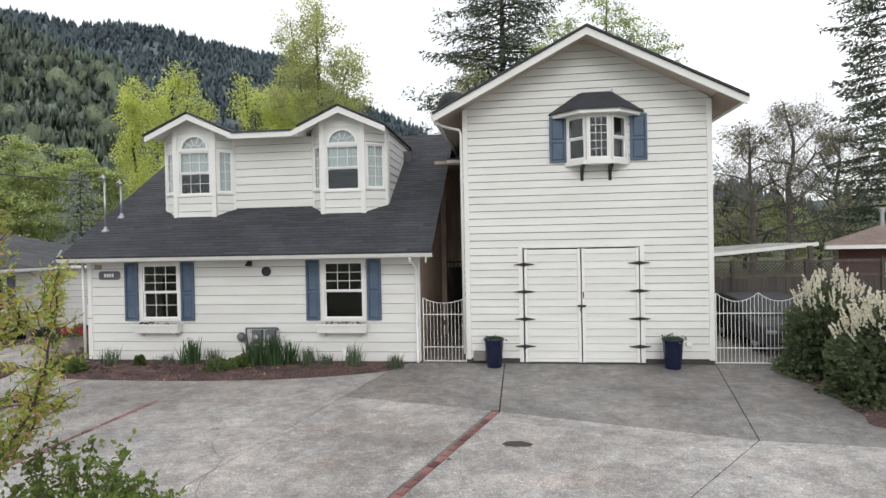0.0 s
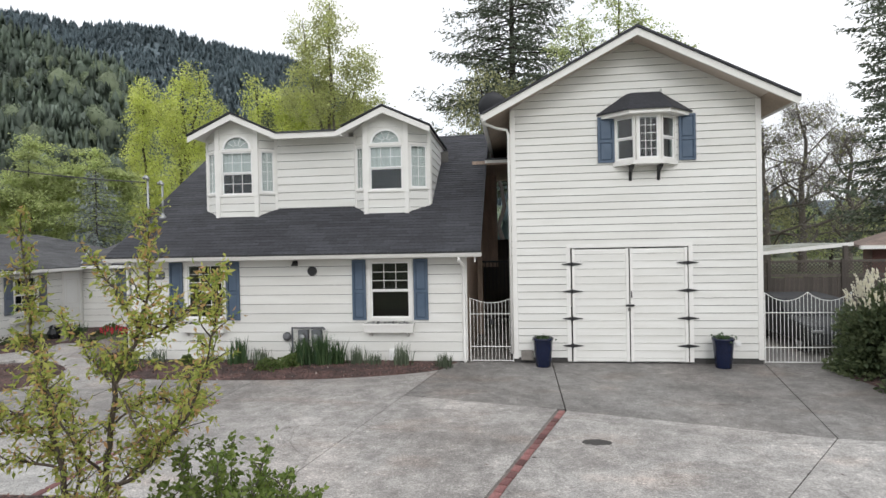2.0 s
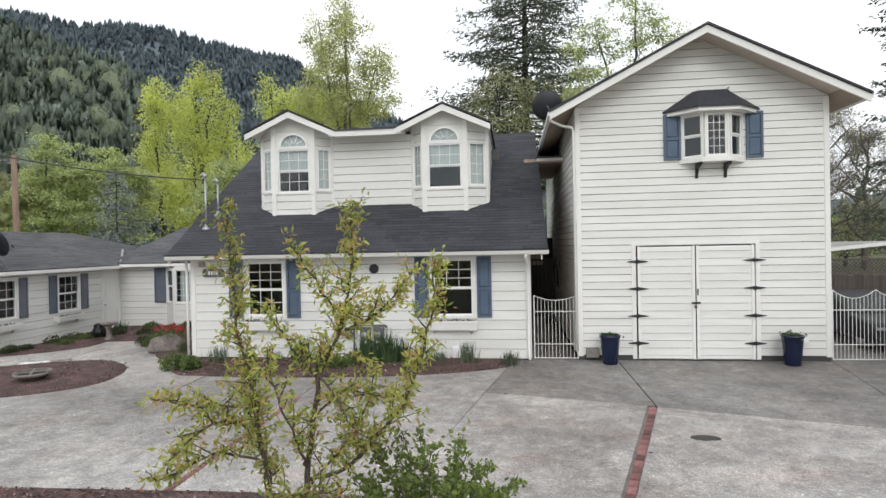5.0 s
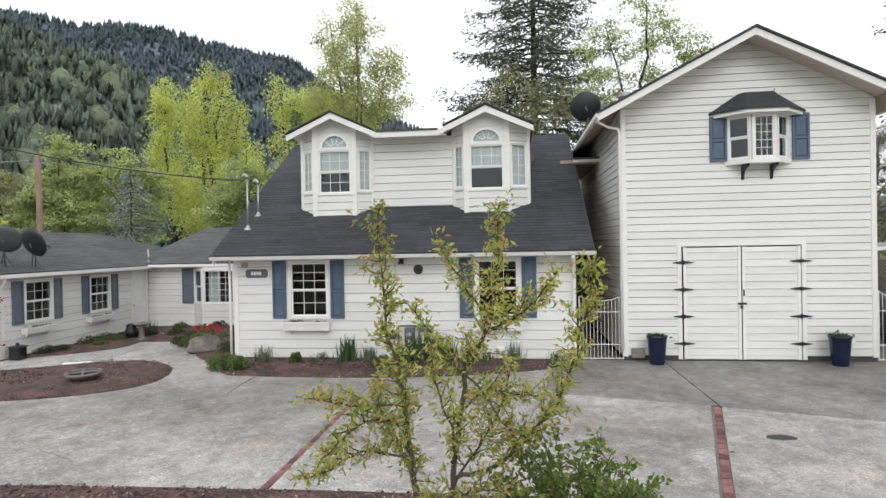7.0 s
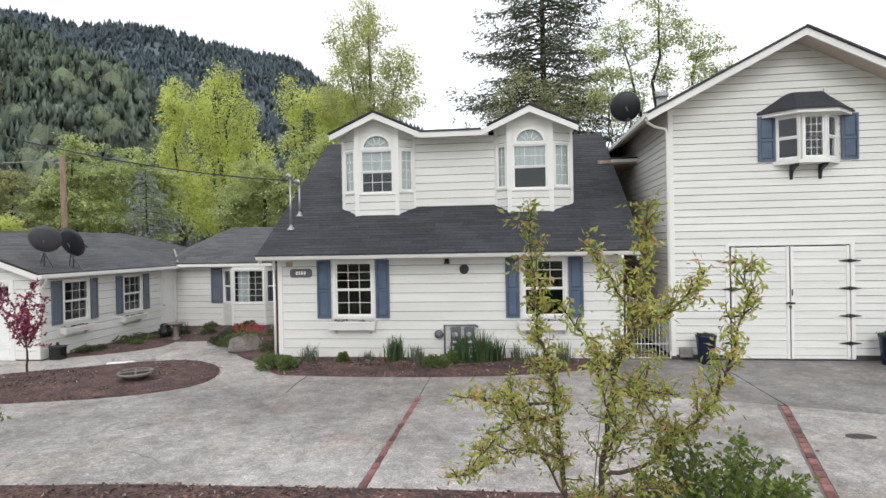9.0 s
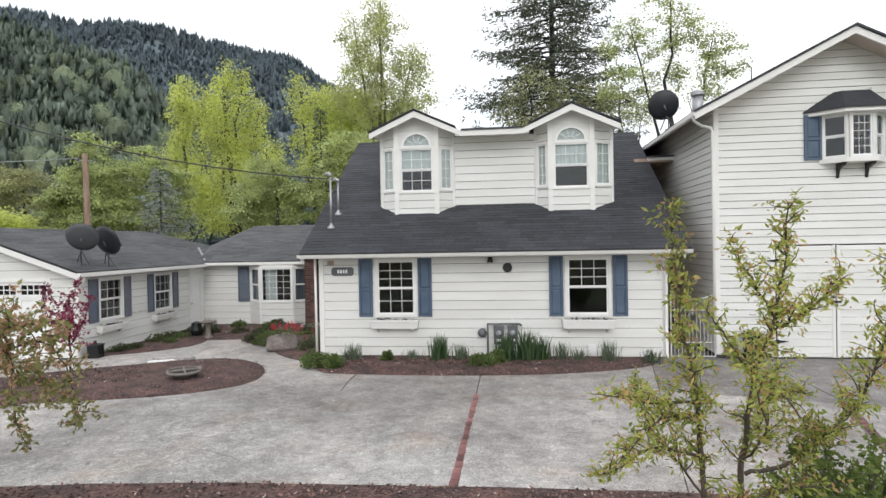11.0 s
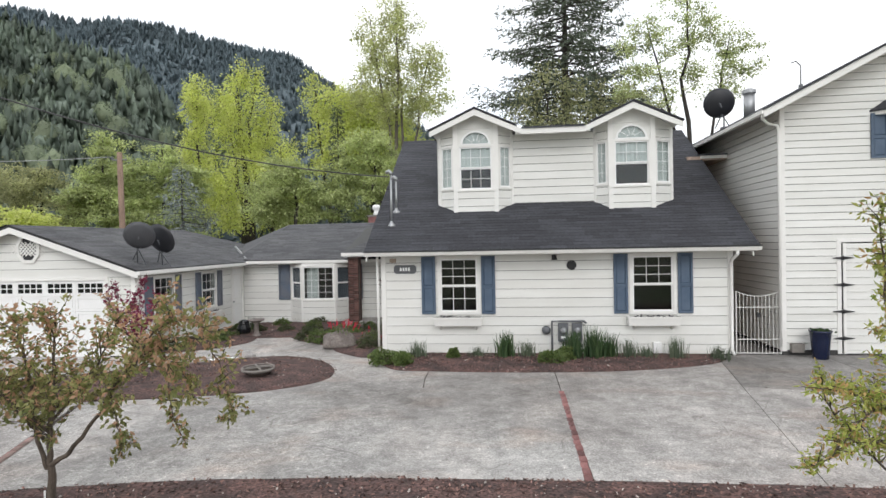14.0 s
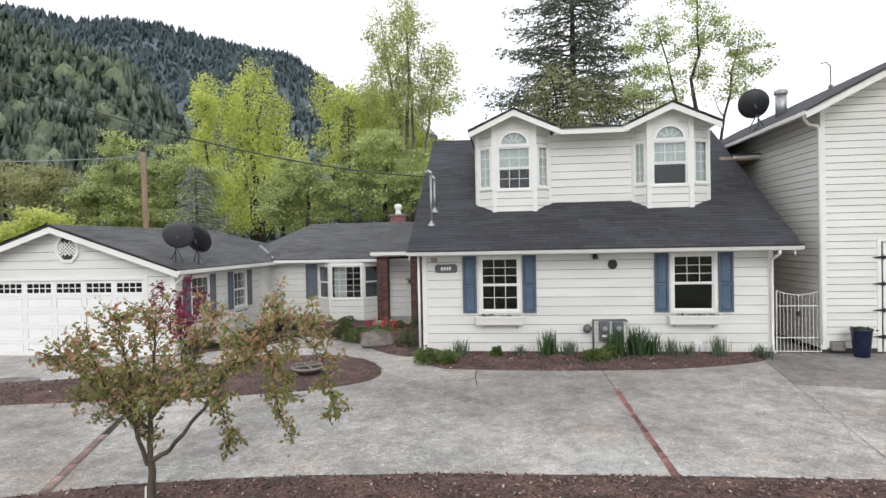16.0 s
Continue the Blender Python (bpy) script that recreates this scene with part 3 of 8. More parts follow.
def inside(poly, x, y):
    c, j = False, len(poly) - 1
    for i in range(len(poly)):
        if (poly[i][1] > y) != (poly[j][1] > y) and x < (poly[j][0] - poly[i][0]) * (y - poly[i][1]) / (poly[j][1] - poly[i][1]) + poly[i][0]:
            c = not c
        j = i
    return c


def bed(name, outline, label, chips, seed, swell=0.05):
    """A mulch bed, mounded a little towards its middle, strewn with bark chips."""
    rr = random.Random(seed)
    cx, cy = sum(p[0] for p in outline) / len(outline), sum(p[1] for p in outline) / len(outline)
    n = len(outline)
    rings = [(1.0, -0.03), (0.985, 0.015), (0.94, 0.03), (0.8, 0.03 + swell * 0.5), (0.5, 0.03 + swell), (0.2, 0.03 + swell)]
    vs, fs = [], []
    for k, h in rings:
        for x, y in outline:
            px, py = cx + (x - cx) * k, cy + (y - cy) * k
            vs.append((px, py, gz(px, py) + h + 0.012 * noise.noise((px * 2, py * 2, seed))))
    for i in range(len(rings) - 1):
        for s in range(n):
            t = (s + 1) % n
            fs.append((i * n + s, i * n + t, (i + 1) * n + t, (i + 1) * n + s))
    fs.append(tuple(range((len(rings) - 1) * n, len(rings) * n)))
    top = part(name, Geo().add(vs, fs), MULCH, None, label, smooth=True, kind="structure")
    top["category"] = "planting bed"
    g, pale = Geo(), Geo()
    x0, x1, y0, y1 = min(p[0] for p in outline), max(p[0] for p in outline), min(p[1] for p in outline), max(p[1] for p in outline)
    done = 0
    while done < chips:
        x, y = rr.uniform(x0, x1), rr.uniform(y0, y1)
        if not inside(outline, x, y):
            continue
        done += 1
        # height of the mound at this point
        k = 0.0
        for kk in (0.94, 0.8, 0.5, 0.2):
            if inside([(cx + (a - cx) * kk, cy + (b - cy) * kk) for a, b in outline[::3]], x, y):
                k = kk
        h = {0.0: 0.012, 0.94: 0.03, 0.8: 0.03 + swell * 0.5, 0.5: 0.03 + swell, 0.2: 0.03 + swell}[k]
        a, l, w = rr.uniform(0, 3.14), rr.uniform(0.008, 0.032), rr.uniform(0.005, 0.014)
        c, s = math.cos(a), math.sin(a)
        z = gz(x, y) + h + 0.008
        tl, t2 = rr.uniform(-0.012, 0.014), rr.uniform(0.002, 0.016)
        (pale if done % 17 == 0 else g).add([(x + c * l - s * w, y + s * l + c * w, z + tl), (x - c * l - s * w, y - s * l + c * w, z - tl), (x - c * l + s * w, y - s * l - c * w, z - tl + t2), (x + c * l + s * w, y + s * l - c * w, z + tl + t2)], [(0, 1, 2, 3)])
    part("bark_chips", g, CHIP, top, kind="stuff")
    part("pale_chips", pale, PALECHIP, top, kind="stuff")
    return top


house_bed = smooth_loop([(-11.0, 12.25), (-10.4, 11.95), (-8.5, 11.83), (-6.0, 11.98), (-4.2, 12.42), (-3.0, 13.05), (-2.7, 13.75), (-2.9, 13.97), (-6, 13.97), (-9, 13.97), (-11.45, 13.97), (-11.5, 13.2)])
bed("house_bed", house_bed, "dark mulch bed along the white house wall", 3600, 2)
island = smooth_loop([(-12.15, 11.5), (-12.5, 12.7), (-13.3, 13.6), (-14.5, 14.1), (-15.9, 13.6), (-17.6, 12.9), (-19.6, 11.8), (-22, 10.8), (-26, 9.8), (-26.5, 8.0), (-23, 8.0), (-19.5, 8.95), (-17.8, 9.45), (-15.6, 9.75), (-13.6, 10.15), (-12.5, 10.75)])
bed("island_bed", island, "kidney-shaped mulch island bed ringed by concrete", 6500, 3, 0.12)
front = smooth_loop([(-24, 4.2), (-19, 4.35), (-15.8, 5.1), (-14.4, 5.5), (-12.2, 5.8), (-9.9, 5.92), (-7.7, 6.0), (-5.6, 6.06), (-3.0, 6.0), (-1.5, 5.4), (-0.6, 4.3), (-0.4, 3.0), (-1.5, 2.7), (-8, 2.7), (-16, 2.7), (-24, 2.8)])
bed("roadside_bed", front, "long red-brown mulch bed at the roadside", 14000, 4, 0.03)
garage_bed = smooth_loop([(-19.05, 14.9), (-18.4, 14.9), (-17.4, 15.4), (-16.6, 16.4), (-16.9, 18.2), (-17.3, 20.4), (-19.05, 20.0)])
bed("garage_bed", garage_bed, "narrow mulch bed along the garage side wall", 700, 6)
entry_bed = smooth_loop([(-12.9, 14.4), (-11.7, 13.6), (-11.55, 16), (-11.7, 19.0), (-13.5, 19.6), (-15.8, 19.9), (-15.9, 18.0), (-14.9, 16.6), (-13.6, 15.5)])
wall_bed = smooth_loop([(-17.4, 17.6), (-16.4, 17.35), (-15.3, 17.5), (-14.9, 19.3), (-14.45, 19.8), (-14.42, 21.25), (-16, 21.25), (-17.3, 21.25), (-18.95, 21.25), (-18.95, 19.8)])
bed("wall_bed", wall_bed, "dark soil bed under the bay window wall", 500, 8, 0.04)
bed("entry_bed", entry_bed, "planted bed between the walk and the porch", 700, 7)


# ---- two-storey wing with the dormers ----
SL = 0.65
EY, EZ = 13.36, 2.87
RIDGE_Y, RIDGE_Z = 19.4, EZ + SL * (19.4 - EY)
house = thing("house", (-6.9, 14.0, 0.06), "cream lap-sided house with dark shingle roof and twin bay dormers", "house")
front_m = T(0, 14, 0)
W1, W2 = (-9.98, -8.82, 1.12, 2.71), (-4.94, -3.76, 1.11, 2.71)
clad(house, "wall", front_m, -11.5, -2.4, 0.092, 2.8, 0.2452, holes=[W1, W2])
part("foundation", Geo().box(-11.5, -2.4, 13.99, 14.1, -0.05, 0.092), FOOTING, house)
for x in (-11.53, -2.50):
    part("corner_board", Geo().box(x, x + 0.13, 13.955, 14.1, 0.10, 2.8), TRIM, house, bevel=0.006)
part("side_wall", Geo().prism_x([(14.12, 0.05), (23.5, 0.05), (23.5, 2.8), (RIDGE_Y, RIDGE_Z - 0.2), (14.12, 3.2)], -2.53, -2.40), BROWN, house, "brown stained side wall")
part("side_wall", Geo().prism_x([(14.12, -0.1), (23.5, -0.1), (23.5, 2.8), (RIDGE_Y, RIDGE_Z - 0.2), (14.12, 3.2)], -11.50, -11.38), SIDING, house)
part("back_wall", Geo().box(-11.38, -2.53, 23.4, 23.5, -0.1, 2.8), SIDING, house)
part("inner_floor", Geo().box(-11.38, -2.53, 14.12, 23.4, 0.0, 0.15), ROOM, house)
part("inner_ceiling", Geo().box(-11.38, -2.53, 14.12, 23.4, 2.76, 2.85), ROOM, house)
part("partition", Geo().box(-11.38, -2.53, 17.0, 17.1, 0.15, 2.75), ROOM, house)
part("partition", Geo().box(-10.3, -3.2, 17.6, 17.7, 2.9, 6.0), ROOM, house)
# roof: deck, shingles, fascia, gutter
deck = part("roof", Geo().prism_x([(EY, EZ - 0.10), (RIDGE_Y, RIDGE_Z - 0.10), (25.4, EZ - 0.10), (25.4, EZ), (RIDGE_Y, RIDGE_Z), (EY, EZ)], -11.8, -2.0), EDGE, house, "steep charcoal shingle roof")
part("shingles", courses(T(0, EY - 0.03, EZ + 0.004), -11.83, -1.97, RIDGE_Y - EY + 0.03, RIDGE_Z - EZ + 0.02, seed=3), ROOF, deck, kind="stuff")
part("ridge_cap", Geo().prism_x([(RIDGE_Y - 0.16, RIDGE_Z - 0.09), (RIDGE_Y + 0.16, RIDGE_Z - 0.09), (RIDGE_Y, RIDGE_Z + 0.045)], -11.83, -1.97), ROOF, deck)
part("soffit", Geo().box(-11.8, -2.0, EY + 0.02, 13.97, 2.735, 2.755), TRIM, house)
gut = part("gutter", Geo().prism_x([(EY - 0.10, 2.80), (EY - 0.07, 2.745), (EY, 2.745), (EY, 2.84), (EY - 0.115, 2.84)], -11.83, -1.95), TRIM, house, "white metal gutter", bevel=0.004)
part("drip_edge", Geo().box(-11.83, -1.96, EY - 0.125, EY + 0.0, 2.842, 2.878), EDGE, deck)
for x in (-11.8, -2.13):
    part("barge_board", Geo().prism_x([(EY + 0.01, EZ - 0.26), (RIDGE_Y, RIDGE_Z - 0.27), (RIDGE_Y, RIDGE_Z - 0.105), (EY + 0.01, EZ - 0.105)], x, x + 0.03), TRIM, house)
part("downspout", Geo().tube([(-2.5, EY - 0.04, 2.74), (-2.5, EY - 0.03, 2.66), (-2.44, 13.86, 2.5), (-2.44, 13.9, 2.42), (-2.44, 13.9, 0.2), (-2.42, 13.8, 0.1)], 0.038, 8), TRIM, gut, "white downspout", smooth=True)
part("downspout", Geo().tube([(-11.62, 13.93, 2.72), (-11.62, 13.95, 0.12)], 0.035, 8), TRIM, gut, smooth=True)
for k, (x0, x1, z0, z1) in enumerate((W1, W2)):
    window(house, front_m, x0, x1, z0, z1, (3, 3), (3, 2) if k == 0 else (1, 1), 0.49, casing=0.085)
for x0, x1 in ((-10.41, -10.03), (-8.79, -8.42), (-5.34, -4.98), (-3.73, -3.36)):
    shutter(house, front_m, x0, x1, 1.14, 2.70, BLUE, "slate-blue panelled wooden shutter")
flower_box(house, front_m, -10.07, -8.78, 0.84, 1.06, 1)
flower_box(house, front_m, -5.02, -3.72, 0.84, 1.06, 2)

# house sign, vent, light, small fittings
sign = part("sign_board", Geo().prism_y([(-11.17, 2.30), (-11.12, 2.25), (-10.60, 2.25), (-10.55, 2.30), (-10.55, 2.43), (-10.60, 2.48), (-11.12, 2.48), (-11.17, 2.43)], 13.94, 13.968), METER, house, "grey oval-ended house sign with pale bars", bevel=0.006)
for i in range(4):
    part("sign_bar", Geo().box(-11.0 + i * 0.075, -10.95 + i * 0.075, 13.932, 13.941, 2.32, 2.415), SASH, sign)
part("bell_box", Geo().box(-11.28, -11.10, 13.93, 13.965, 2.55, 2.66), SOFFIT, house, bevel=0.006)
vent = part("round_vent", Geo(T(-6.41, 13.965, 2.42) @ pose(0, 0, 0, 90)).lathe([(0.125, 0.0), (0.125, 0.03), (0.10, 0.035), (0.10, 0.012), (0.0, 0.012)], sides=24), IRON, house, "black round wall vent", smooth=False)
lamp = part("wall_lamp", Geo().box(-6.92, -6.80, 13.93, 13.965, 2.56, 2.70), IRON, house, "small dark bronze wall lamp")
part("lamp_shade", Geo().lathe([(0.03, 0.10), (0.085, 0.0), (0.075, -0.01), (0.02, 0.09)], (-6.86, 13.86, 2.58), 14), IRON, lamp, smooth=True)
part("lamp_arm", Geo().tube([(-6.86, 13.93, 2.66), (-6.86, 13.86, 2.70), (-6.86, 13.86, 2.67)], 0.012, 6), IRON, lamp)

DIAL = material("pale_meter_dial", (0.34, 0.35, 0.36), 0.15, 0.2, 12, 60, 0.0, second=(0.16, 0.165, 0.17))
# pair of electric meters on a pipe frame, gas meter beside
meters = thing("meter_bank", (-6.5, 13.9, 0.08), "grey twin electric meters and pipework on the wall", "meter")
part("pipe_frame", Geo().tube([(-6.95, 13.86, 0.1), (-6.95, 13.86, 0.95), (-6.12, 13.86, 0.95), (-6.07, 13.86, 0.90)], 0.03, 8), METER, meters)
part("pipe", Geo().tube([(-6.38, 13.9, 0.1), (-6.38, 13.9, 0.5)], 0.025, 8), METER, meters)
for x in (-6.66, -6.30):
    bx = part("meter_box", Geo().box(x - 0.13, x + 0.13, 13.84, 13.965, 0.42, 0.90), METER, meters, bevel=0.012)
    part("meter_dial", Geo(T(x, 13.84, 0.72) @ pose(0, 0, 0, 90)).lathe([(0.085, 0.0), (0.085, 0.06), (0.07, 0.085), (0.0, 0.09)], sides=18), DIAL, bx, "pale meter dial under glass", smooth=True)
    part("meter_label", Geo().box(x - 0.06, x + 0.06, 13.832, 13.839, 0.50, 0.56), SASH, bx)
part("gas_regulator", Geo(T(-7.1, 13.88, 0.72) @ pose(0, 0, 0, 90)).lathe([(0.05, -0.08), (0.11, -0.03), (0.115, 0.02), (0.06, 0.06), (0.0, 0.065)], sides=18), METER, meters, smooth=True)
part("gas_pipe", Geo().tube([(-7.1, 13.88, 0.72), (-6.95, 13.88, 0.72), (-6.95, 13.88, 0.12)], 0.018, 6), METER, meters)
box = thing("wall_box", (-4.28, 13.88, 0.08), "small white utility box on the wall", "utility box")
part("body", Geo().box(-4.38, -4.18, 13.84, 13.965, 0.12, 0.40), SASH, box, bevel=0.012)
part("conduit", Geo().tube([(-4.28, 13.93, 0.05), (-4.28, 13.93, 0.13)], 0.015, 6), SASH, box)

# service masts on the roof
for x, y, z, h in ((-11.30, 14.42, EZ + SL * (14.42 - EY), 1.45), (-11.28, 15.05, EZ + SL * (15.05 - EY), 0.95)):
    mast = thing("service_mast", (x, y, z), "galvanised electric service mast standing on the roof", "mast", "service masts")
    part("pole", Geo().tube([(x, y, z - 0.05), (x, y, z + h)], 0.03, 8), GALV, mast, smooth=True)
    part("flashing", Geo().lathe([(0.11, -0.06), (0.11, 0.0), (0.05, 0.06), (0.035, 0.12)], (x, y, z + 0.03), 14), GALV, mast, smooth=True)
    part("weatherhead", Geo().tube([(x, y, z + h), (x, y, z + h + 0.05), (x - 0.05, y, z + h + 0.10), (x - 0.14, y, z + h + 0.05)], [0.045, 0.055, 0.055, 0.045], 8), GALV, mast, smooth=True)
    part("insulator", Geo().tube([(x, y, z + h * 0.72), (x - 0.13, y, z + h * 0.72)], 0.018, 6), IRON, mast)


# ---- bay dormers ----
dormer = thing("dormer", (-6.75, 15.4, 4.2), "white twin bay dormer with arched windows on the roof", "dormer")
DY, WY = 15.0, 15.33


def pediment_ends(cx, half):
    return lambda z: (cx - half, cx + half) if z < 6.44 else (cx - max(0.02, (6.70 - z) / 0.45), cx + max(0.02, (6.70 - z) / 0.45))


def arch_window(m, cx, half, z0, z1):
    """Half-round fanlight: a panel with an arched opening, casing, spokes and pane."""
    n = 16
    arc = [(cx - half * math.cos(math.pi * i / n), z0 + (z1 - z0) * math.sin(math.pi * i / n)) for i in range(n + 1)]
    g = Geo(m)
    zt = z1 + 0.05
    for (xa, za), (xb, zb) in zip(arc, arc[1:]):
        g.prism_y([(xa, za), (xb, zb), (xb, zt), (xa, zt)], -0.02, 0.05)
    g.box(cx - 0.56, cx - half, -0.02, 0.05, z0 - 0.028, zt), g.box(cx + half, cx + 0.56, -0.02, 0.05, z0 - 0.028, zt)
    w = part("arch_window", g, SIDING, dormer, "half-round fanlight with sunburst bars")
    g = Geo(m)
    k = 0.87
    for (xa, za), (xb, zb) in zip(arc, arc[1:]):
        ia, ib = (cx + (xa - cx) * k, z0 + (za - z0) * k), (cx + (xb - cx) * k, z0 + (zb - z0) * k)
        g.prism_y([ia, ib, (xb, zb), (xa, za)], -0.05, 0.04)
    g.box(cx - half - 0.02, cx + half + 0.02, -0.058, 0.04, z0 - 0.028, z0)
    part("casing", g, SASH, w)
    part("pane", Geo(m).prism_y([(cx + (x - cx) * 0.88, z0 + (z - z0) * 0.88) for x, z in reversed(arc)], -0.002, 0.003), GLASS, w).visible_shadow = False
    g = Geo(m)
    for i in range(1, 5):
        a = math.pi * i / 5
        d = Vector((-math.cos(a) * half * 0.87, (z1 - z0) * 0.87 * math.sin(a)))
        p = Vector((-d.y, d.x)).normalized() * 0.008
        s = 0.32
        g.prism_y([(cx + d.x * s - p.x, z0 + d.y * s - p.y), (cx + d.x - p.x, z0 + d.y - p.y), (cx + d.x + p.x, z0 + d.y + p.y), (cx + d.x * s + p.x, z0 + d.y * s + p.y)], -0.014, -0.004)
    inner = [(cx - half * 0.3 * math.cos(math.pi * i / 8), z0 + (z1 - z0) * 0.3 * math.sin(math.pi * i / 8)) for i in range(9)]
    for (xa, za), (xb, zb) in zip(inner, inner[1:]):
        g.prism_y([(cx + (xa - cx) * 0.9, z0 + (za - z0) * 0.9), (cx + (xb - cx) * 0.9, z0 + (zb - z0) * 0.9), (xb, zb), (xa, za)], -0.014, -0.004)
    part("muntin", g, SASH, w)
    part("curtain", Geo(m).prism_y([(cx + (x - cx) * 0.95, z0 + (z - z0) * 0.95) for x, z in reversed(arc)], 0.052, 0.058), CURTAIN, w)
    return w


for cx, x0, x1, lx, rx, k in ((-8.94, -9.52, -8.36, -10.02, -7.90, 0), (-4.62, -5.19, -4.05, -5.58, -3.46, 1)):
    fm = T(0, DY, 0)
    hole = (cx - 0.44, cx + 0.44, 4.52, 5.85)
    arch = (cx - 0.42, cx + 0.42, 5.85, 6.31)
    clad(dormer, "bay_wall", fm, x0, x1, 3.88, 6.68, 0.223, holes=[(x0, x1, hole[2], hole[3]), (x0, x1, arch[2], arch[3])], ends=pediment_ends(cx, (x1 - x0) / 2 - 0.055), thick=0.06, gable=(6.44, (cx, 6.70)))
    window(dormer, fm, cx - 0.52, cx + 0.52, hole[2], hole[3], (3, 2), (3, 2) if k == 0 else (1, 1), 0.5, casing=0.065, curtain=(0.5, 0.52)[k])
    arch_window(fm, cx, 0.42, 5.88, 6.25)
    part("pediment", Geo(fm).prism_y([(cx - 0.60, 6.30), (cx + 0.60, 6.30), (cx + 0.60, 6.468), (cx, 6.737), (cx - 0.60, 6.468)], -0.044, 0.0), SIDING, dormer)
    for x, s in ((x0, 1), (x1, -1)):
        part("corner_board", Geo().box(x - 0.062, x + 0.062, DY - 0.062, DY + 0.05, 3.87, 6.42), TRIM, dormer)
    # canted sides
    for ax, ay, bx, by in ((lx, WY, x0, DY), (x1, DY, rx, WY)):
        ln, an = math.hypot(bx - ax, by - ay), math.degrees(math.atan2(by - ay, bx - ax))
        sm = T(ax, ay, 0, an)
        h = (0.045, ln - 0.045, 4.58, 5.86)
        clad(dormer, "bay_wall", sm, 0.05, ln - 0.05, 3.88, 6.32, 0.223, holes=[(0, ln, 4.58, 5.86)], thick=0.05)
        window(dormer, sm, *h, (2, 4), (1, 1), 0.0, casing=0.06, curtain=0.98, label="narrow white side window with pale curtain")
        za, zb = (6.72 - 0.447 * abs(q - cx) for q in (ax, bx))
        part("frieze", Geo(sm).prism_y([(0, 6.20), (ln, 6.20), (ln, zb), (0, za)], -0.048, 0.03), SIDING, dormer)
        part("corner_board", Geo(sm).box(0.0 if ax == lx else ln - 0.07, 0.07 if ax == lx else ln, -0.045, 0.0, 4.1, 6.3), TRIM, dormer)
    # gable roof of the bay, its inner slope ending on the flat roof
    wl, wr = (1.30, 1.16) if k == 0 else (1.16, 1.30)
    roof = part("gable_roof", Geo().prism_y([(cx - 1.24, 6.19), (cx, 6.745), (cx + 1.24, 6.19), (cx + 1.24, 6.215), (cx, 6.80), (cx - 1.24, 6.215)], 14.66, 18.8), TRIM, dormer)
    part("shingles", Geo().prism_y([(cx - wl, 6.805 - 0.446 * wl), (cx, 6.805), (cx + wr, 6.805 - 0.446 * wr), (cx + wr, 6.840 - 0.446 * wr), (cx, 6.850), (cx - wl, 6.840 - 0.446 * wl)], 14.58, 18.85), ROOF, roof, "charcoal shingle edge")
    for s in (-1, 1):
        p = [(cx, 6.62), (cx + s * 1.28, 6.05), (cx + s * 1.28, 6.20), (cx, 6.785)]
        part("fascia", Geo().prism_y(p if s > 0 else p[::-1], 14.62, 14.655), TRIM, roof)
clad(dormer, "wall", T(0, WY, 0), -7.92, -5.56, 3.963, 6.16, 0.223, thick=0.08)
clad(dormer, "side_wall", T(-3.45, WY, 0, 90), 0, 3.3, 3.963, 6.2, 0.223, thick=0.08)
clad(dormer, "side_wall", T(-10.05, WY + 3.3, 0, -90), 0, 3.3, 3.963, 6.2, 0.223, thick=0.08)
part("corner_board", Geo().box(-3.56, -3.415, 15.36, 15.50, 4.15, 6.25), TRIM, dormer)
part("corner_board", Geo().box(-10.085, -9.94, 15.36, 15.50, 4.15, 6.25), TRIM, dormer)
part("roof_edge", Geo().box(-7.62, -5.95, 14.69, 14.95, 6.185, 6.255), ROOF2, dormer, "black roofing felt edge")
flat = part("flat_roof", Geo().prism_x([(14.66, 6.06), (18.85, 6.60), (18.85, 6.72), (14.66, 6.19)], -7.80, -5.76), TRIM, dormer)
part("shingles", Geo().prism_x([(14.58, 6.19), (18.9, 6.73), (18.9, 6.77), (14.60, 6.235)], -7.63, -5.94), ROOF, flat)
part("fascia", Geo().box(-7.657, -5.903, 14.62, 14.655, 6.04, 6.19), TRIM, flat)

# ---- tall wing with barn doors ----
tall = thing("carriage_house", (1.7, 14.0, 0.08), "tall cream lap-sided gabled building with double barn doors", "building")
DOOR = (0.20, 2.98, 0.10, 2.92)
BAY = (1.33, 2.70, 4.96, 6.04)
clad(tall, "wall", front_m, -1.2, 4.65, 0.195, 7.89, 0.1818, holes=[DOOR, BAY], gable=(6.28, (1.74, 7.89)),
     ends=lambda z: (max(-1.2, 1.74 - max(0.02, (7.91 - z) / 0.512)), min(4.65, 1.74 + max(0.02, (7.91 - z) / 0.512))))
# the strip of gable wall beside the bay opening is closed by the bay itself
clad(tall, "side_wall", T(-1.2, 26, 0, -90), 0, 11.98, 0.195, 6.37, 0.1818)
part("side_wall", Geo().box(4.53, 4.65, 14.12, 26, 0.0, 6.38), SIDING, tall)
part("back_wall", Geo().prism_y([(-1.2, 0.0), (4.65, 0.0), (4.65, 6.36), (1.74, 7.84), (-1.2, 6.36)], 26, 26.1), SIDING, tall)
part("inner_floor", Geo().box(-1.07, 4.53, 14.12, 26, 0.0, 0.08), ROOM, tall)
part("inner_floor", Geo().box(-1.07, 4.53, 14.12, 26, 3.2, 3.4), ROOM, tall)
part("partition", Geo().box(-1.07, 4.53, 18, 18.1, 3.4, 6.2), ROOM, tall)
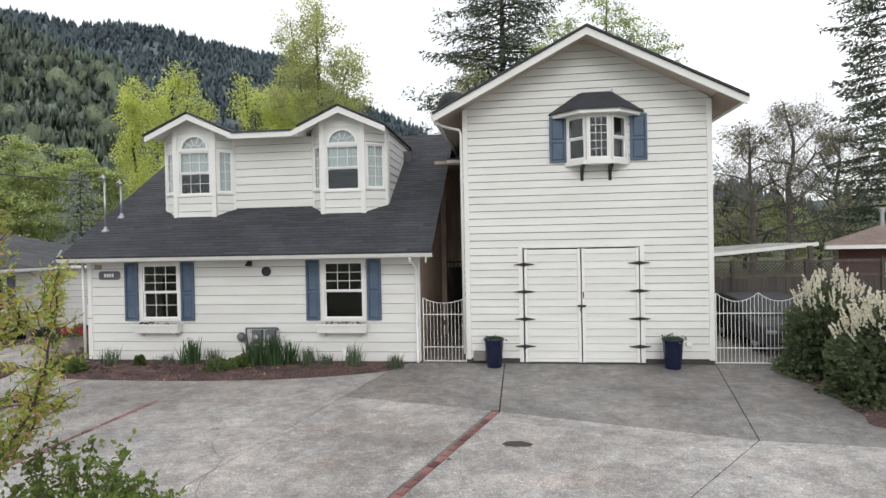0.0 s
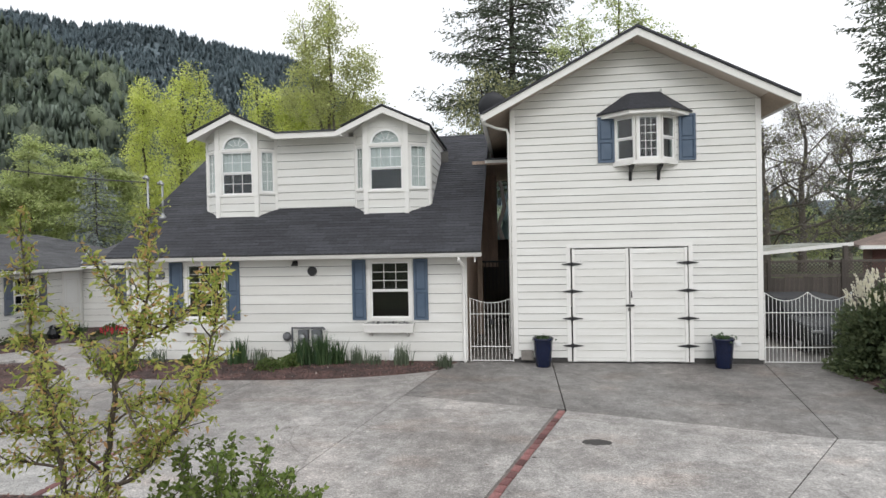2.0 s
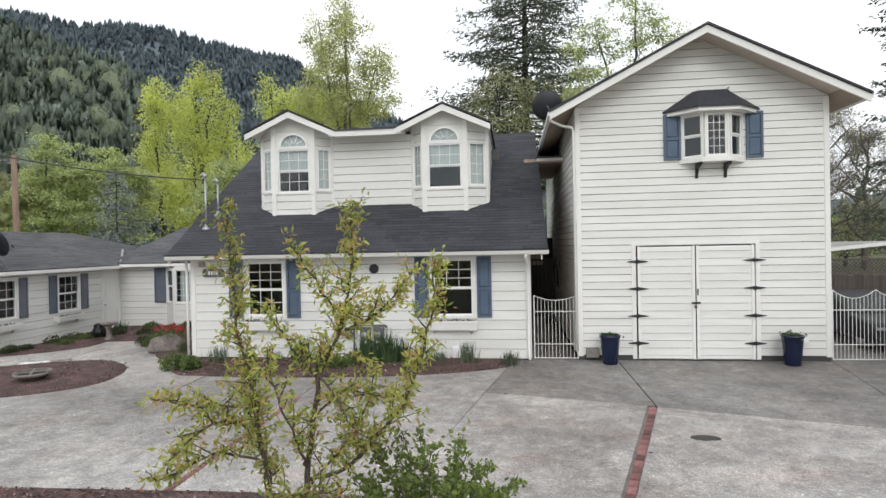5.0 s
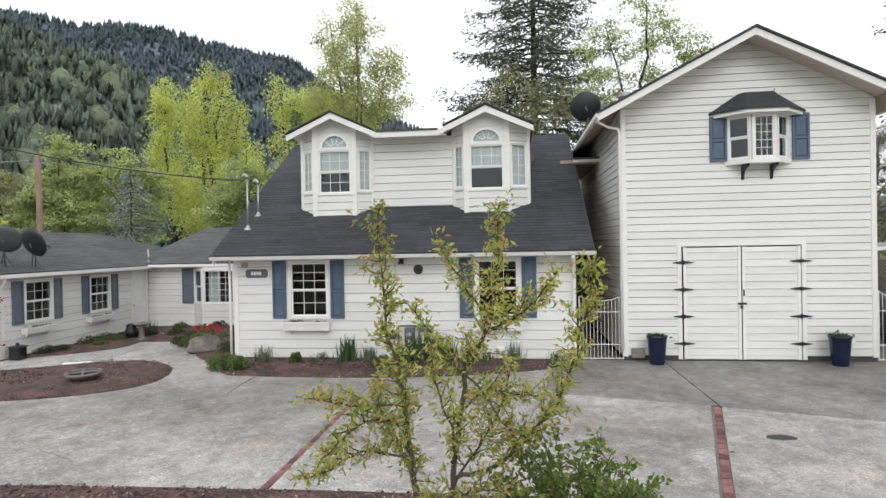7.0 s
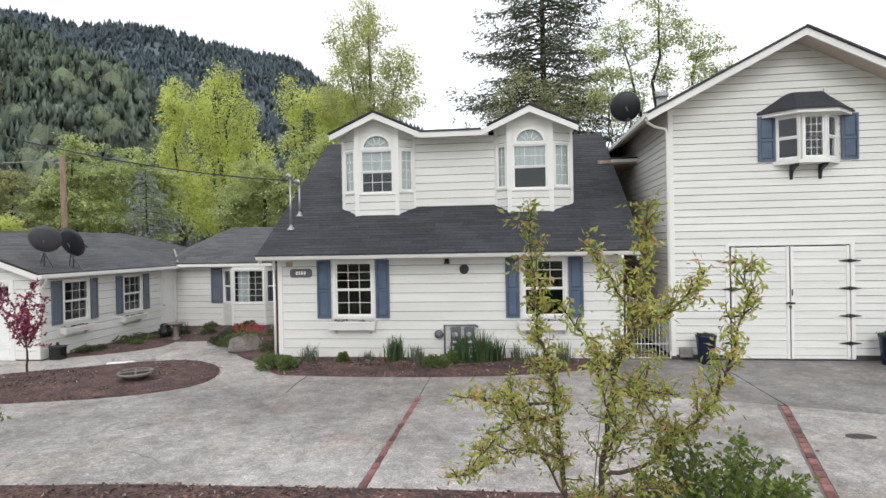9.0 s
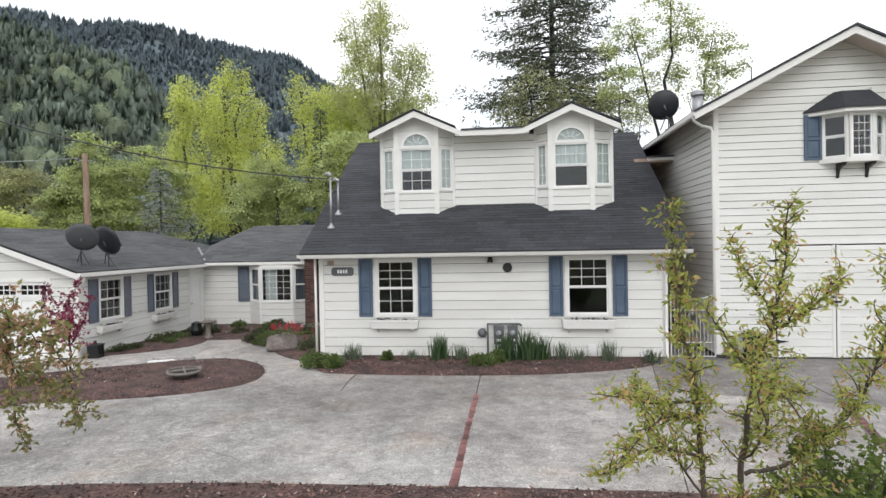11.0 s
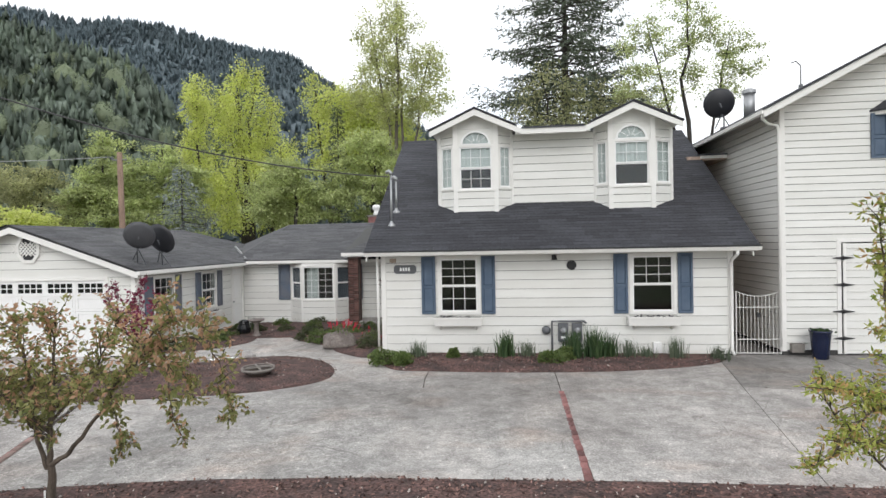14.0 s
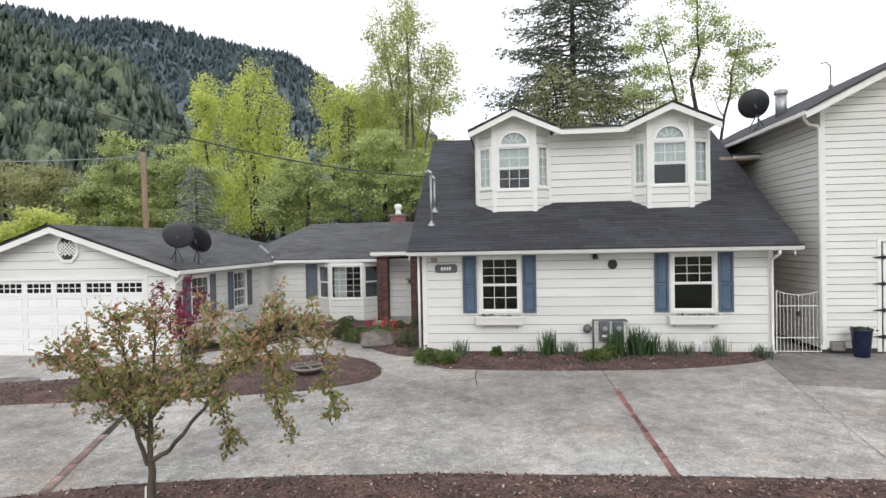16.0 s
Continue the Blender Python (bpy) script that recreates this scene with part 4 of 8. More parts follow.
part("foundation", Geo().box(-1.2, 4.65, 13.985, 14.1, -0.05, 0.20), FOOTING, tall)
for x in (-1.22, 4.55):
    part("corner_board", Geo().box(x, x + 0.12, 13.955, 14.12, 0.16, 6.35), TRIM, tall, bevel=0.006)
TS = 0.512
RW = 0.13  # the eave on the fence side is shorter
chev = lambda top, w, t: [(1.74 - w, top - TS * w - t), (1.74, top - t), (1.74 + w - RW, top - TS * (w - RW) - t), (1.74 + w - RW, top - TS * (w - RW)), (1.74, top), (1.74 - w, top - TS * w)]
roof = part("roof", Geo().prism_y(chev(7.955, 3.54, 0.05), 13.34, 26.6), PALESOFFIT, tall, "charcoal shingle roof with pale painted soffit")
for a_, b_ in ((-1.80, -1.225), (4.68, 5.16)):
    z_ = lambda x: 7.955 - TS * abs(x - 1.74) - 0.055
    part("soffit", Geo().prism_y([(a_, z_(a_) - 0.02), (b_, z_(b_) - 0.02), (b_, z_(b_)), (a_, z_(a_))], 13.36, 26.5), SOFFIT, roof, "tan boarded soffit")
part("shingles", Geo().prism_y(chev(8.03, 3.62, 0.05), 13.24, 26.7), ROOF, roof, "charcoal shingle edge")
for s in (-1, 1):
    w = 3.60 if s < 0 else 3.60 - RW
    p = [(1.74, 7.80), (1.74 + s * w, 7.80 - TS * w), (1.74 + s * w, 7.97 - TS * w), (1.74, 7.97)]
    part("barge_board", Geo().prism_y(p if s > 0 else p[::-1], 13.29, 13.335), TRIM, roof, "white painted barge board")
    x = 1.74 + s * (w - 0.04)
    part("gutter", Geo().box(min(x, x + s * 0.09), max(x, x + s * 0.09), 13.3, 26.6, 7.885 - TS * w, 7.985 - TS * w), TRIM, roof)
part("downspout", Geo().tube([(-1.86, 13.42, 6.05), (-1.84, 13.46, 5.95), (-1.55, 13.85, 5.90), (-1.30, 13.93, 5.86), (-1.26, 13.93, 5.75), (-1.26, 13.93, 0.3)], 0.035, 8), TRIM, tall, "white downspout", smooth=True)
# barn doors
for a, b, side in ((0.235, 1.585, -1), (1.615, 2.955, 1)):
    d = part("barn_door", Geo().box(a, b, 13.985, 14.03, 0.10, 2.875), EDGE, tall, "white lap-boarded barn door with black strap hinges")
    row = 0.013
    while row < 2.83:
        z, zt = max(row, 0.115), min(row + 0.1818, 2.865) - 0.006
        bd = Geo().add([(a + 0.07, 13.955, z), (b - 0.07, 13.955, z), (b - 0.07, 13.984, z), (a + 0.07, 13.984, z), (a + 0.07, 13.972, zt), (b - 0.07, 13.972, zt), (b - 0.07, 13.984, zt), (a + 0.07, 13.984, zt)],
                       [(3, 2, 1, 0), (4, 5, 6, 7), (0, 1, 5, 4), (1, 2, 6, 5), (2, 3, 7, 6), (3, 0, 4, 7)])
        part("siding_board", bd, SIDING, d)
        row += 0.1818
    part("stile", Geo().box(a, a + 0.068, 13.948, 13.984, 0.10, 2.872), TRIM, d)
    part("stile", Geo().box(b - 0.068, b, 13.948, 13.984, 0.10, 2.872), TRIM, d)
    hx = a if side < 0 else b
    for hz in (0.49, 1.16, 1.83, 2.50):
        g = Geo()
        for s in (-1, 1):
            p = [(hx, hz - 0.045), (hx + s * 0.10, hz - 0.028), (hx + s * 0.25, hz - 0.006), (hx + s * 0.25, hz + 0.006), (hx + s * 0.10, hz + 0.028), (hx, hz + 0.045)]
            g.prism_y(p if s > 0 else p[::-1], 13.935, 13.947)
        g.tube([(hx, 13.93, hz - 0.06), (hx, 13.93, hz + 0.06)], 0.012, 6)
        part("hinge", g, IRON, d, "black strap hinge")
part("latch", Geo().box(1.50, 1.70, 13.925, 13.946, 1.45, 1.50).tube([(1.56, 13.92, 1.42), (1.56, 13.90, 1.36), (1.60, 13.90, 1.36), (1.60, 13.92, 1.42)], 0.012, 6), IRON, tall, "black hasp and padlock")
part("bolt", Geo().box(1.63, 1.655, 13.93, 13.947, 1.66, 1.82), IRON, tall)
part("door_trim", ring(Geo(), 0.10, 3.08, 0.10, 2.99, 0.095, 13.955, 14.0, 0.001), TRIM, tall)
# oriel window
oriel = part("oriel_window", Geo().prism_z([(1.25, 13.97), (1.66, 13.55), (2.36, 13.55), (2.78, 13.97)], 4.86, 4.95), TRIM, tall, "white oriel bay window with a dark hipped roof")
for (ax, ay), (bx, by), cols in (((1.32, 13.99), (1.74, 13.62), 2), ((1.74, 13.62), (2.29, 13.62), 2), ((2.29, 13.62), (2.71, 13.99), 2)):
    ln, an = math.hypot(bx - ax, by - ay), math.degrees(math.atan2(by - ay, bx - ax))
    mid = abs(an) < 1
    window(oriel.parent, T(ax, ay, 0, an), 0, ln, 4.95, 6.04, (3, 5) if mid else (1, 1), (1, 1), 0.0 if mid else 0.5, casing=0.050, bar=0.006)
g = Geo()
lo = [(0.86, 14.0), (1.52, 13.34), (2.50, 13.34), (3.16, 14.0)]
hi = [(1.56, 14.0), (1.68, 13.82), (2.34, 13.82), (2.46, 14.0)]
g.add([(x, y, 6.14) for x, y in lo] + [(x, y, 6.60) for x, y in hi] + [(x, y, 6.10) for x, y in lo],
      [(0, 1, 5, 4), (1, 2, 6, 5), (2, 3, 7, 6), (4, 5, 6, 7), (8, 9, 1, 0), (9, 10, 2, 1), (10, 11, 3, 2)])
part("oriel_roof", g, ROOF, oriel, "charcoal shingle hip")
part("oriel_fascia", Geo().prism_z([(0.92, 13.985), (1.55, 13.38), (2.47, 13.38), (3.10, 13.985)], 6.02, 6.12), TRIM, oriel)
for x in (1.66, 2.32):
    part("bracket", Geo().prism_x([(13.965, 4.50), (13.965, 4.855), (13.62, 4.855), (13.66, 4.80), (13.90, 4.72)], x - 0.035, x + 0.035), IRON, oriel, "dark carved bracket")
for x0, x1 in ((0.90, 1.30), (2.80, 3.19)):
    shutter(tall, front_m, x0, x1, 4.96, 6.07, BLUE, "slate-blue panelled wooden shutter")
part("floodlight", Geo().box(2.36, 2.42, 13.90, 13.965, 6.60, 6.66).tube([(2.39, 13.90, 6.63), (2.39, 13.84, 6.67)], 0.02, 6), SASH, tall)
part("faucet", Geo().box(4.02, 4.14, 13.92, 13.965, 0.50, 0.60), SASH, tall, "small white outlet cover")
part("outlet_box", Geo().box(-1.04, -0.74, 13.82, 13.965, 0.15, 0.37), MORTAR, tall, "pale grey outlet box", bevel=0.012)

# covered bridge between the two wings, with its white fascia
bridge = thing("breezeway", (-1.8, 16.4, 5.2), "brown boarded breezeway roof joining the two wings", "breezeway")
part("fascia", Geo().box(-2.02, -1.22, 17.35, 17.39, 5.55, 5.64), TRIM, bridge)
part("deck", Geo().box(-2.42, -1.22, 17.39, 22.0, 5.50, 5.62), BROWN, bridge)
part("shingles", Geo().prism_x([(17.3, 5.645), (22, 6.2), (22, 6.25), (17.3, 5.69)], -2.02, -1.22), ROOF, bridge)
part("post", Geo().box(-2.38, -2.22, 18.4, 18.56, 0.05, 5.5), BROWN, bridge)
# added panel, no known fence: it darkens the view through the gap
part("back_fence", Geo().box(-2.42, -1.21, 22.4, 22.46, 0.0, 3.2), OLDWOOD, bridge, "dark panel added to close the gap between the wings")
part("back_panel", Geo().box(-2.40, -1.75, 20.2, 20.26, 2.2, 5.5), BROWN, bridge, "brown boarded panel")
g = Geo()
for i in range(9):
    g.box(-2.3 + i * 0.13, -2.27 + i * 0.13, 19.0, 19.03, 1.5, 2.4)
part("railing", g.box(-2.38, -1.22, 18.98, 19.05, 2.4, 2.46), IRON, bridge)


# ---- gates ----
def gate(name, x0, x1, top, label, waves):
    gt = thing(name, ((x0 + x1) / 2, 14.0, 0.06), label, "gate", "white iron gates")
    n = round((x1 - x0) / 0.086)
    for i in range(n + 1):
        x = x0 + (x1 - x0) * i / n
        rr = 0.015 if i in (0, n) else 0.0062
        part("picket", Geo().tube([(x, 13.99, 0.09), (x, 13.99, top(x))], rr, 5), GATEW, gt)
    rail = lambda z: Geo().box(x0, x1, 13.978, 14.002, z - 0.009, z + 0.009)
    for z in (0.11, 0.46, 1.28):
        part("rail", rail(z), GATEW, gt)
    m = 4 * n
    part("top_rail", Geo().tube([(x0 + (x1 - x0) * i / m, 13.99, top(x0 + (x1 - x0) * i / m)) for i in range(m + 1)], 0.009, 6), GATEW, gt)
    if waves < 2:
        part("latch", Geo().box((x0 + x1) / 2 - 0.04, (x0 + x1) / 2 + 0.04, 13.955, 14.02, 1.02, 1.14), IRON, gt)
    return gt


gate("gate", -2.30, -1.23, lambda x: 1.56 + 0.44 * ((x + 1.765)) ** 2, "white iron picket gate with a dipped top rail", 1)
gate("gate", 4.70, 6.60, lambda x: 1.56 + 0.20 * (2 * (((x - 4.70) / 0.95) % 1.0) - 1) ** 2, "white iron picket gate with a wavy top rail", 2)

# ---- garage and link ----
garage = thing("garage", (-22.8, 14.4, -0.18), "low cream garage with white panelled door and grey roof", "garage")
gm = T(0, 14.4, 0)
GD = (-25.05, -20.06, -0.2, 2.14)
HEX = (-22.88, -22.15, 2.78, 3.48)
clad(garage, "wall", gm, -26.5, -19.1, -0.12, 3.72, 0.262, holes=[GD], gable=(2.42, (-22.8, 3.76)),
     ends=lambda z: (max(-26.5, -22.8 - max(0.02, (3.78 - z) / 0.342)), min(-19.1, -22.8 + max(0.02, (3.78 - z) / 0.342))))
part("corner_board", Geo().box(-19.2, -19.065, 14.355, 14.5, -0.12, 2.42), TRIM, garage)
part("foundation", Geo().box(-20.0, -19.1, 14.385, 14.5, -0.25, -0.12), FOOTING, garage)
part("door_trim", ring(Geo(), GD[0] - 0.12, GD[1] + 0.12, GD[2], GD[3] + 0.12, 0.12, 14.355, 14.42, 0.001), TRIM, garage)
gd = part("garage_door", Geo().box(GD[0], GD[1], 14.44, 14.48, -0.18, GD[3]), SASH, garage, "white sectional garage door with a row of small windows")
rows, cols = 5, 5
rh, cw = (GD[3] + 0.18) / rows, (GD[1] - GD[0]) / cols
for j in range(rows):
    for i in range(cols):
        a, b, c, d = GD[0] + i * cw, GD[0] + (i + 1) * cw, -0.18 + j * rh, -0.18 + (j + 1) * rh
        if j < rows - 1:
            g = ring(Geo(), a + 0.004, b - 0.004, c + 0.006, d - 0.006, 0.07, 14.405, 14.439)
            g.box(a + 0.11, b - 0.11, 14.415, 14.439, c + 0.11, d - 0.11)
            part("panel", g, SASH, gd)
        else:
            w = part("door_window", ring(Geo(), a + 0.004, b - 0.004, c + 0.006, d - 0.006, 0.085, 14.405, 14.439), SASH, gd)
            part("pane", Geo().box(a + 0.09, b - 0.09, 14.425, 14.432, c + 0.09, d - 0.09), GLOSSBLACK, w, "dark glass")
            g = Geo()
            for k in range(1, 4):
                x = a + 0.09 + (cw - 0.18) * k / 4
                g.box(x - 0.012, x + 0.012, 14.412, 14.424, c + 0.09, d - 0.09)
            zc = (c + d) / 2
            g.box(a + 0.09, b - 0.09, 14.411, 14.423, zc - 0.012, zc + 0.012)
            part("muntin", g, SASH, w)
# hexagonal gable vent with lattice
hc, hz = -22.51, 3.12
hexa = lambda s: [(hc + s * px, hz + s * pz) for px, pz in ((-0.40, 0.10), (-0.36, -0.20), (-0.17, -0.43), (0.17, -0.43), (0.36, -0.20), (0.40, 0.10), (0.22, 0.43), (-0.22, 0.43))]
hv = part("gable_vent", Geo().prism_y(hexa(0.85), 14.352, 14.366), IRON, garage, "white hexagonal lattice gable vent")
g = Geo()
for a, b, c, d in zip(hexa(1.0), hexa(1.0)[1:] + hexa(1.0)[:1], hexa(0.78)[1:] + hexa(0.78)[:1], hexa(0.78)):
    g.prism_y([a, b, c, d], 14.31, 14.365)
part("vent_frame", g, TRIM, hv)
g = Geo()
for k in range(-4, 5):
    for s in (-1, 1):
        c = k * 0.115
        h = 0.36 - abs(c) * 0.45
        p = Vector((hc + c, hz))
        q = Vector((1, s)).normalized() * h
        w = Vector((-q.y, q.x)).normalized() * 0.019
        pts = [(p - q - w), (p + q - w), (p + q + w), (p - q + w)]
        g.prism_y([tuple(v) for v in pts], 14.335 + 0.004 * s, 14.343 + 0.004 * s)
part("lattice", g, TRIM, hv)
# side wall towards the court
sm = T(-19.1, 14.4, 0, 90)
S1, S2, SD = (0.80, 1.93, 0.82, 2.20), (3.54, 4.62, 0.80, 2.20), (5.78, 6.80, -0.20, 2.26)
clad(garage, "side_wall", sm, 0.0, 6.9, -0.12, 2.42, 0.262, holes=[S1, S2, SD])
part("foundation", Geo(sm).box(0, 6.9, -0.005, 0.1, -0.3, -0.12), FOOTING, garage)
for s in (S1, S2):
    window(garage, sm, *s, (3, 2), (3, 2), 0.5, casing=0.07)
for a, b in ((0.36, 0.76), (1.96, 2.28), (3.17, 3.51), (4.65, 4.99)):
    shutter(garage, sm, a, b, 0.83, 2.18, BLUEGREY if a > 1.0 and a != 3.17 else BLUEOLD, "weathered blue-grey wooden shutter")
flower_box(garage, sm, 0.66, 1.84, 0.52, 0.70, 3)
flower_box(garage, sm, 3.36, 4.56, 0.52, 0.70, 4)
dr = part("door", Geo(sm).box(SD[0] + 0.08, SD[1] - 0.08, 0.0, 0.045, -0.18, SD[3] - 0.08), SASH, garage, "white painted side door, closed")
part("door_frame", ring(Geo(sm), *SD, 0.08, -0.045, 0.06, 0.01), TRIM, dr)
g = Geo(sm)
for c, d in ((0.0, 0.75), (0.95, 1.95)):
    ring(g, SD[0] + 0.2, SD[1] - 0.2, c, d, 0.03, -0.012, 0.0)
part("door_moulding", g, TRIM, dr)
part("door_knob", Geo(sm).tube([(SD[0] + 0.15, 0.0, 0.85), (SD[0] + 0.15, -0.06, 0.85)], 0.03, 10), GALV, dr)
# garage roof: gable to the front, hipped at the back
GX, GR, GE = -22.8, 3.84, 2.44
g = Geo()
e1, e2 = -26.95, -18.72
g.add([(e1, 13.98, GE), (GX, 13.98, GR), (e2, 13.98, GE), (e2, 27, GE), (GX, 23.1, GR), (e1, 27, GE),
       (e1, 13.98, GE - 0.06), (GX, 13.98, GR - 0.06), (e2, 13.98, GE - 0.06), (e2, 27, GE - 0.06), (GX, 23.1, GR - 0.06), (e1, 27, GE - 0.06)],
      [(2, 3, 4, 1), (1, 4, 5, 0), (3, 5, 4), (7, 10, 9, 8), (6, 11, 10, 7), (9, 10, 11), (1, 0, 6, 7), (2, 1, 7, 8), (3, 2, 8, 9), (0, 5, 11, 6), (5, 3, 9, 11)])
gr = part("roof", g, EDGE, garage, "grey shingle roof")
dx, dz = e2 - GX, GR - GE
part("shingles", courses(T(e2 + 0.02, 13.95, GE + 0.004, 90), 0.0, 13.0, dx + 0.02, dz + 0.01, trim=lambda s: (0.0, 13.05 - 3.9 * s / dx), seed=5), ROOF2, gr, kind="stuff")
part("shingles", courses(T(e1 - 0.02, 27.0, GE + 0.004, -90), 0.0, 13.0, dx + 0.02, dz + 0.01, trim=lambda s: (3.9 * s / dx, 13.05), exposure=0.3, seed=6), ROOF2, gr, kind="stuff")
for s in (-1, 1):
    ex = e2 if s > 0 else e1
    p = [(GX, GR - 0.24), (ex, GE - 0.23), (ex, GE - 0.065), (GX, GR - 0.065)]
    part("barge_board", Geo().prism_y(p if s > 0 else p[::-1], 13.985, 14.02), TRIM, gr)
part("gutter", Geo().box(e2 - 0.01, e2 + 0.09, 13.95, 20.9, GE - 0.14, GE - 0.03), TRIM, gr, bevel=0.006)
part("soffit", Geo().box(-19.1, e2, 14.02, 21.3, GE - 0.075, GE - 0.062), TRIM, gr)
part("downspout", Geo().tube([(e2 + 0.04, 14.15, GE - 0.14), (e2 + 0.0, 14.2, GE - 0.26), (-19.0, 14.43, GE - 0.36), (-19.05, 14.34, GE - 0.46), (-19.05, 14.33, -0.1)], 0.035, 8), TRIM, garage, smooth=True)
part("back_wall", Geo().box(-26.5, -19.0, 26.4, 26.5, -0.2, 2.4), SIDING, garage)
part("far_wall", Geo().box(-26.5, -26.4, 14.5, 26.4, -0.2, 2.4), SIDING, garage)
part("inner_wall", Geo().box(-22.6, -22.5, 14.6, 26.3, -0.2, 2.4), ROOM, garage)

SLATEBLIND = material("slate_grey_blind", (0.15, 0.16, 0.19), 0.8, 0.1, 3, 40, 0.1)
link = thing("link_wing", (-15.5, 21.3, -0.1), "low cream wing with a bay window joining garage and house", "house wing")
lm = T(0, 21.3, 0)
LB = (-17.0, -14.45, 0.82, 2.26)
clad(link, "wall", lm, -19.08, -11.6, -0.12, 2.45, 0.255, holes=[LB])
part("foundation", Geo().box(-19.0, -11.6, 21.28, 21.4, -0.35, -0.12), FOOTING, link)
part("back_wall", Geo().box(-19.0, -11.6, 28, 28.1, -0.2, 2.45), SIDING, link)
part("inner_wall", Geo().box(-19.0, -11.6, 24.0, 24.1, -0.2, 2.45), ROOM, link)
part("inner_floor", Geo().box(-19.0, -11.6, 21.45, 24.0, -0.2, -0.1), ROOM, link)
for (ax, ay), (bx, by), up, cur in (((-17.0, 21.27), (-16.36, 20.75), (1, 1), 0.98), ((-16.36, 20.75), (-14.98, 20.75), (4, 5), 0.0), ((-14.98, 20.75), (-14.42, 21.27), (1, 1), 0.98)):
    ln, an = math.hypot(bx - ax, by - ay), math.degrees(math.atan2(by - ay, bx - ax))
    bm_ = T(ax, ay, 0, an)
    clad(link, "bay_wall", bm_, 0, ln, -0.2, 0.82, 0.255, thick=0.06)
    if ln > 1.0:
        window(link, bm_, 0, ln, 0.82, 2.26, up, (1, 1), 0.0, casing=0.07)
    else:
        window(link, bm_, 0, ln, 0.82, 2.26, up, (1, 1), 0.5, casing=0.07, curtain=cur, cloth=SLATEBLIND)
    part("corner_board", Geo(bm_).box(-0.035, 0.035, -0.04, 0.03, -0.18, 0.82), TRIM, link)
part("bay_top", Geo().prism_z([(-17.0, 21.29), (-16.36, 20.75), (-14.98, 20.75), (-14.42, 21.29)], 2.26, 2.40), TRIM, link)
part("curtain", Geo().box(-16.25, -15.75, 21.0, 21.01, 0.9, 2.2), CURTAIN, link)
shutter(link, lm, -17.55, -17.06, 0.83, 2.28, BLUEOLD, "slate-blue wooden shutter")
shutter(link, lm, -14.38, -14.0, 0.83, 2.28, BLUEGREY, "weathered grey wooden shutter")
LE, LR, LY = 2.50, 4.06, 25.0
g = Geo().add([(-19.3, 20.8, LE), (-11.55, 20.8, LE), (-11.55, LY, LR), (-18.55, LY, LR), (-23.0, 25.4, LE - 0.1), (-11.55, 29, LE), (-19, 29, LE),
               (-19.3, 20.8, LE - 0.06), (-11.55, 20.8, LE - 0.06)],
              [(0, 1, 2, 3), (0, 3, 4), (3, 2, 5, 6), (4, 3, 6), (7, 8, 1, 0)])
lr = part("roof", g, EDGE, link, "grey shingle roof")
ld = LY - 20.8
part("shingles", courses(T(0, 20.77, LE + 0.004), -19.3, -11.55, ld + 0.03, LR - LE + 0.01, trim=lambda s: (-19.3 + 0.75 * s / ld, -11.55), seed=8), ROOF2, lr, kind="stuff")
g = Geo().add([(-19.3, 20.8, LE + 0.012), (-18.55, LY, LR + 0.012), (-23.0, 25.4, LE - 0.088)], [(0, 1, 2)])
part("hip_shingles", g, ROOF2, lr)
part("gutter", Geo().box(-18.7, -11.6, 20.70, 20.80, LE - 0.15, LE - 0.04), TRIM, lr, bevel=0.006)
part("soffit", Geo().box(-19.0, -11.6, 20.8, 21.28, LE - 0.08, LE - 0.066), TRIM, lr)
part("valley_flashing", Geo().tube([(-18.8, 20.9, LE + 0.06), (-19.4, 21.8, LE + 0.24), (-20.4, 23.2, LE + 0.56)], 0.05, 5), GALV, lr)
# porch
porch = thing("porch", (-13.2, 20.3, -0.1), "small covered porch on dark brick posts", "porch")
part("floor", Geo().box(-14.4, -11.6, 19.9, 21.3, -0.25, 0.08), CONCRETE, porch)
part("roof_deck", Geo().prism_x([(19.85, 2.66), (23.6, 3.75), (23.6, 3.83), (19.85, 2.75)], -14.35, -11.55), EDGE, porch)
part("shingles", courses(T(0, 19.82, 2.755), -14.38, -11.55, 3.8, 1.12, trim=lambda s: (-14.38 + 1.6 * s / 3.8, -11.55), seed=9), ROOF2, porch, kind="stuff")
part("fascia", Geo().box(-14.42, -11.6, 19.76, 19.84, 2.62, 2.75), TRIM, porch)
part("ceiling_board", Geo().box(-14.35, -11.6, 19.86, 21.27, 2.58, 2.60), TRIM, porch)
wreath = thing("hanging_flower", (-13.1, 21.2, 1.45), "dark red flower arrangement on the porch wall", "flowers")
r = random.Random(3)
g = Geo()
for _ in range(70):
    x, z = -13.1 + r.gauss(0, 0.10), 1.5 + r.gauss(0, 0.09)
    g.add([(x, 21.15, z), (x + r.uniform(-.06, .06), 21.10, z + .05), (x + .06, 21.16, z + r.uniform(-.04, .04))], [(0, 1, 2)])
part("petals", g, leaf_material("dark_red_petal", (0.18, 0.02, 0.02), (0.05, 0.06, 0.02), 0.2), wreath, kind="stuff")
part("bracket", Geo().box(-13.2, -13.0, 21.12, 21.27, 1.30, 1.36), TRIM, wreath)
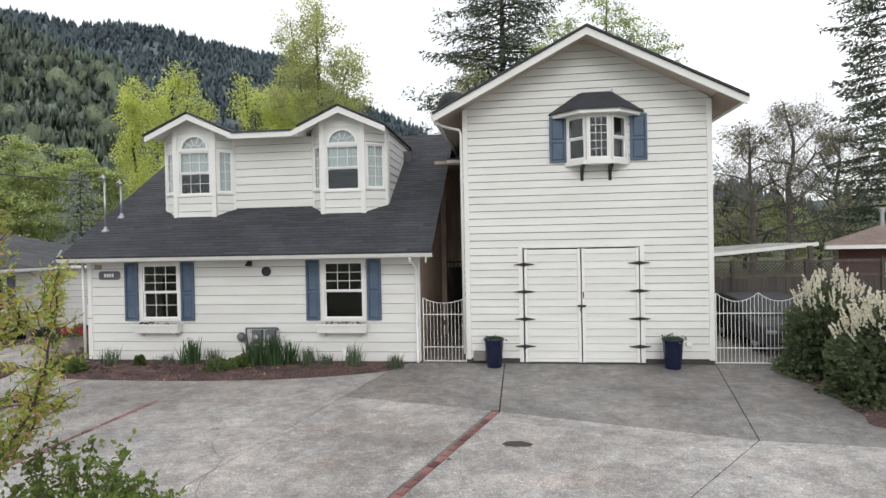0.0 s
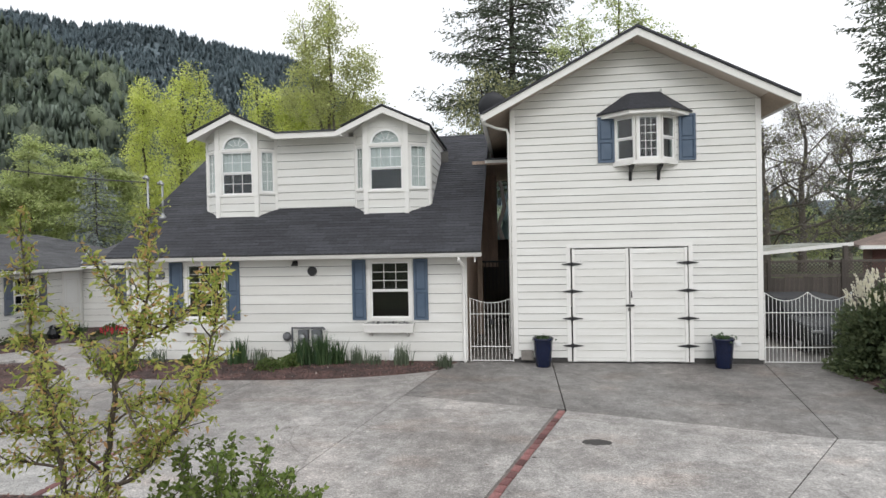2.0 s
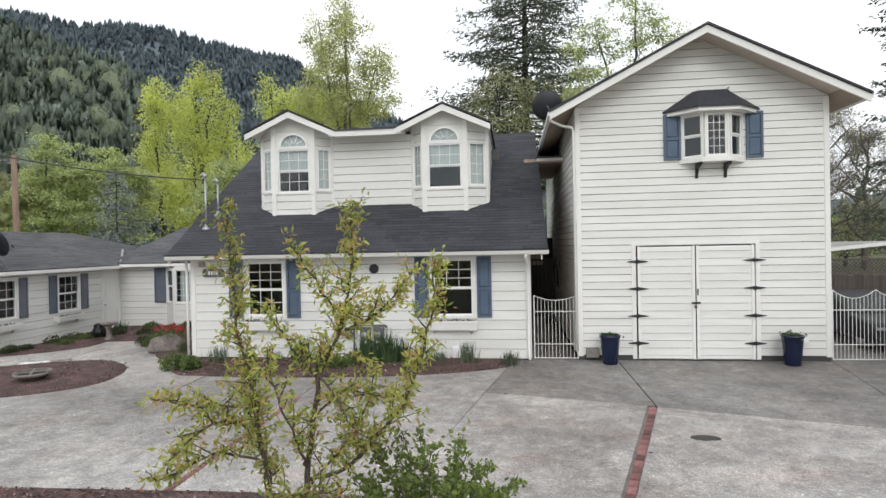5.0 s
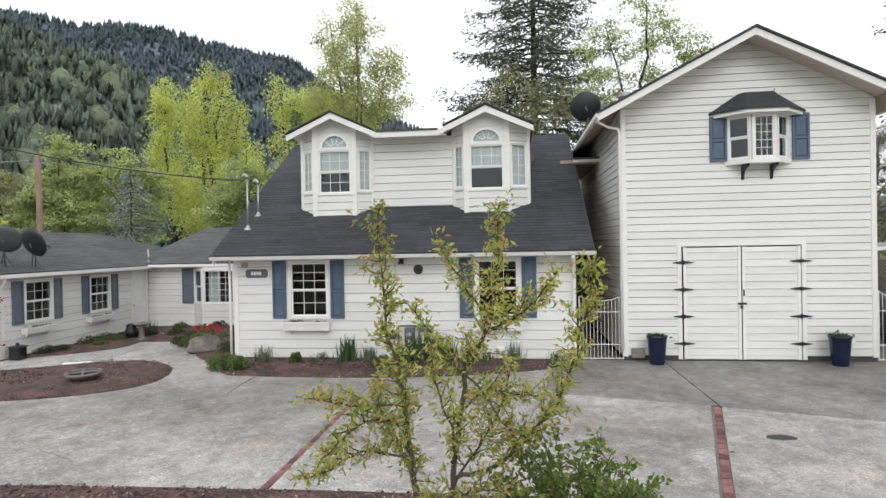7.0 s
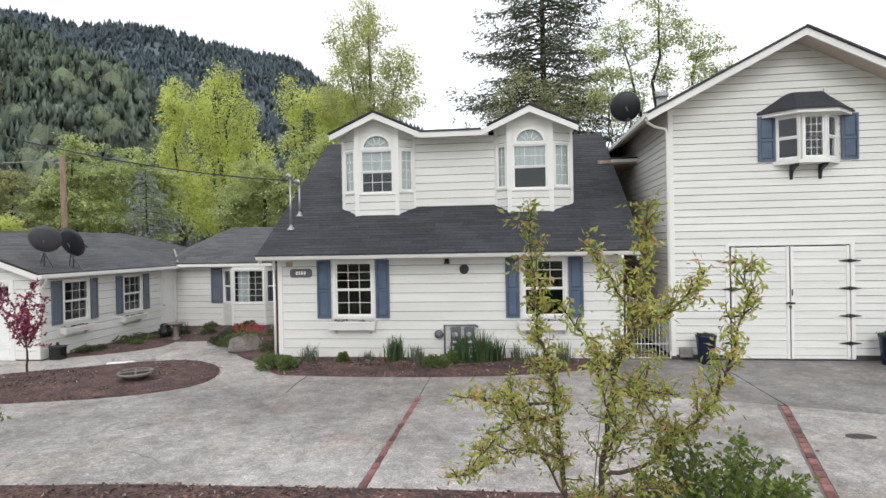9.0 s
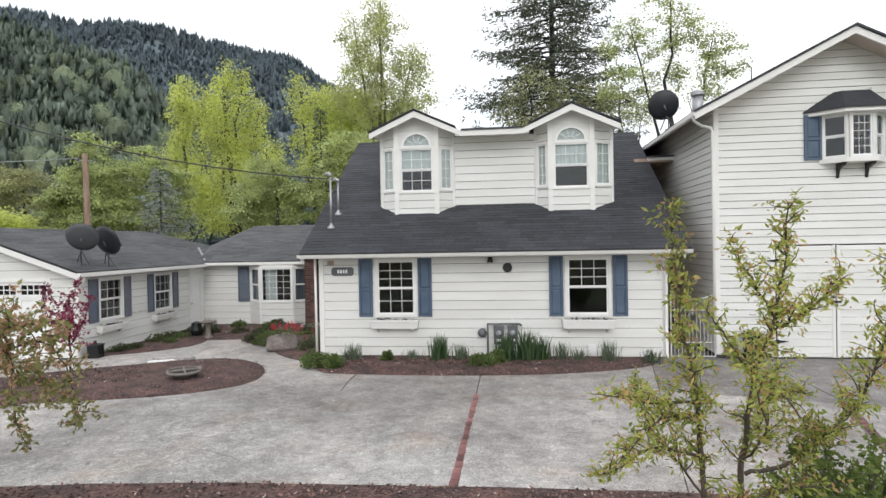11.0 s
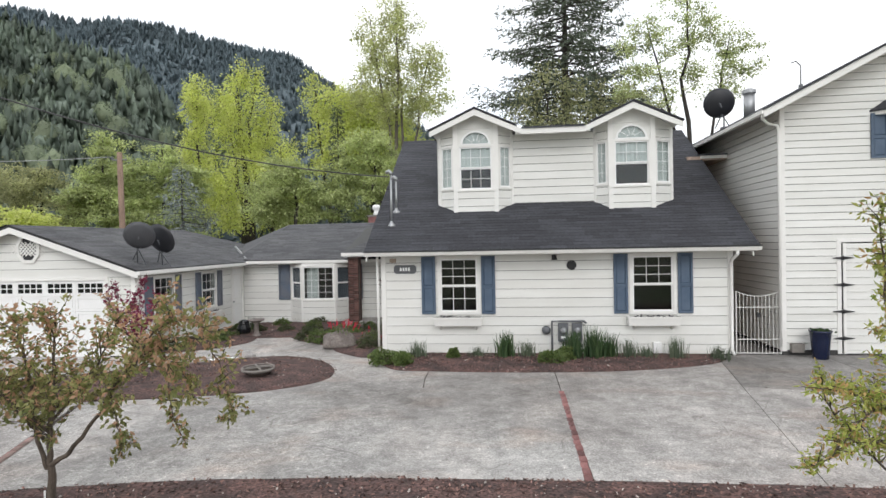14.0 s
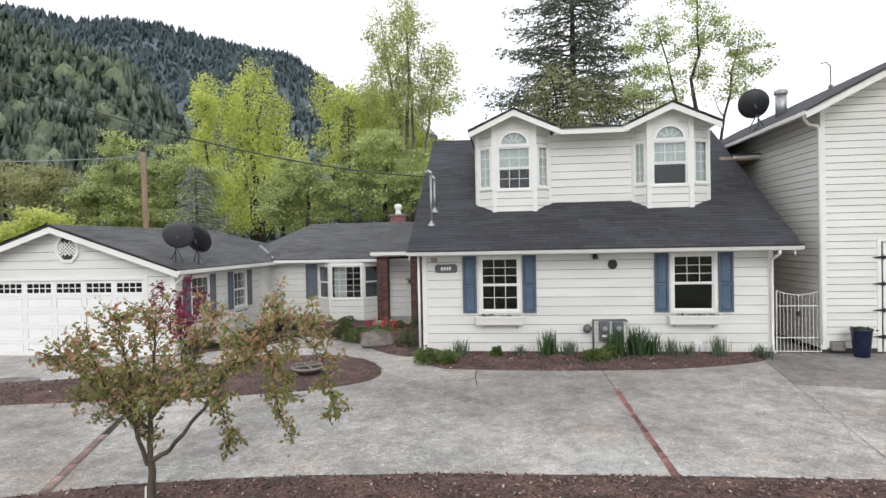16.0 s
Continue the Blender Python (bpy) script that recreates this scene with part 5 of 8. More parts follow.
# brick posts, course by course
pb = Geo().box(-0.10, 0.10, -0.047, 0.047, 0.0, 0.06).mesh("brick", POSTBRICK)
r = random.Random(8)
for cx in (-14.05, -12.72):
    core = part("post", Geo().box(cx - 0.185, cx + 0.185, 20.115, 20.485, -0.2, 2.6), MORTAR, porch, "dark mottled brick post")
    for j in range(36):
        z = 0.08 + j * 0.07
        for side in range(2):
            for k in (-1, 1):
                if side == 0:
                    loc, rz = (cx + k * 0.103, 20.3 - 0.155 - 0.002, z), 0
                else:
                    loc, rz = (cx + 0.155, 20.3 + k * 0.103 + 0.05, z), 90
                    if k < 0:
                        continue
                ob = part("brick", pb, None, core)
                ob.matrix_basis = pose(loc[0], loc[1] - r.uniform(0.0, 0.02), loc[2], 0, 0, rz + r.uniform(-2, 2))
steps = part("step", Geo().box(-13.75, -13.0, 19.4, 19.9, -0.25, -0.05), CONCRETE, porch)


# ---- foliage builders ----
def fast_mesh(name, v, f, mat, smooth=False):
    """A mesh from arrays of vertices (n, 3) and equal-sided faces (m, k)."""
    me = bpy.data.meshes.new(name)
    v, f = np.asarray(v, dtype=np.float32), np.asarray(f, dtype=np.int32)
    k = f.shape[1]
    me.vertices.add(len(v)), me.loops.add(f.size), me.polygons.add(len(f))
    me.vertices.foreach_set("co", v.ravel())
    me.loops.foreach_set("vertex_index", f.ravel())
    me.polygons.foreach_set("loop_start", np.arange(0, f.size, k, dtype=np.int32))
    me.polygons.foreach_set("loop_total", np.full(len(f), k, dtype=np.int32))
    if smooth:
        me.polygons.foreach_set("use_smooth", np.ones(len(f), dtype=bool))
    me.materials.append(mat)
    me.update(calc_edges=True)
    return me


def leaf_mesh(name, at, along, size, wide, rng, mat, fold=0.25, face=0.0):
    """Folded pointed leaves: at (n, 3) their stalks, along (n, 3) their directions; face: how far they turn to the sky."""
    at, along = np.asarray(at, float), np.asarray(along, float)
    n = len(at)
    along = along / np.maximum(np.linalg.norm(along, axis=1, keepdims=True), 1e-6)
    rnd = rng.normal(size=(n, 3)) * (1 - face) + np.array([0, 0, 1.6 * face])
    side = np.cross(along, rnd)
    side /= np.maximum(np.linalg.norm(side, axis=1, keepdims=True), 1e-6)
    up = np.cross(side, along)
    s = (np.asarray(size) * rng.uniform(0.65, 1.3, n))[:, None] if np.ndim(size) == 0 else np.asarray(size)[:, None]
    mid = at + along * s * 0.45
    v = np.empty((n, 4, 3))
    v[:, 0], v[:, 1], v[:, 2], v[:, 3] = at, mid + side * s * wide + up * s * fold * wide, at + along * s - up * s * 0.12, mid - side * s * wide + up * s * fold * wide
    b = np.arange(n)[:, None] * 4
    f = np.concatenate([b + np.array([[0, 1, 2]]), b + np.array([[0, 2, 3]])])
    return fast_mesh(name, v.reshape(-1, 3), f, mat)


def grow(g, rng, p, d, length, radius, depth, tips, spread=0.6, rise=0.12, shrink=0.66, kids=(3, 4), bend=0.18, sides=6, along_from=0.35):
    """A limb and its own limbs; tips collects (place, direction, depth) along the fine ones."""
    n = 5
    pts, rads = [Vector(p)], [radius]
    d = Vector(d).normalized()
    for i in range(n):
        d = (d + Vector((rng.normal(), rng.normal(), rng.normal())) * bend + Vector((0, 0, rise))).normalized()
        pts.append(pts[-1] + d * (length / n))
        rads.append(radius * (1 - 0.62 * (i + 1) / n))
    g.tube(pts, rads, sides if radius > 0.03 else 4, caps=False)
    if depth <= 1:
        for i in range(1, n + 1):
            tips.append((pts[i], (pts[i] - pts[i - 1]).normalized(), depth))
    if depth > 0:
        for k in range(rng.integers(kids[0], kids[1] + 1)):
            t = along_from + (1 - along_from) * (k + rng.random()) / kids[1]
            i = min(int(t * n), n - 1)
            q = pts[i].lerp(pts[i + 1], t * n - i)
            axis = (pts[i + 1] - pts[i]).normalized()
            o = axis.orthogonal().normalized()
            o.rotate(Matrix.Rotation(rng.random() * 6.283, 3, axis))
            grow(g, rng, q, axis * (1 - spread) + o * spread + Vector((0, 0, rise)), length * shrink * rng.uniform(0.75, 1.15), max(rads[i] * 0.6, 0.004), depth - 1, tips, spread, rise, shrink, kids, bend, sides, along_from)


def leaf_cloud(tips, rng, count, reach, size, wide, mat, name="crown", droop=0.0):
    k = rng.integers(0, len(tips), count)
    base = np.array([tips[i][0] for i in k])
    dirs = np.array([tips[i][1] for i in k])
    at = base + rng.normal(size=(count, 3)) * reach
    along = dirs * 0.6 + rng.normal(size=(count, 3)) * 0.7
    along[:, 2] -= droop
    return leaf_mesh(name, at, along, size, wide, rng, mat)


YELLOWGREEN = leaf_material("fresh_yellow_green_leaf", (0.57, 0.64, 0.15), (0.75, 0.78, 0.33), 0.6, 0.2)
LIGHTGREEN = leaf_material("pale_spring_leaf", (0.46, 0.50, 0.18), (0.64, 0.66, 0.34), 0.5)
MIDGREEN = leaf_material("spring_green_leaf", (0.39, 0.46, 0.19), (0.60, 0.65, 0.32), 0.42)
OLIVE = leaf_material("olive_green_leaf", (0.30, 0.32, 0.15), (0.48, 0.48, 0.27), 0.55)
DARKNEEDLE = leaf_material("dark_needle", (0.085, 0.11, 0.08), (0.16, 0.185, 0.13), 0.2)
BLUENEEDLE = leaf_material("blue_grey_needle", (0.20, 0.235, 0.225), (0.32, 0.35, 0.34), 0.3)
# far woods: the air's pale blue haze is mixed into this colour
FARFOREST = leaf_material("hazed_far_conifer", (0.185, 0.24, 0.265), (0.21, 0.268, 0.295), 0.45, 0.15, 0.015)
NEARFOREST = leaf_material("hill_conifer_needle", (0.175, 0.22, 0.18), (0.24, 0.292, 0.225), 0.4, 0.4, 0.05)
HILLGREEN = leaf_material("hillside_broadleaf", (0.24, 0.29, 0.195), (0.33, 0.385, 0.25), 0.4, 0.35, 0.03)
PEARLEAF = leaf_material("young_pear_leaf", (0.23, 0.31, 0.06), (0.58, 0.58, 0.17), 0.48)
PEARBRONZE = leaf_material("bronze_tinged_leaf", (0.50, 0.38, 0.15), (0.58, 0.34, 0.16), 0.4)
CRABLEAF = leaf_material("green_crabapple_leaf", (0.15, 0.18, 0.06), (0.33, 0.31, 0.13), 0.45)
CRABPINK = leaf_material("pink_bronze_crabapple_leaf", (0.40, 0.24, 0.14), (0.50, 0.32, 0.21), 0.45)
REDLEAF = leaf_material("dark_red_leaf", (0.17, 0.028, 0.055), (0.32, 0.07, 0.13), 0.4)
IRISLEAF = leaf_material("iris_blade", (0.035, 0.072, 0.03), (0.085, 0.13, 0.055), 0.25)
SHRUBLEAF = leaf_material("low_shrub_leaf", (0.075, 0.12, 0.035), (0.15, 0.19, 0.065), 0.3)
LAUREL = leaf_material("dark_laurel_leaf", (0.07, 0.10, 0.05), (0.16, 0.19, 0.095), 0.25)
BLOSSOM = leaf_material("cream_blossom", (0.8, 0.76, 0.6), (0.93, 0.9, 0.78), 0.4)
REDFLOWER = leaf_material("scarlet_petal", (0.45, 0.02, 0.04), (0.6, 0.06, 0.10), 0.3)
OLDGREEN = leaf_material("dull_ground_cover_leaf", (0.045, 0.065, 0.03), (0.11, 0.12, 0.06), 0.25)
BUSHLEAF = leaf_material("garden_shrub_leaf", (0.11, 0.175, 0.035), (0.24, 0.30, 0.08), 0.35)
TWIGHAZE = leaf_material("fine_grey_twig", (0.22, 0.20, 0.19), (0.32, 0.295, 0.28), 0.2)
TWIG = material("grey_twig", (0.14, 0.12, 0.10), 0.85, 0.2, 4, 20, 0.3)


def broadleaf(name, x, y, h, width, mat, label, seed, leaves=5000, size=0.30, bark=None, depth=3, trunk=0.25, upright=0.15, spread=0.6, reach=0.35, shape=1.0, base=None, lift=0.35, limbs=15):
    """A tree with tapered trunk, limbs and a loose crown, scaled to its height and width."""
    rng = np.random.default_rng(seed)
    g, tips = Geo(), []
    z0 = gz(x, y) - 0.2 if base is None else base
    n = 9
    pts, rads = [], []
    for i in range(n + 1):
        t = i / n
        pts.append(Vector((rng.normal() * 0.02 * h * t, rng.normal() * 0.02 * h * t, h * 0.92 * t)))
        rads.append(trunk * (1 - 0.9 * t) + 0.02)
    g.tube(pts, rads, 8, caps=False)
    for k in range(limbs):
        t = 0.16 + 0.8 * k / limbs
        i = min(int(t * n), n - 1)
        p = pts[i].lerp(pts[i + 1], t * n - i)
        a = k * 2.4 + rng.random()
        env = (math.sin(math.pi * min(1.0, (t + 0.12) ** shape)) * 0.75 + 0.25)
        d = Vector((math.cos(a), math.sin(a), lift + upright * 4 * t))
        grow(g, rng, p, d, width * 0.5 * env * rng.uniform(0.75, 1.15), rads[i] * 0.5, depth - 1, tips, spread, upright, 0.62, (3, 4), 0.16, 5)
    tree = thing(name, (x, y, z0), label, "tree")
    turn = Matrix.Translation((x, y, z0))
    g.v = [tuple(turn @ Vector(v)) for v in g.v]
    part("trunk", g, bark or DARKBARK, tree, smooth=True)
    if leaves:
        tips = [(turn @ p, d, q) for p, d, q in tips]
        part("crown", leaf_cloud(tips, rng, leaves, reach, size, 0.42, mat), None, tree, kind="stuff")
        part("twig_haze", leaf_cloud(tips, rng, 6500, reach * 0.8, 0.5, 0.018, TWIGHAZE, "twig_haze"), None, tree, kind="stuff")
    return tree


def crown_tree(name, x, y, lobes, mat, label, seed, clumps=120, per=80, size=0.2, clump=0.7, bark=None, trunk=0.28, stems=1, wide=0.4, face=0.45, flat=0.6, climb=0.25):
    """A tree whose crown fills a few lobes (x, z, half width, half height): every leaf clump hangs on a branch grown from the nearest lower wood."""
    rng = np.random.default_rng(seed)
    z0 = gz(x, y) - 0.2
    g = Geo()
    top = max(lobes, key=lambda q: q[1] + q[3])
    wood, thick = [], []
    for k in range(stems):
        lb = top if k == 0 else lobes[k % len(lobes)]
        end = np.array([lb[0], y + rng.normal() * 0.4 * (k > 0), lb[1] + 0.75 * lb[3]])
        start = np.array([x + 0.25 * k, y, z0])
        pts, rads = [], []
        for i in range(13):
            t = i / 12
            p = start + (end - start) * np.array([t ** 1.6, t ** 1.6, t]) + rng.normal(size=3) * 0.012 * (end[2] - z0) * math.sin(math.pi * t)
            pts.append(p), rads.append(trunk * (0.8 if k else 1.0) * (1 - 0.92 * t) + 0.015)
        g.tube([tuple(p) for p in pts], rads, 7, caps=False)
        wood += pts[2:]
        thick += rads[2:]
    share = np.array([lb[2] * lb[3] + 0.3 * lb[2] ** 2 for lb in lobes])
    pick = rng.choice(len(lobes), clumps, p=share / share.sum())
    u = rng.normal(size=(clumps, 3))
    u /= np.linalg.norm(u, axis=1, keepdims=True)
    u *= (rng.random(clumps) ** 0.42 * rng.uniform(0.85, 1.1, clumps))[:, None]
    lob = np.array(lobes)[pick]
    c = np.stack([lob[:, 0] + u[:, 0] * lob[:, 2], y + u[:, 1] * lob[:, 2], lob[:, 1] + u[:, 2] * lob[:, 3]], 1)
    order = np.argsort(np.hypot(c[:, 0] - x, c[:, 1] - y) + 0.35 * c[:, 2])
    for i in order:
        w = np.array(wood)
        gap = c[i] - w
        far = np.linalg.norm(gap, axis=1)
        cost = far + 4.0 * np.maximum(0, climb * far - gap[:, 2])
        j = int(np.argmin(cost))
        a, r0 = w[j], min(thick[j] * 0.62, 0.02 + 0.022 * far[j])
        sag = np.array([0, 0, 0.10 * far[j]]) + rng.normal(size=3) * 0.06 * far[j]
        line, rl = [], []
        for q in (0, 0.25, 0.5, 0.75, 1.0):
            line.append(a + (c[i] - a) * q - sag * math.sin(math.pi * q))
            rl.append(max(r0 * (1 - 0.75 * q), 0.010))
        g.tube([tuple(p) for p in line], rl, 4, caps=False)
        wood += line[1:]
        thick += rl[1:]
        for _ in range(2):
            e = c[i] + rng.normal(size=3) * clump * 0.9
            g.tube([tuple(line[3]), tuple((line[3] + e) / 2 + rng.normal(size=3) * 0.08), tuple(e)], [0.014, 0.010, 0.006], 3, caps=False)
    tree = thing(name, (x, y, z0), label, "tree")
    part("trunk", g, bark or DARKBARK, tree, smooth=True)
    n = clumps * per
    k = np.repeat(np.arange(clumps), per)
    spread = rng.uniform(0.7, 1.25, clumps)[k][:, None] * clump
    off = rng.normal(size=(n, 3)) * np.array([0.62, 0.62, 0.62 * flat])
    along = off + rng.normal(size=(n, 3)) * 0.5 - np.array([0, 0, 0.15])
    part("crown", leaf_mesh("crown", c[k] + off * spread, along, size, wide, rng, mat, face=face), None, tree, kind="stuff")
    return tree


def conifer(name, x, y, h, width, mat, label, seed, boughs=160, start=0.12, size=0.40, droop=0.22, power=0.8, base=None, ragged=0.4, wide=0.16, gap=0.30, hang=0.25, tip=0.2, step=0.42, girth=0.012):
    """A conifer: straight trunk and single boughs that sag and lift at the tip, each with flat side branchlets of needle sprays."""
    rng = np.random.default_rng(seed)
    g = Geo()
    z0 = gz(x, y) - 0.2 if base is None else base
    o = Vector((x, y, z0))
    g.tube([o, o + Vector((0, 0, h * 0.5)), o + Vector((0, 0, h))], [h * girth, h * girth * 0.62, 0.02], 8, caps=False)
    at, along = [], []
    for k in range(boughs):
        t = start + (1 - start) * (k + rng.random()) / boughs
        ln = (width * 0.5 * (1 - t) ** power + 0.2) * rng.uniform(1 - ragged, 1.1)
        a = k * 2.39996 + rng.normal() * 0.3
        d = np.array([math.cos(a), math.sin(a), 0.0])
        sd = np.array([-d[1], d[0], 0.0])
        p = np.array([x, y, z0 + h * t])
        dr, lift = droop * rng.uniform(0.5, 1.5), tip * rng.uniform(0.4, 1.4)
        curve = lambda q: p + d * (ln * q) + np.array([0, 0, ln * (0.06 * q - dr * q ** 1.5 + lift * q ** 3.5)])
        g.tube([tuple(curve(q)) for q in (0, 0.25, 0.5, 0.75, 1.0)], [0.012 * ln + 0.02, 0.009 * ln + 0.015, 0.006 * ln + 0.012, 0.012, 0.006], 4, caps=False)
        n = max(4, int(ln / step))
        for q in np.linspace(0.22, 1.0, n):
            c = curve(q + rng.normal() * 0.02)
            for s in (-1, 1):
                if rng.random() < 0.12:
                    continue
                bl = min(0.30 * ln * (1.12 - q) * rng.uniform(0.5, 1.3) + 0.25, 2.2)
                v = sd * s * 0.75 + d * 0.65 + np.array([0, 0, -hang * rng.uniform(0.3, 1.6)])
                m = max(2, int(bl / gap))
                f = (np.arange(m) + rng.random(m)) / m
                at.append(c + v * (bl * f)[:, None] + rng.normal(size=(m, 3)) * 0.05)
                along.append(v + rng.normal(size=(m, 3)) * 0.45)
    tree = thing(name, tuple(o), label, "tree")
    part("trunk", g, DARKBARK, tree, smooth=True)
    part("crown", leaf_mesh("crown", np.concatenate(at), np.concatenate(along), size, wide, rng, mat, face=0.35), None, tree, kind="stuff")
    return tree


# ---- wooded mountain and far woods ----
RIDGE_X = np.array([-1500, -760, -649, -601, -570, -543, -500, -455, -418, -381, -345, -309, -273, -252, -239, -204, -150, -107, -40, 60, 390, 900])
RIDGE_H = np.array([320, 334, 317, 307, 297, 288, 287, 282, 273, 261, 250, 239, 232, 224, 212, 184, 158, 136, 88, 52, 42, 42])


def hill_height(x, y):
    """Foot of the slope at y = 200, crest at y = 650."""
    top = np.interp(x, RIDGE_X, RIDGE_H)
    t = np.clip((y - 200) / 450, 0, 1)
    k = t ** 1.05
    gully = 10 * np.sin(x * 0.021 + 0.012 * y) * np.sin(math.pi * t) + 7 * np.sin(x * 0.055 + 1.3 - 0.02 * y) * np.sin(math.pi * t)
    back = np.clip((y - 650) / 300, 0, 1)
    return -3 + top * k * (1 - 0.5 * back) + gully


gx, gy = np.meshgrid(np.linspace(-1500, 900, 121), np.linspace(195, 950, 50))
hv_ = np.stack([gx.ravel(), gy.ravel(), hill_height(gx, gy).ravel()], 1)
nx_ = 121
q = np.array([(j * nx_ + i, j * nx_ + i + 1, (j + 1) * nx_ + i + 1, (j + 1) * nx_ + i) for j in range(49) for i in range(120)])
# ground under the far woods, tinted with the same blue haze
HILL = material("hazed_forest_floor", (0.13, 0.168, 0.185), 0.95, 0.2, 0.02, 0.3, 0.0)
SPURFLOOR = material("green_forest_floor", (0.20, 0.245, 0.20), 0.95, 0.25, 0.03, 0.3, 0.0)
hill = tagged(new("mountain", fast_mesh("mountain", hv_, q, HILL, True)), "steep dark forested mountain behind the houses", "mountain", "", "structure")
hill["kind"] = "structure"


def turned(name, xs, ys, zs, heights, widths, profile, rough, sides, rng, mat, parent):
    """Many far trees as one joined mesh, each an uneven closed skin turned round its own axis."""
    n, k = len(xs), len(profile)
    t, r_ = np.array([p[0] for p in profile]), np.array([p[1] for p in profile])
    a = rng.uniform(0, 6.283, (n, 1, 1)) + np.arange(sides)[None, None, :] * 6.283 / sides + rng.normal(size=(n, k, sides)) * 0.12
    rad = widths[:, None, None] * 0.5 * r_[None, :, None] * rng.uniform(1 - rough, 1 + rough, (n, k, sides))
    hgt = heights[:, None, None] * (t[None, :, None] + rng.normal(size=(n, k, sides)) * 0.045 * (r_ > 0.1)[None, :, None])
    v = np.stack([xs[:, None, None] + np.cos(a) * rad, ys[:, None, None] + np.sin(a) * rad, zs[:, None, None] + hgt], 3)
    i, j = np.meshgrid(np.arange(k - 1), np.arange(sides), indexing="ij")
    q = np.stack([i * sides + j, i * sides + (j + 1) % sides, (i + 1) * sides + (j + 1) % sides, (i + 1) * sides + j], 2).reshape(-1, 4)
    f = (np.arange(n)[:, None, None] * (k * sides) + q[None]).reshape(-1, 4)
    return part(name, fast_mesh(name, v.reshape(-1, 3), f, mat, True), None, parent, kind="stuff")


SPIRE = [(0.02, 0.9), (0.10, 1.0), (0.38, 0.58), (0.36, 0.76), (0.68, 0.28), (0.65, 0.44), (1.0, 0.02)]
DOME = [(0.0, 0.5), (0.12, 0.92), (0.36, 1.05), (0.60, 0.92), (0.82, 0.58), (0.95, 0.25), (1.0, 0.03)]


def forest(name, xs, ys, zs, heights, widths, rng, mat, parent):
    return turned(name, xs, ys, zs, heights, widths, SPIRE, 0.45, 5, rng, mat, parent)


# nearer spur in front of it, falling towards the right
SPUR_X = np.array([-900, -380, -303, -283, -266, -250, -231, -215, -205, -197, -187, -160, -132, -100, 200])
SPUR_H = np.array([165, 158, 141, 133, 125, 118, 111, 101, 92, 80, 66, 52, 40, 26, 4])


def spur_height(x, y):
    top = np.interp(x, SPUR_X, SPUR_H)
    t = np.clip((y - 120) / 180, 0, 1)
    back = np.clip((y - 300) / 80, 0, 1)
    return -3 + top * t * (1 - 0.6 * back) + 5 * np.sin(x * 0.05 + 0.02 * y) * np.sin(math.pi * t)


sx_, sy_ = np.meshgrid(np.linspace(-600, 60, 67), np.linspace(115, 390, 24))
q = np.array([(j * 67 + i, j * 67 + i + 1, (j + 1) * 67 + i + 1, (j + 1) * 67 + i) for j in range(23) for i in range(66)])
spur = tagged(new("hill_spur", fast_mesh("hill_spur", np.stack([sx_.ravel(), sy_.ravel(), spur_height(sx_, sy_).ravel()], 1), q, SPURFLOOR, True)), "wooded green spur before the mountain", "hill", "", "structure")

rng = np.random.default_rng(4)
n = 17000
fx, fy = rng.uniform(-900, 160, n), 300 + 375 * rng.random(n) ** 0.8
keep = fx > -1.25 * fy - 60
fx, fy = fx[keep], fy[keep]
fh = rng.uniform(8, 19, len(fx))
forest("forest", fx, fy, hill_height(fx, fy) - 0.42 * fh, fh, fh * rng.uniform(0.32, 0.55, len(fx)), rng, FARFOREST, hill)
n = 9000
fx, fy = rng.uniform(-470, 40, n), 125 + 190 * rng.random(n)
keep = fx > -1.35 * fy - 40
fx, fy = fx[keep], fy[keep]
fh = 6 + 13 * rng.random(len(fx)) ** 1.5
k = 6200
bx_, by_, br_ = fx[k:], fy[k:], 0.9 + 0.16 * fh[k:] * rng.uniform(0.6, 1.2, len(fx) - k)
bz_ = spur_height(bx_, by_)
turned("spur_scrub", bx_, by_, bz_ - br_ * 0.4, br_ * 2.3, br_ * 1.7, DOME, 0.45, 8, rng, NEARFOREST, spur)
u_ = rng.normal(size=(len(bx_), 44, 3))
u_ /= np.linalg.norm(u_, axis=2, keepdims=True)
u_[:, :, 2] = np.abs(u_[:, :, 2])
pts_ = np.stack([bx_, by_, bz_ + br_ * 0.6], 1)[:, None, :] + u_ * br_[:, None, None] * rng.uniform(0.75, 1.25, (len(bx_), 44, 1)) * np.array([1, 1, 1.3])
part("scrub_sprays", leaf_mesh("scrub_sprays", pts_.reshape(-1, 3), (u_ + rng.normal(size=u_.shape) * 0.7).reshape(-1, 3), 0.85, 0.42, rng, NEARFOREST, face=0.1), None, spur, kind="stuff")
fx, fy, fh = fx[:k], fy[:k], fh[:k]
forest("spur_forest", fx, fy, spur_height(fx, fy) - 0.34 * fh, fh, fh * rng.uniform(0.30, 0.52, len(fx)), rng, NEARFOREST, spur)
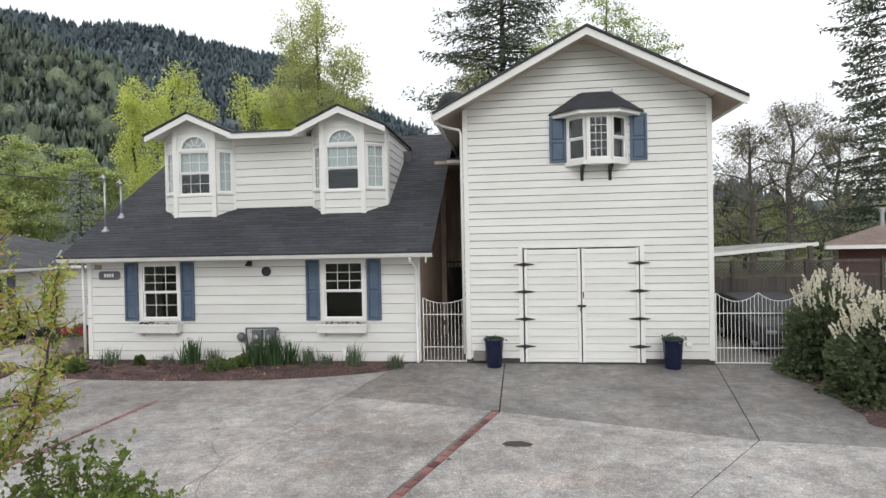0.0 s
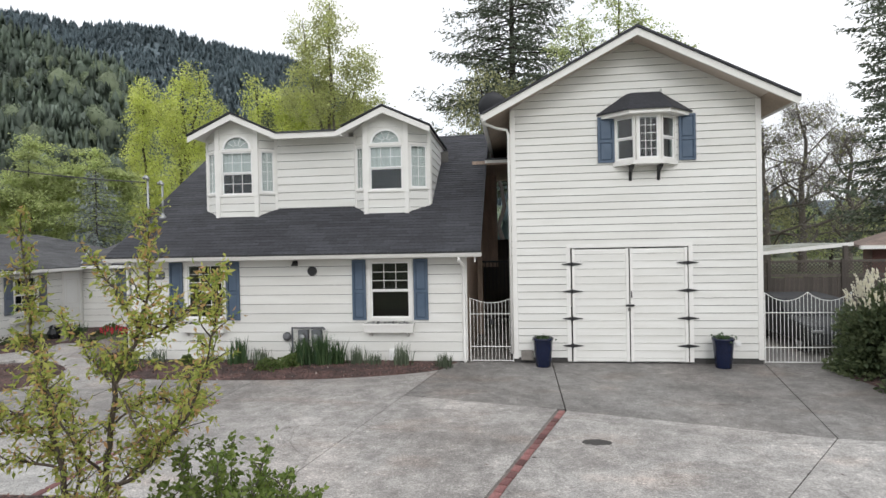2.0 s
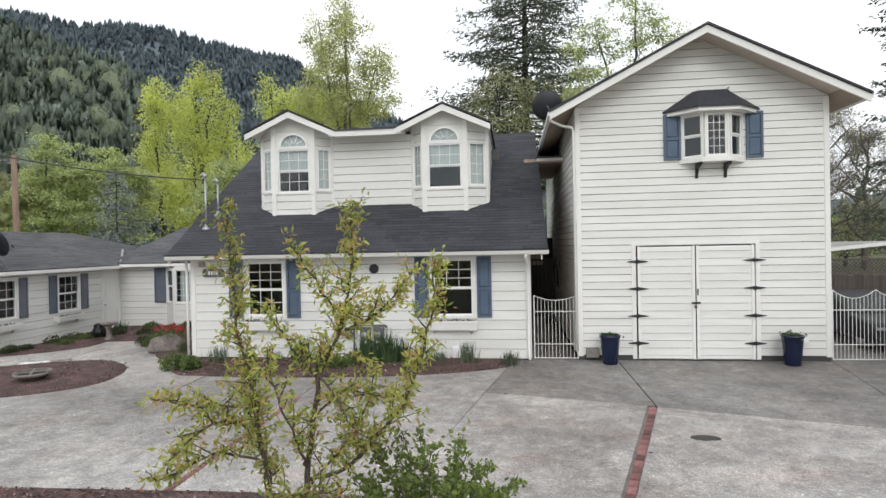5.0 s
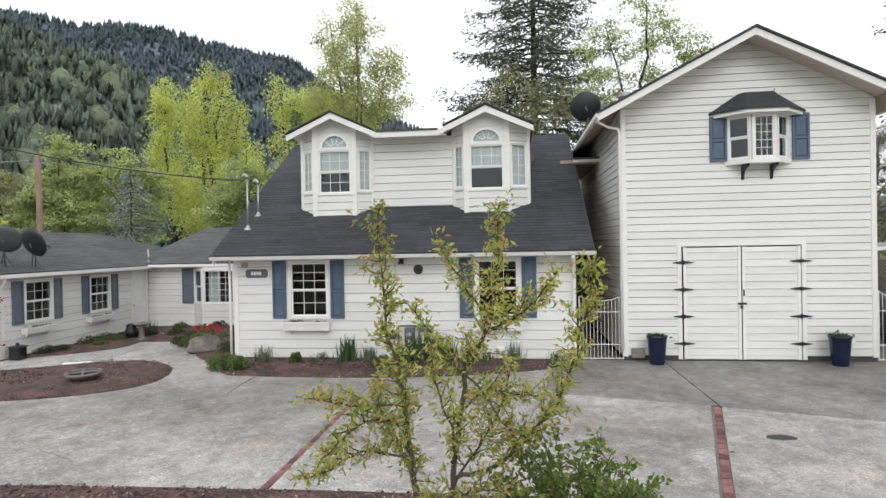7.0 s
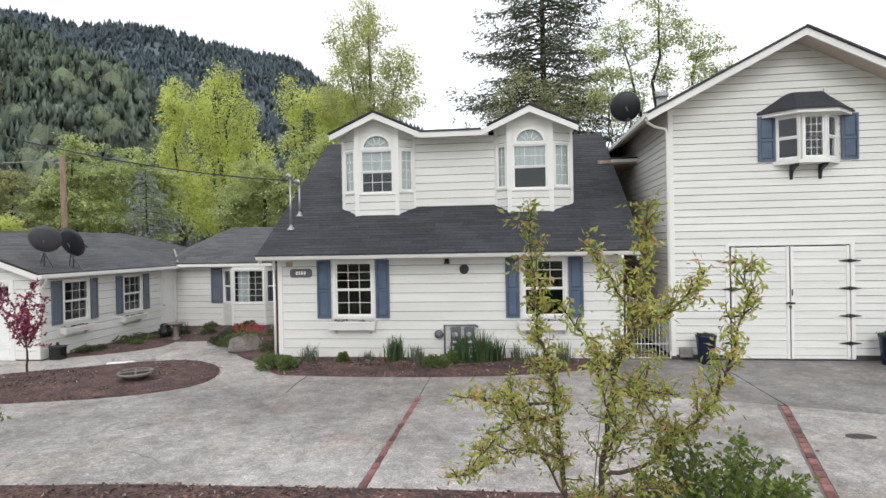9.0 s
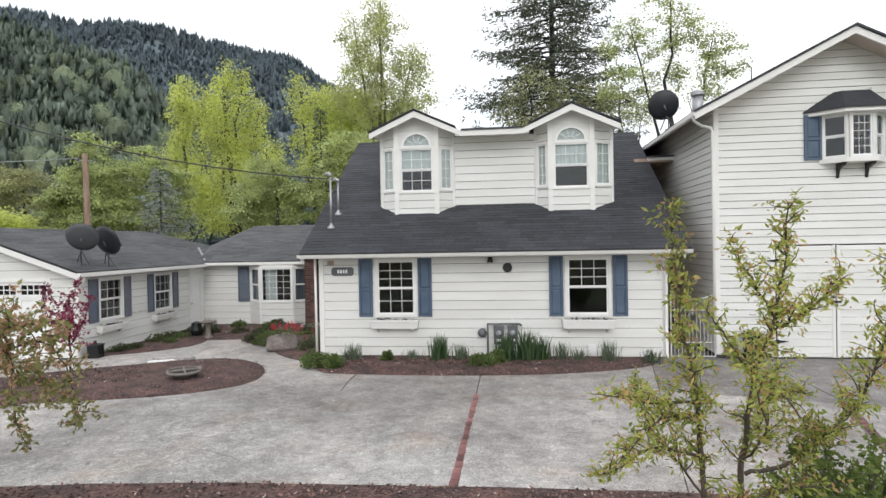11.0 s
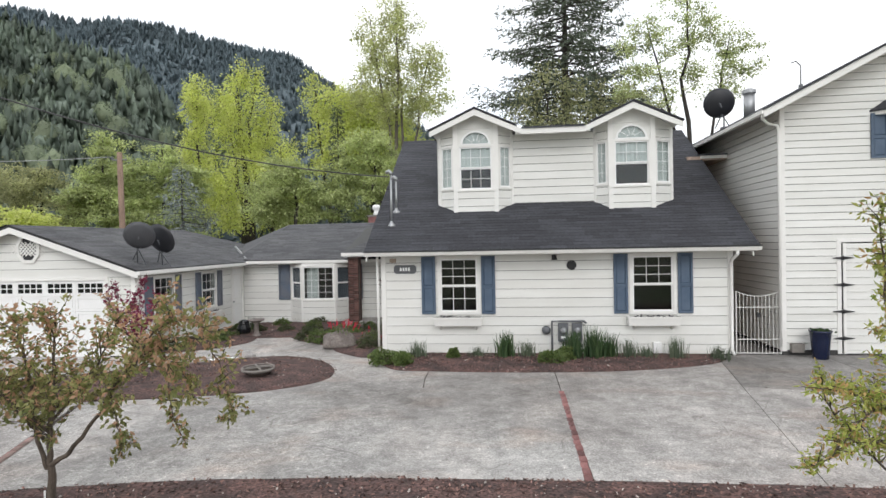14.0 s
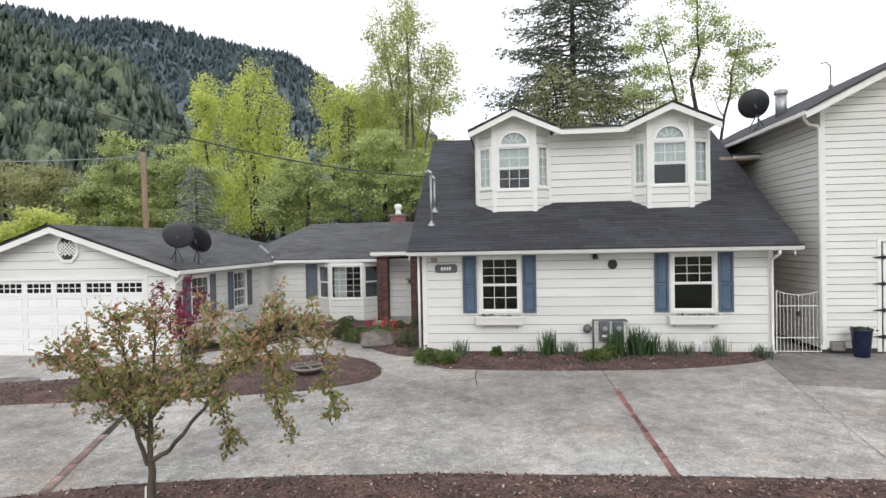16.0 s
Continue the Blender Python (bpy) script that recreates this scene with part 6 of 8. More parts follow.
# broadleaf crowns among them
k = 300
lx_, ly_ = rng.uniform(-430, 40, k), 125 + 180 * rng.random(k) ** 1.3
rad_ = 2.2 + 3.6 * rng.random(k) ** 2
lz_ = spur_height(lx_, ly_)
turned("hillside_crowns", lx_, ly_, lz_ - rad_ * 0.3, rad_ * 2.5, rad_ * 1.9, DOME, 0.45, 9, rng, HILLGREEN, spur)
u_ = rng.normal(size=(k, 260, 3))
u_ /= np.linalg.norm(u_, axis=2, keepdims=True)
u_[:, :, 2] = np.abs(u_[:, :, 2])
pts_ = np.stack([lx_, ly_, lz_ + rad_ * 0.85], 1)[:, None, :] + u_ * rad_[:, None, None] * rng.uniform(0.80, 1.28, (k, 260, 1)) * np.array([1, 1, 1.2])
part("hillside_sprays", leaf_mesh("hillside_sprays", pts_.reshape(-1, 3), (u_ + rng.normal(size=u_.shape) * 0.6).reshape(-1, 3), 0.8, 0.42, rng, HILLGREEN, face=0.1), None, spur, kind="stuff")
# wood line across the flat on the other side
m = 700
wx, wy = rng.uniform(20, 260, m), rng.uniform(95, 230, m)
wh = rng.uniform(7, 14, m)
woods = tagged(new("far_woods", None), "dark belt of far conifers behind the fence", "woods", "", "structure")
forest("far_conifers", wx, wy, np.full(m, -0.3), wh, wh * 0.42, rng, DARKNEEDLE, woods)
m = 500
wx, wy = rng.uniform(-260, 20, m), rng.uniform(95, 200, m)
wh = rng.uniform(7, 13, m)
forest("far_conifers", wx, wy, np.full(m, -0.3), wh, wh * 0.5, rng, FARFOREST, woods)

# ---- trees behind the houses ----
POPLAR = "tall poplar in bright yellow-green spring leaf"
crown_tree("poplar", -43.6, 61, [(-43.9, 19.2, 1.8, 4.6), (-44.3, 14.5, 2.3, 3.6), (-42.6, 10.0, 2.8, 4.0)], YELLOWGREEN, POPLAR, 11, 120, 90, 0.23, 0.62, climb=0.9, flat=1.25, face=0.25)
crown_tree("poplar", -37.8, 60, [(-38.4, 21.8, 1.3, 3.2), (-36.3, 20.6, 1.2, 3.0), (-40.6, 18.2, 1.3, 3.6), (-34.2, 16.6, 1.4, 3.6), (-38.6, 16.6, 3.0, 4.4), (-36.2, 14.8, 3.0, 4.4), (-33.4, 12.6, 1.6, 3.0), (-37.8, 8.6, 5.4, 4.4)], YELLOWGREEN, POPLAR, 12, 250, 95, 0.23, 0.60, trunk=0.38, stems=5, climb=0.9, flat=1.25, face=0.25)
crown_tree("poplar", -32.6, 58, [(-32.6, 10.8, 2.2, 4.0), (-31.8, 6.4, 2.8, 3.0)], YELLOWGREEN, "yellow-green young poplar beside taller ones", 13, 90, 95, 0.23, 0.62, climb=0.8, flat=1.2, face=0.25)
crown_tree("cottonwood", -18.6, 52, [(-18.2, 24.3, 2.1, 2.6), (-20.9, 22.6, 1.8, 3.0), (-15.1, 19.8, 1.9, 2.3), (-18.4, 20.2, 2.9, 4.0), (-21.2, 18.0, 1.9, 3.0), (-15.6, 16.8, 2.2, 2.6), (-18.4, 15.6, 2.6, 3.0)], LIGHTGREEN, "tall airy cottonwood with sparse pale leaves", 14, 230, 80, 0.19, 0.60, TWIG, 0.30, 4, face=0.2, flat=0.9, climb=0.6)
crown_tree("maple", -27.0, 58, [(-28.7, 18.4, 1.7, 2.8), (-26.2, 17.2, 2.4, 2.8), (-25.6, 12.8, 4.2, 4.0)], YELLOWGREEN, "yellow-green maple in new leaf", 15, 150, 95, 0.23, 0.65, climb=0.6, flat=1.1, face=0.25)
crown_tree("maple", -21.4, 59, [(-23.2, 17.8, 2.4, 2.7), (-20.6, 16.0, 2.5, 2.2), (-21.0, 12.6, 4.4, 3.6), (-16.6, 13.2, 2.4, 1.8)], YELLOWGREEN, "yellow-green maple in new leaf", 16, 170, 95, 0.23, 0.65, climb=0.6, flat=1.1, face=0.25)
conifer("fir", -23.7, 50, 16.2, 4.6, DARKNEEDLE, "narrow dark fir among green trees", 18, 120, 0.1, 0.34, 0.15, 0.9, step=0.30, gap=0.22)
conifer("redwood", -0.95, 68, 48.0, 30.5, DARKNEEDLE, "very tall dark conifer with drooping boughs", 19, 290, 0.2, 0.52, 0.19, 0.62, ragged=0.6, wide=0.15, gap=0.24, hang=0.36, tip=0.17, step=0.42)
crown_tree("maple", -2.0, 57, [(-4.6, 19.4, 2.4, 1.8), (-1.4, 18.4, 2.6, 2.0), (2.2, 16.6, 2.4, 2.2), (-6.2, 16.4, 1.6, 1.6), (-2.2, 15.0, 4.6, 2.8)], OLIVE, "olive-green maple before the tall conifer", 17, 120, 36, 0.21, 0.75, climb=0.4, flat=0.9, face=0.2)
crown_tree("oak", 8.75, 54, [(8.9, 25.0, 2.2, 2.6), (5.2, 22.4, 2.1, 1.4), (12.6, 20.9, 2.3, 1.3), (10.8, 23.2, 1.9, 1.4), (7.2, 20.6, 1.9, 1.1), (3.6, 21.2, 1.4, 1.0), (14.3, 20.7, 1.2, 0.7), (9.4, 21.6, 2.0, 1.6), (6.2, 18.6, 2.0, 1.3), (12.2, 18.4, 2.0, 1.2), (3.8, 18.9, 1.3, 1.0), (9.2, 18.4, 2.0, 1.6), (6.5, 16.6, 1.8, 1.2), (11.8, 16.8, 1.9, 1.2), (14.2, 18.7, 1.3, 0.9), (3.4, 17.4, 1.4, 1.2)], MIDGREEN, "open-branched oak with thin new leaves", 20, 260, 42, 0.20, 0.55, DARKBARK, 0.34, 3, climb=0.3, flat=0.5)
crown_tree("oak", 5.6, 60, [(5.2, 17.2, 2.2, 2.8), (8.0, 16.4, 1.6, 2.2)], LIGHTGREEN, "thin-crowned oak with few leaves", 21, 60, 34, 0.20, 0.6, TWIG, 0.2, 3, climb=0.5)
broadleaf("bare_oak", 24.5, 54, 16.5, 11, OLIVE, "nearly bare grey oak with tangled twigs", 22, 700, 0.24, TWIG, depth=4, trunk=0.38, upright=0.06, spread=0.68)
broadleaf("bare_oak", 19.8, 50, 13.5, 9, OLIVE, "nearly bare grey oak with tangled twigs", 23, 700, 0.24, TWIG, depth=4, trunk=0.32, upright=0.06, spread=0.68)
broadleaf("bare_oak", 29.5, 56, 14.5, 9, OLIVE, "nearly bare grey oak with tangled twigs", 24, 700, 0.24, TWIG, depth=4, trunk=0.32, upright=0.06, spread=0.68)
conifer("pine", 23.3, 38, 30.0, 9.4, DARKNEEDLE, "tall dark pine with ragged boughs", 25, 230, 0.08, 0.30, 0.16, 0.5, ragged=0.55, wide=0.2, gap=0.12, step=0.24)
for k, (x, y, h, w) in enumerate(((17, 62, 6.5, 8), (23, 60, 7.5, 9), (31, 62, 7, 9), (38, 66, 7.5, 10), (46, 70, 8, 10), (12, 64, 7, 9))):
    crown_tree("hedgerow_tree", x, y, [(x - w * 0.2, h * 0.5, w * 0.3, h * 0.42), (x + w * 0.22, h * 0.58, w * 0.28, h * 0.42)], (MIDGREEN, OLIVE)[k % 2], "low green hedgerow tree before far woods", 60 + k, 50, 70, 0.26, 0.75, trunk=0.2)
ROUND = "rounded tree in mid-green spring leaf"
for k, (x, y, lobes, mt) in enumerate((
        (-42.9, 44, [(-42.8, 10.7, 2.2, 2.2), (-44.4, 8.0, 2.0, 2.0), (-41.2, 8.2, 2.0, 2.0), (-43.0, 5.2, 3.0, 2.0)], MIDGREEN),
        (-38.4, 46, [(-38.7, 10.7, 2.0, 2.0), (-36.6, 8.6, 2.0, 2.1), (-40.2, 7.4, 2.0, 2.0), (-38.0, 5.5, 3.0, 2.2)], MIDGREEN),
        (-49.4, 45, [(-50.0, 8.4, 2.5, 2.1), (-47.6, 6.2, 2.0, 1.8)], OLIVE),
        (-19.4, 46, [(-19.4, 10.7, 2.4, 1.9), (-21.9, 9.0, 2.1, 1.9), (-17.0, 9.0, 2.0, 2.0), (-19.5, 7.0, 4.0, 2.3)], MIDGREEN),
        (-26.4, 46, [(-26.3, 8.5, 2.1, 1.7), (-28.6, 6.3, 2.0, 1.8), (-24.2, 7.0, 2.0, 2.0)], MIDGREEN),
        (-41.9, 35, [(-41.8, 4.9, 1.5, 1.2), (-43.8, 4.1, 1.5, 1.2), (-40.0, 3.4, 1.5, 1.1)], YELLOWGREEN),
        (-55.4, 46, [(-55.5, 9.0, 3.0, 2.4), (-53.0, 6.5, 2.2, 2.0)], OLIVE),
        (-47.8, 53, [(-48.0, 9.6, 3.0, 2.4), (-46.5, 6.5, 3.0, 2.5)], MIDGREEN),
        (-30.4, 51, [(-30.4, 9.0, 2.4, 2.7), (-29.0, 6.0, 2.5, 2.4)], MIDGREEN),
        (-15.4, 44, [(-15.4, 8.2, 2.0, 1.8), (-14.0, 6.4, 1.8, 1.6)], MIDGREEN))):
    crown_tree("green_tree", x, y, lobes, mt, "sunlit yellow-green bush-like tree" if mt is YELLOWGREEN else ROUND, 30 + k, 30 * len(lobes), 170, 0.20, 0.66, trunk=0.30, face=0.55, flat=0.42)
conifer("cedar", -32.6, 39, 9.6, 8.4, BLUENEEDLE, "blue-grey cedar with drooping boughs", 50, 110, 0.05, 0.32, 0.34, 0.62, ragged=0.75, wide=0.12, gap=0.16, hang=0.8, step=0.26)


# ---- young pear tree at the roadside ----
def leader(g, rng, pts, r0, r1, twigs, at, along, leaf_every=0.035, twig_len=0.35, start=0.2, cluster=3, droop=0.1):
    """A stem through given points, with side twigs, and leaf spurs along both."""
    pts = [Vector(p) for p in pts]
    fine = []
    for i in range(len(pts) - 1):
        p0, p1, p2, p3 = pts[max(i - 1, 0)], pts[i], pts[i + 1], pts[min(i + 2, len(pts) - 1)]
        for s in range(5):
            t = s / 5
            fine.append(0.5 * (2 * p1 + (p2 - p0) * t + (2 * p0 - 5 * p1 + 4 * p2 - p3) * t * t + (3 * p1 - p0 - 3 * p2 + p3) * t ** 3) + Vector(rng.normal(size=3) * 0.008))
    fine.append(pts[-1])
    n = len(fine) - 1
    g.tube(fine, [r0 + (r1 - r0) * i / n for i in range(n + 1)], 7, caps=False)

    def spurs(line, lo, rate):
        for a, b in zip(line, line[1:]):
            ln = (b - a).length
            for _ in range(max(1, int(ln / rate))):
                q = a.lerp(b, rng.random())
                for _ in range(cluster):
                    at.append(tuple(q + Vector(rng.normal(size=3) * 0.028)))
                    v = rng.normal(size=3) * 0.75
                    v[2] -= droop
                    d = (b - a).normalized()
                    along.append((v[0] + d.x * 0.5, v[1] + d.y * 0.5, v[2] + d.z * 0.5))
    first = int(n * start)
    spurs(fine[first:], 0, leaf_every)
    for k in range(twigs):
        t = start + (1 - start) * (k + rng.random()) / twigs
        i = min(int(t * n), n - 1)
        d = Vector(rng.normal(size=3))
        d.z = abs(d.z) * 0.5 + 0.15
        d = (d.normalized() + (fine[i + 1] - fine[i]).normalized() * 0.35).normalized()
        ln = twig_len * rng.uniform(0.4, 1.2) * (1.15 - 0.6 * t)
        tw = [fine[i]]
        for _ in range(5):
            d = (d + Vector(rng.normal(size=3) * 0.22)).normalized()
            tw.append(tw[-1] + d * ln / 5)
        g.tube(tw, [0.007, 0.006, 0.005, 0.004, 0.003, 0.002], 4, caps=False)
        spurs(tw[1:], 0, leaf_every)


rng = np.random.default_rng(77)
X, Y = -4.45, 3.95
pear = thing("pear_tree", (X, Y, 0.09), "young pear tree with green and bronze-tinged leaves", "tree")
g, at, along = Geo(), [], []
for pts, r0, r1, twigs, start, ln in (
        ([(-0.16, 0, 0.05), (-0.10, 0, 0.6), (-0.05, 0, 0.97), (0.02, 0, 1.49), (0.09, 0, 2.09), (0.11, 0, 2.2)], 0.034, 0.014, 7, 0.55, 0.30),
        ([(-0.20, 0.0, 0.05), (-0.30, -0.02, 0.6), (-0.33, -0.05, 1.02), (-0.40, -0.10, 1.68), (-0.43, -0.12, 2.02), (-0.54, -0.13, 2.39), (-0.56, -0.14, 2.82), (-0.59, -0.15, 3.32)], 0.030, 0.004, 62, 0.30, 0.30),
        ([(0.06, 0, 2.0), (-0.04, -0.02, 2.12), (-0.22, -0.06, 2.39), (-0.40, -0.1, 2.62)], 0.013, 0.004, 10, 0.2, 0.24),
        ([(0.09, 0, 2.0), (0.26, 0.05, 2.38), (0.34, 0.06, 2.81), (0.38, 0.05, 3.38)], 0.018, 0.004, 40, 0.1, 0.30),
        ([(0.01, 0, 1.15), (0.30, -0.08, 1.28), (0.53, -0.12, 1.5), (0.81, -0.15, 1.83), (0.94, -0.15, 2.16), (1.04, -0.15, 2.54), (1.07, -0.14, 2.92)], 0.019, 0.004, 46, 0.2, 0.34),
        ([(0.08, 0, 2.0), (0.25, -0.1, 1.84), (0.40, -0.15, 1.63), (0.62, -0.2, 1.52)], 0.012, 0.004, 14, 0.2, 0.28),
        ([(-0.40, -0.10, 1.66), (-0.77, -0.24, 1.62), (-1.06, -0.32, 1.33)], 0.012, 0.004, 16, 0.15, 0.26),
        ([(-0.41, -0.10, 1.76), (-0.82, -0.22, 1.80), (-1.16, -0.30, 1.86)], 0.012, 0.004, 16, 0.15, 0.26),
        ([(-0.36, -0.06, 1.3), (-0.70, -0.10, 1.38), (-1.0, -0.16, 1.26), (-1.22, -0.20, 1.18)], 0.012, 0.004, 18, 0.2, 0.30),
        ([(0.28, 0.05, 2.4), (0.07, 0.0, 2.75), (-0.13, -0.04, 3.08)], 0.010, 0.003, 14, 0.15, 0.20),
        ([(0.30, 0.05, 2.36), (0.57, 0.1, 2.48), (0.84, 0.12, 2.82)], 0.012, 0.004, 20, 0.15, 0.30),
        ([(-0.01, 0, 1.6), (0.22, 0.2, 1.8), (0.40, 0.3, 1.76), (0.70, 0.35, 1.74)], 0.011, 0.004, 16, 0.2, 0.28),
        ([(-0.03, 0, 1.25), (0.02, -0.35, 1.6), (-0.1, -0.45, 2.0), (-0.1, -0.5, 2.3)], 0.012, 0.004, 16, 0.2, 0.30),
        ([(-0.05, 0, 1.05), (0.15, 0.3, 1.3), (0.35, 0.4, 1.6), (0.45, 0.4, 2.0)], 0.012, 0.004, 16, 0.2, 0.30),
        ([(-0.32, -0.03, 0.95), (-0.5, 0.3, 1.2), (-0.7, 0.4, 1.5), (-0.78, 0.42, 1.85)], 0.012, 0.004, 18, 0.2, 0.32),
        ([(-0.06, 0, 0.8), (-0.2, -0.3, 1.0), (0.1, -0.4, 1.2), (0.4, -0.45, 1.25)], 0.012, 0.004, 18, 0.2, 0.32)):
    leader(g, rng, [(X + a, Y + b, c) for a, b, c in pts], r0, r1, twigs, at, along, cluster=4, leaf_every=0.028, start=start, twig_len=ln, droop=0.35)
part("trunk", g, BARK, pear, smooth=True)
at, along = np.array(at), np.array(along)
pick = rng.random(len(at)) < 0.25
part("leaves", leaf_mesh("leaves", at[~pick], along[~pick], 0.062, 0.18, rng, PEARLEAF), None, pear, kind="stuff")
part("bronze_leaves", leaf_mesh("bronze_leaves", at[pick], along[pick], 0.055, 0.18, rng, PEARBRONZE), None, pear, kind="stuff")


# ---- spreading crabapple ----
rng = np.random.default_rng(78)
X, Y = -13.58, 5.0
crab = thing("crabapple_tree", (X, Y, 0.0), "small spreading crabapple with bronze-green leaves", "tree")
g, at, along = Geo(), [], []
leader(g, rng, [(X, Y, -0.02), (X + 0.02, Y, 0.35), (X + .01, Y, 0.62), (X + .02, Y + .02, 1.2), (X + .1, Y, 1.8), (X + .12, Y, 2.35)], 0.055, 0.006, 40, at, along, cluster=4, leaf_every=0.042, start=0.45, twig_len=0.69)
leader(g, rng, [(X + .02, Y, 0.5), (X + 0.3, Y - .05, 0.68), (X + 0.78, Y - .1, 1.2), (X + 1.1, Y - .1, 1.65), (X + 1.5, Y - .1, 2.0)], 0.034, 0.006, 27, at, along, cluster=4, leaf_every=0.042, start=0.6, twig_len=0.62)
leader(g, rng, [(X + 1.4, Y - .1, 1.9), (X + 1.9, Y - .1, 2.05), (X + 2.2, Y - .1, 1.85), (X + 2.35, Y - .1, 1.4), (X + 2.4, Y - .1, 1.1)], 0.012, 0.003, 30, at, along, cluster=4, leaf_every=0.042, start=0.1, twig_len=0.45, droop=0.6)
leader(g, rng, [(X + 1.1, Y - .1, 1.65), (X + 1.4, Y + .2, 1.75), (X + 1.6, Y + .3, 1.5), (X + 1.7, Y + .3, 1.2)], 0.012, 0.003, 23, at, along, cluster=4, leaf_every=0.042, start=0.1, twig_len=0.45, droop=0.6)
leader(g, rng, [(X + 1.2, Y - .1, 1.7), (X + 1.6, Y - .3, 2.15), (X + 2.0, Y - .35, 2.3), (X + 2.35, Y - .4, 2.15)], 0.012, 0.003, 27, at, along, cluster=4, leaf_every=0.042, start=0.1, twig_len=0.50, droop=0.4)
leader(g, rng, [(X - .02, Y, 0.45), (X - 0.18, Y, 0.9), (X - 0.2, Y, 1.4), (X - 0.35, Y, 2.0), (X - .3, Y, 2.3)], 0.03, 0.005, 34, at, along, cluster=4, leaf_every=0.042, start=0.4, twig_len=0.62)
leader(g, rng, [(X - .15, Y, 0.9), (X - 0.55, Y - .1, 1.35), (X - 0.95, Y - .1, 1.75), (X - 1.15, Y - .1, 1.72)], 0.02, 0.004, 30, at, along, cluster=4, leaf_every=0.042, start=0.2, twig_len=0.56)
leader(g, rng, [(X - .1, Y, 0.8), (X - 0.5, Y + .2, 1.1), (X - 0.9, Y + .25, 1.2), (X - 1.1, Y + .2, 1.15)], 0.018, 0.004, 23, at, along, cluster=4, leaf_every=0.042, start=0.3, twig_len=0.50)
leader(g, rng, [(X + .02, Y, 1.0), (X + .3, Y + .3, 1.5), (X + .55, Y + .35, 1.9), (X + .65, Y + .4, 2.3)], 0.018, 0.004, 30, at, along, cluster=4, leaf_every=0.042, start=0.15, twig_len=0.62)
leader(g, rng, [(X + .02, Y, 0.9), (X - .2, Y - .35, 1.4), (X - .3, Y - .5, 1.8), (X - .4, Y - .5, 2.1)], 0.018, 0.004, 27, at, along, cluster=4, leaf_every=0.042, start=0.15, twig_len=0.62)
leader(g, rng, [(X + .05, Y, 1.1), (X + .4, Y - .3, 1.3), (X + .7, Y - .4, 1.5), (X + .9, Y - .4, 1.45)], 0.016, 0.004, 23, at, along, cluster=4, leaf_every=0.042, start=0.15, twig_len=0.50)
leader(g, rng, [(X + .78, Y - .1, 1.25), (X + 1.1, Y - .35, 1.35), (X + 1.22, Y - .4, 1.05), (X + 1.25, Y - .4, 0.78)], 0.010, 0.003, 20, at, along, cluster=4, leaf_every=0.042, start=0.1, twig_len=0.28, droop=0.7)
leader(g, rng, [(X + 1.5, Y - .1, 2.0), (X + 1.72, Y - .25, 1.75), (X + 1.78, Y - .3, 1.3), (X + 1.95, Y - .3, 0.9)], 0.010, 0.003, 18, at, along, cluster=4, leaf_every=0.042, start=0.1, twig_len=0.22, droop=0.7)
part("trunk", g, BARK, crab, smooth=True)
at, along = np.array(at), np.array(along)
pick = rng.random(len(at)) < 0.20 + 0.28 * (at[:, 2] > 1.7)
part("leaves", leaf_mesh("leaves", at[~pick], along[~pick], 0.070, 0.27, rng, CRABLEAF), None, crab, kind="stuff")
part("pink_leaves", leaf_mesh("pink_leaves", at[pick], along[pick], 0.066, 0.27, rng, CRABPINK), None, crab, "pink-bronze young leaves", kind="stuff")
part("trunk_guard", Geo().tube([(X - 0.035, Y - 0.045, 0.0), (X - 0.03, Y - 0.045, 0.2)], 0.012, 6), SASH, crab, "white trunk guard strip")

# small red-leaved tree on the island bed
rng = np.random.default_rng(79)
X, Y = -17.7, 12.4
plum = thing("red_plum_tree", (X, Y, -0.05), "small dark-red-leaved ornamental plum", "tree")
g, at, along = Geo(), [], []
leader(g, rng, [(X, Y, -0.1), (X + .02, Y, 0.6), (X - .05, Y, 1.2), (X + .05, Y, 2.0)], 0.03, 0.005, 18, at, along, start=0.3, twig_len=0.6, leaf_every=0.05)
for dx_, dz_ in ((-0.95, 1.8), (0.85, 1.9), (-0.5, 2.25), (0.45, 1.5), (0.2, 2.3)):
    leader(g, rng, [(X, Y, 0.6), (X + dx_ * .5, Y, 0.6 + (dz_ - .6) * .5), (X + dx_, Y + rng.normal() * .3, dz_)], 0.014, 0.004, 12, at, along, start=0.2, twig_len=0.4, leaf_every=0.05)
part("trunk", g, DARKBARK, plum, smooth=True)
part("leaves", leaf_mesh("leaves", np.array(at), np.array(along), 0.085, 0.3, rng, REDLEAF), None, plum, kind="stuff")


